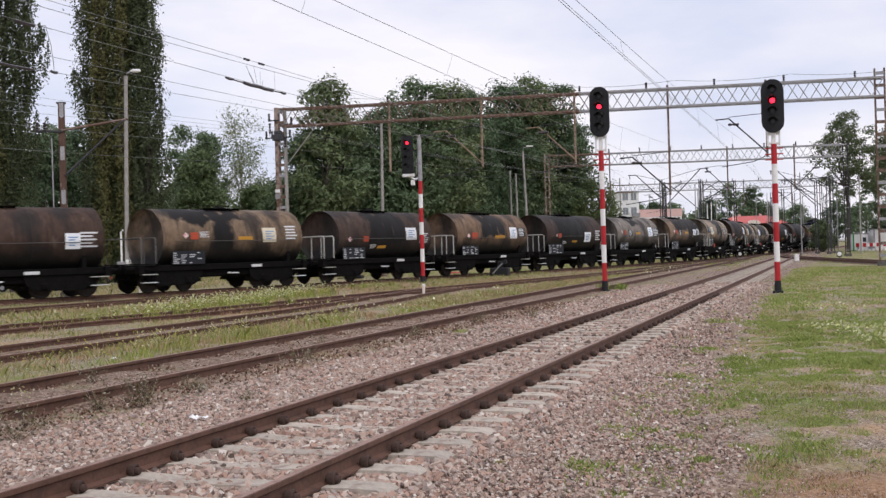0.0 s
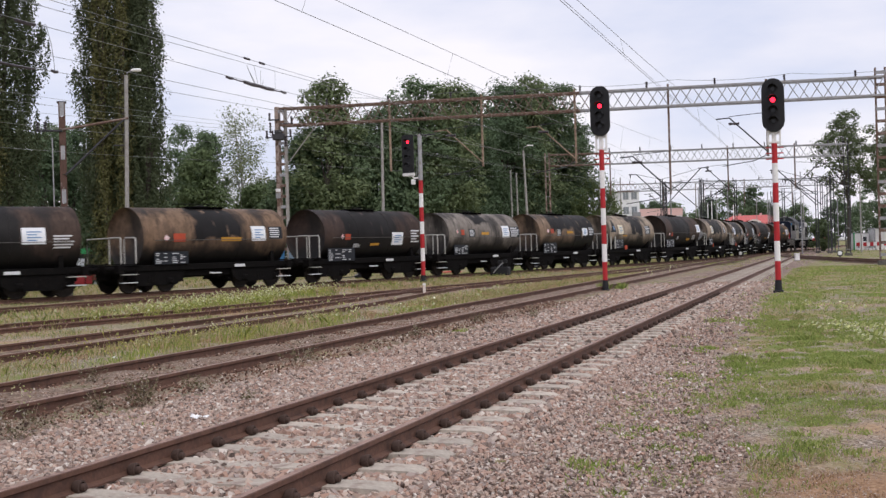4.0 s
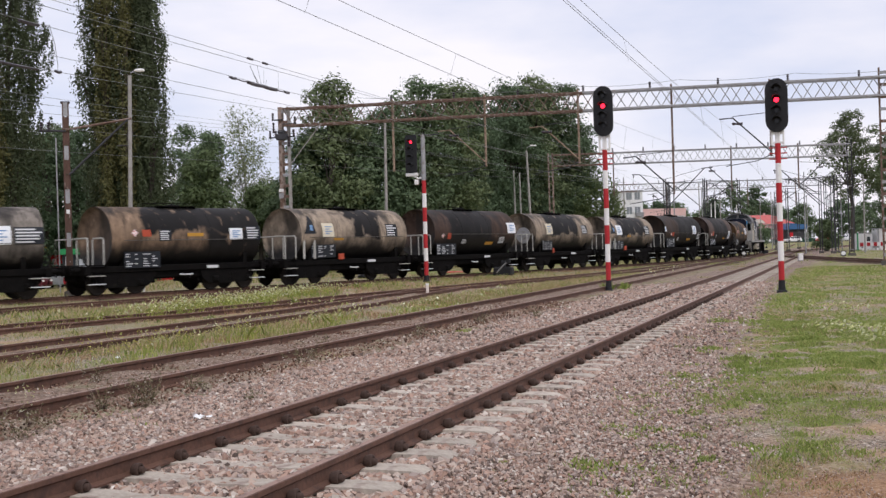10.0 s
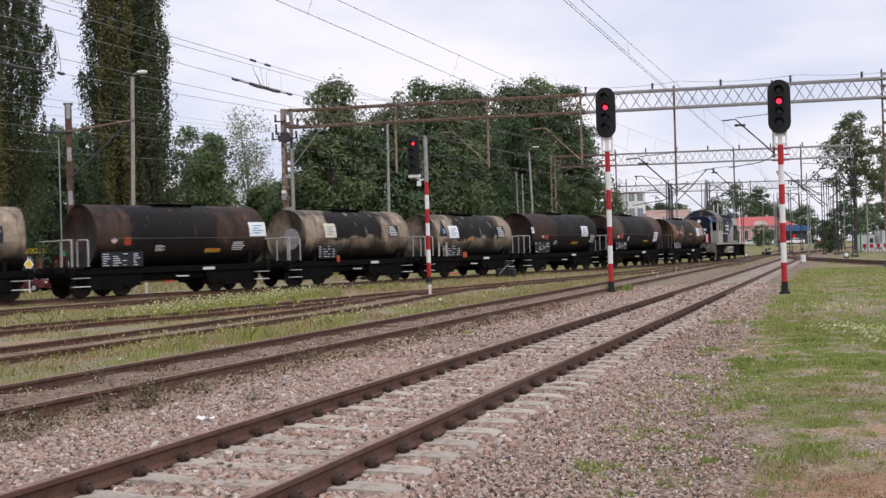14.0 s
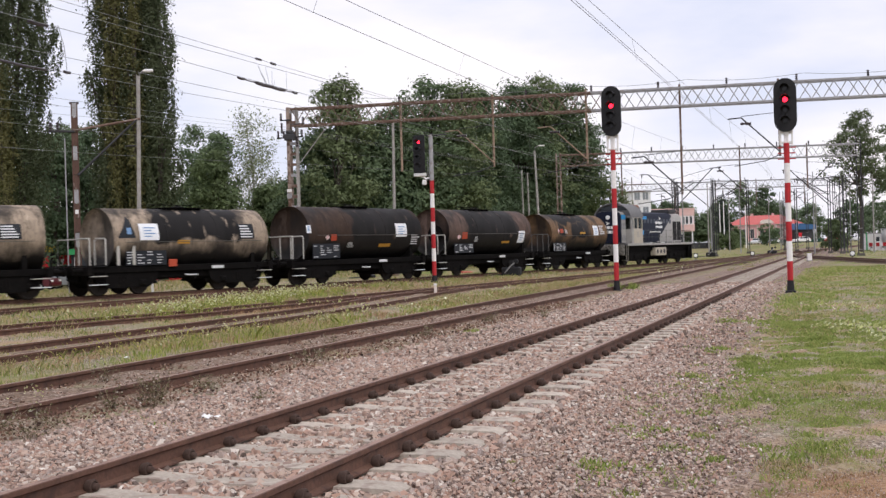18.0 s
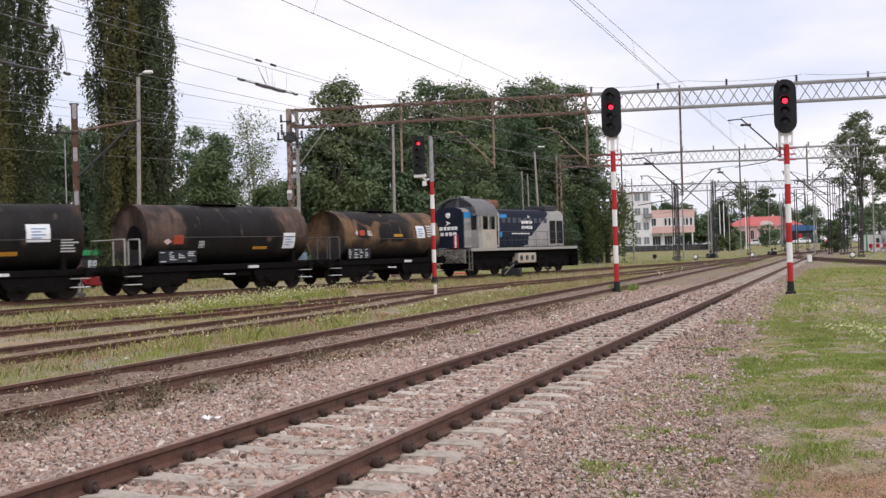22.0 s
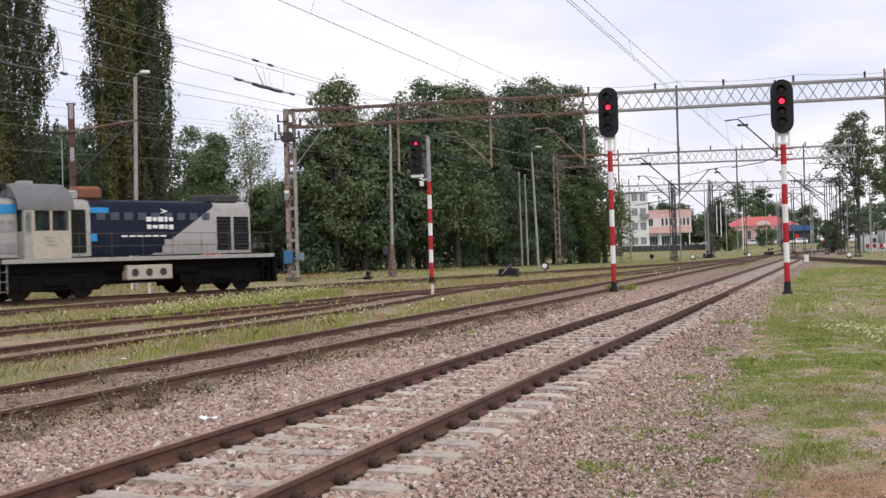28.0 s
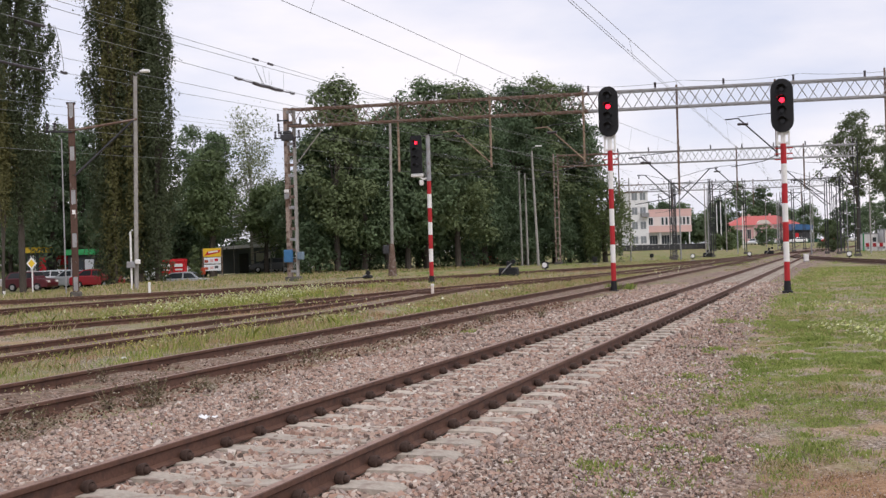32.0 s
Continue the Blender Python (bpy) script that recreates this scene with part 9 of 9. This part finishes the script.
for x, y, h, lab in ((-0.4, 38.6, 0.42, "short pale concrete marker post in grass"), (-23.2, 59.2, 0.35, "short white marker post by the main line"), (-13.7, 52.2, 0.5, "thin white marker post by the main line")):
    mk = thing("marker_post", Matrix.Translation((x, y, ground_z(x, y))), lab, "marker post", "marker posts")
    part("post", Geo().box(-0.05, 0.05, -0.05, 0.05, -0.1, h, 0.015), CREAMTRIM if x > -1 else WHITE_P, mk)
    part("cap", Geo().box(-0.055, 0.055, -0.055, 0.055, h - 0.06, h + 0.01, 0.01), WHITE_P, mk)

# litter
LQ = random.Random(21)
for x, y, r in ((-2.28, 10.54, 0.075), (-2.2, 10.6, 0.05), (-4.38, 14.66, 0.09), (-4.25, 14.6, 0.06), (-3.3, 12.3, 0.05), (-2.7, 13.6, 0.05), (-3.9, 11.0, 0.05), (-3.95, 10.6, 0.06), (-2.1, 15.6, 0.05), (2.6, 12.6, 0.03), (-5.0, 17.4, 0.05), (1.9, 11.5, 0.03)):
    g = Geo()
    n = 9
    vs = [(r * LQ.uniform(0.5, 1.2) * math.cos(k * 6.283 / n), r * LQ.uniform(0.4, 1.0) * math.sin(k * 6.283 / n), LQ.uniform(0.0, r * 0.7)) for k in range(n)]
    vs += [(v[0] * 0.5, v[1] * 0.5, r * LQ.uniform(0.4, 0.9)) for v in vs] + [(0, 0, r * 0.6)]
    fs = [(k, (k + 1) % n, n + (k + 1) % n, n + k) for k in range(n)] + [(n + k, n + (k + 1) % n, 2 * n) for k in range(n)]
    ob = new("crumpled_paper", g.add(vs, fs).mesh("crumpled_paper", PAPER, 0))
    ob.location = (x, y, -0.01)
    tagged(ob, "crumpled scrap of white paper on the stones", "litter", "scraps of paper")


# ---- what moves ----
def train_at(t):
    """Where the locomotive's cab end stands on its track."""
    u = (t - 16) / 16
    return 30.7793 - 16 * (5.20464 * u - 0.33292 * u ** 2 - 0.19678 * u ** 3 - 0.01968 * u ** 4)


def motions():
    for ob, mid in [(LOCO, 6.55)] + WAGONS:
        rows = []
        for i in range(65):
            t = i * 0.5
            x, y, h = on_line(train_at(t) + mid)
            rows.append((t, pose(x, y, ground_z(x, y) + ZR, 0, 0, -math.degrees(h))))
        walk(ob, rows)
    for ob, turn, rows in (
            (PASSING, 0, ((0, 1.0, 86.4), (26.0, 1.0, 86.4), (27.0, -3.5, 86.4), (27.7, -8.2, 86.4), (28.4, -13.1, 86.4), (29.0, -17.1, 86.4), (29.4, -19.9, 86.3), (29.8, -23.2, 85.8), (30.2, -26.6, 84.6), (30.4, -28.2, 84.0), (30.6, -29.9, 83.6), (31.2, -35.0, 83.3), (32.0, -42.0, 83.3))),
            (DEPARTING, 180, ((0, -22.8, 84.2), (30.2, -22.8, 84.2), (30.6, -22.3, 84.2), (31.0, -21.4, 84.2), (31.4, -20.8, 84.2), (31.8, -20.1, 84.2), (32.0, -19.3, 84.2)))):
        walk(ob, [(t, pose(x, y, ground_z(x, y), 0, 0, turn)) for t, x, y in rows])
    start = train_at(0)
    turns = [0.0]
    while turns[-1] < 32:
        turns.append(min(32.0, round((turns[-1] + 0.1) * 30) / 30))
    for ob, wheels in WHEELS:
        for ws in wheels:
            x, y, z = ws.location
            walk(ws, [(t, pose(x, y, z, math.degrees((start - train_at(t)) / 0.46))) for t in turns])


motions()
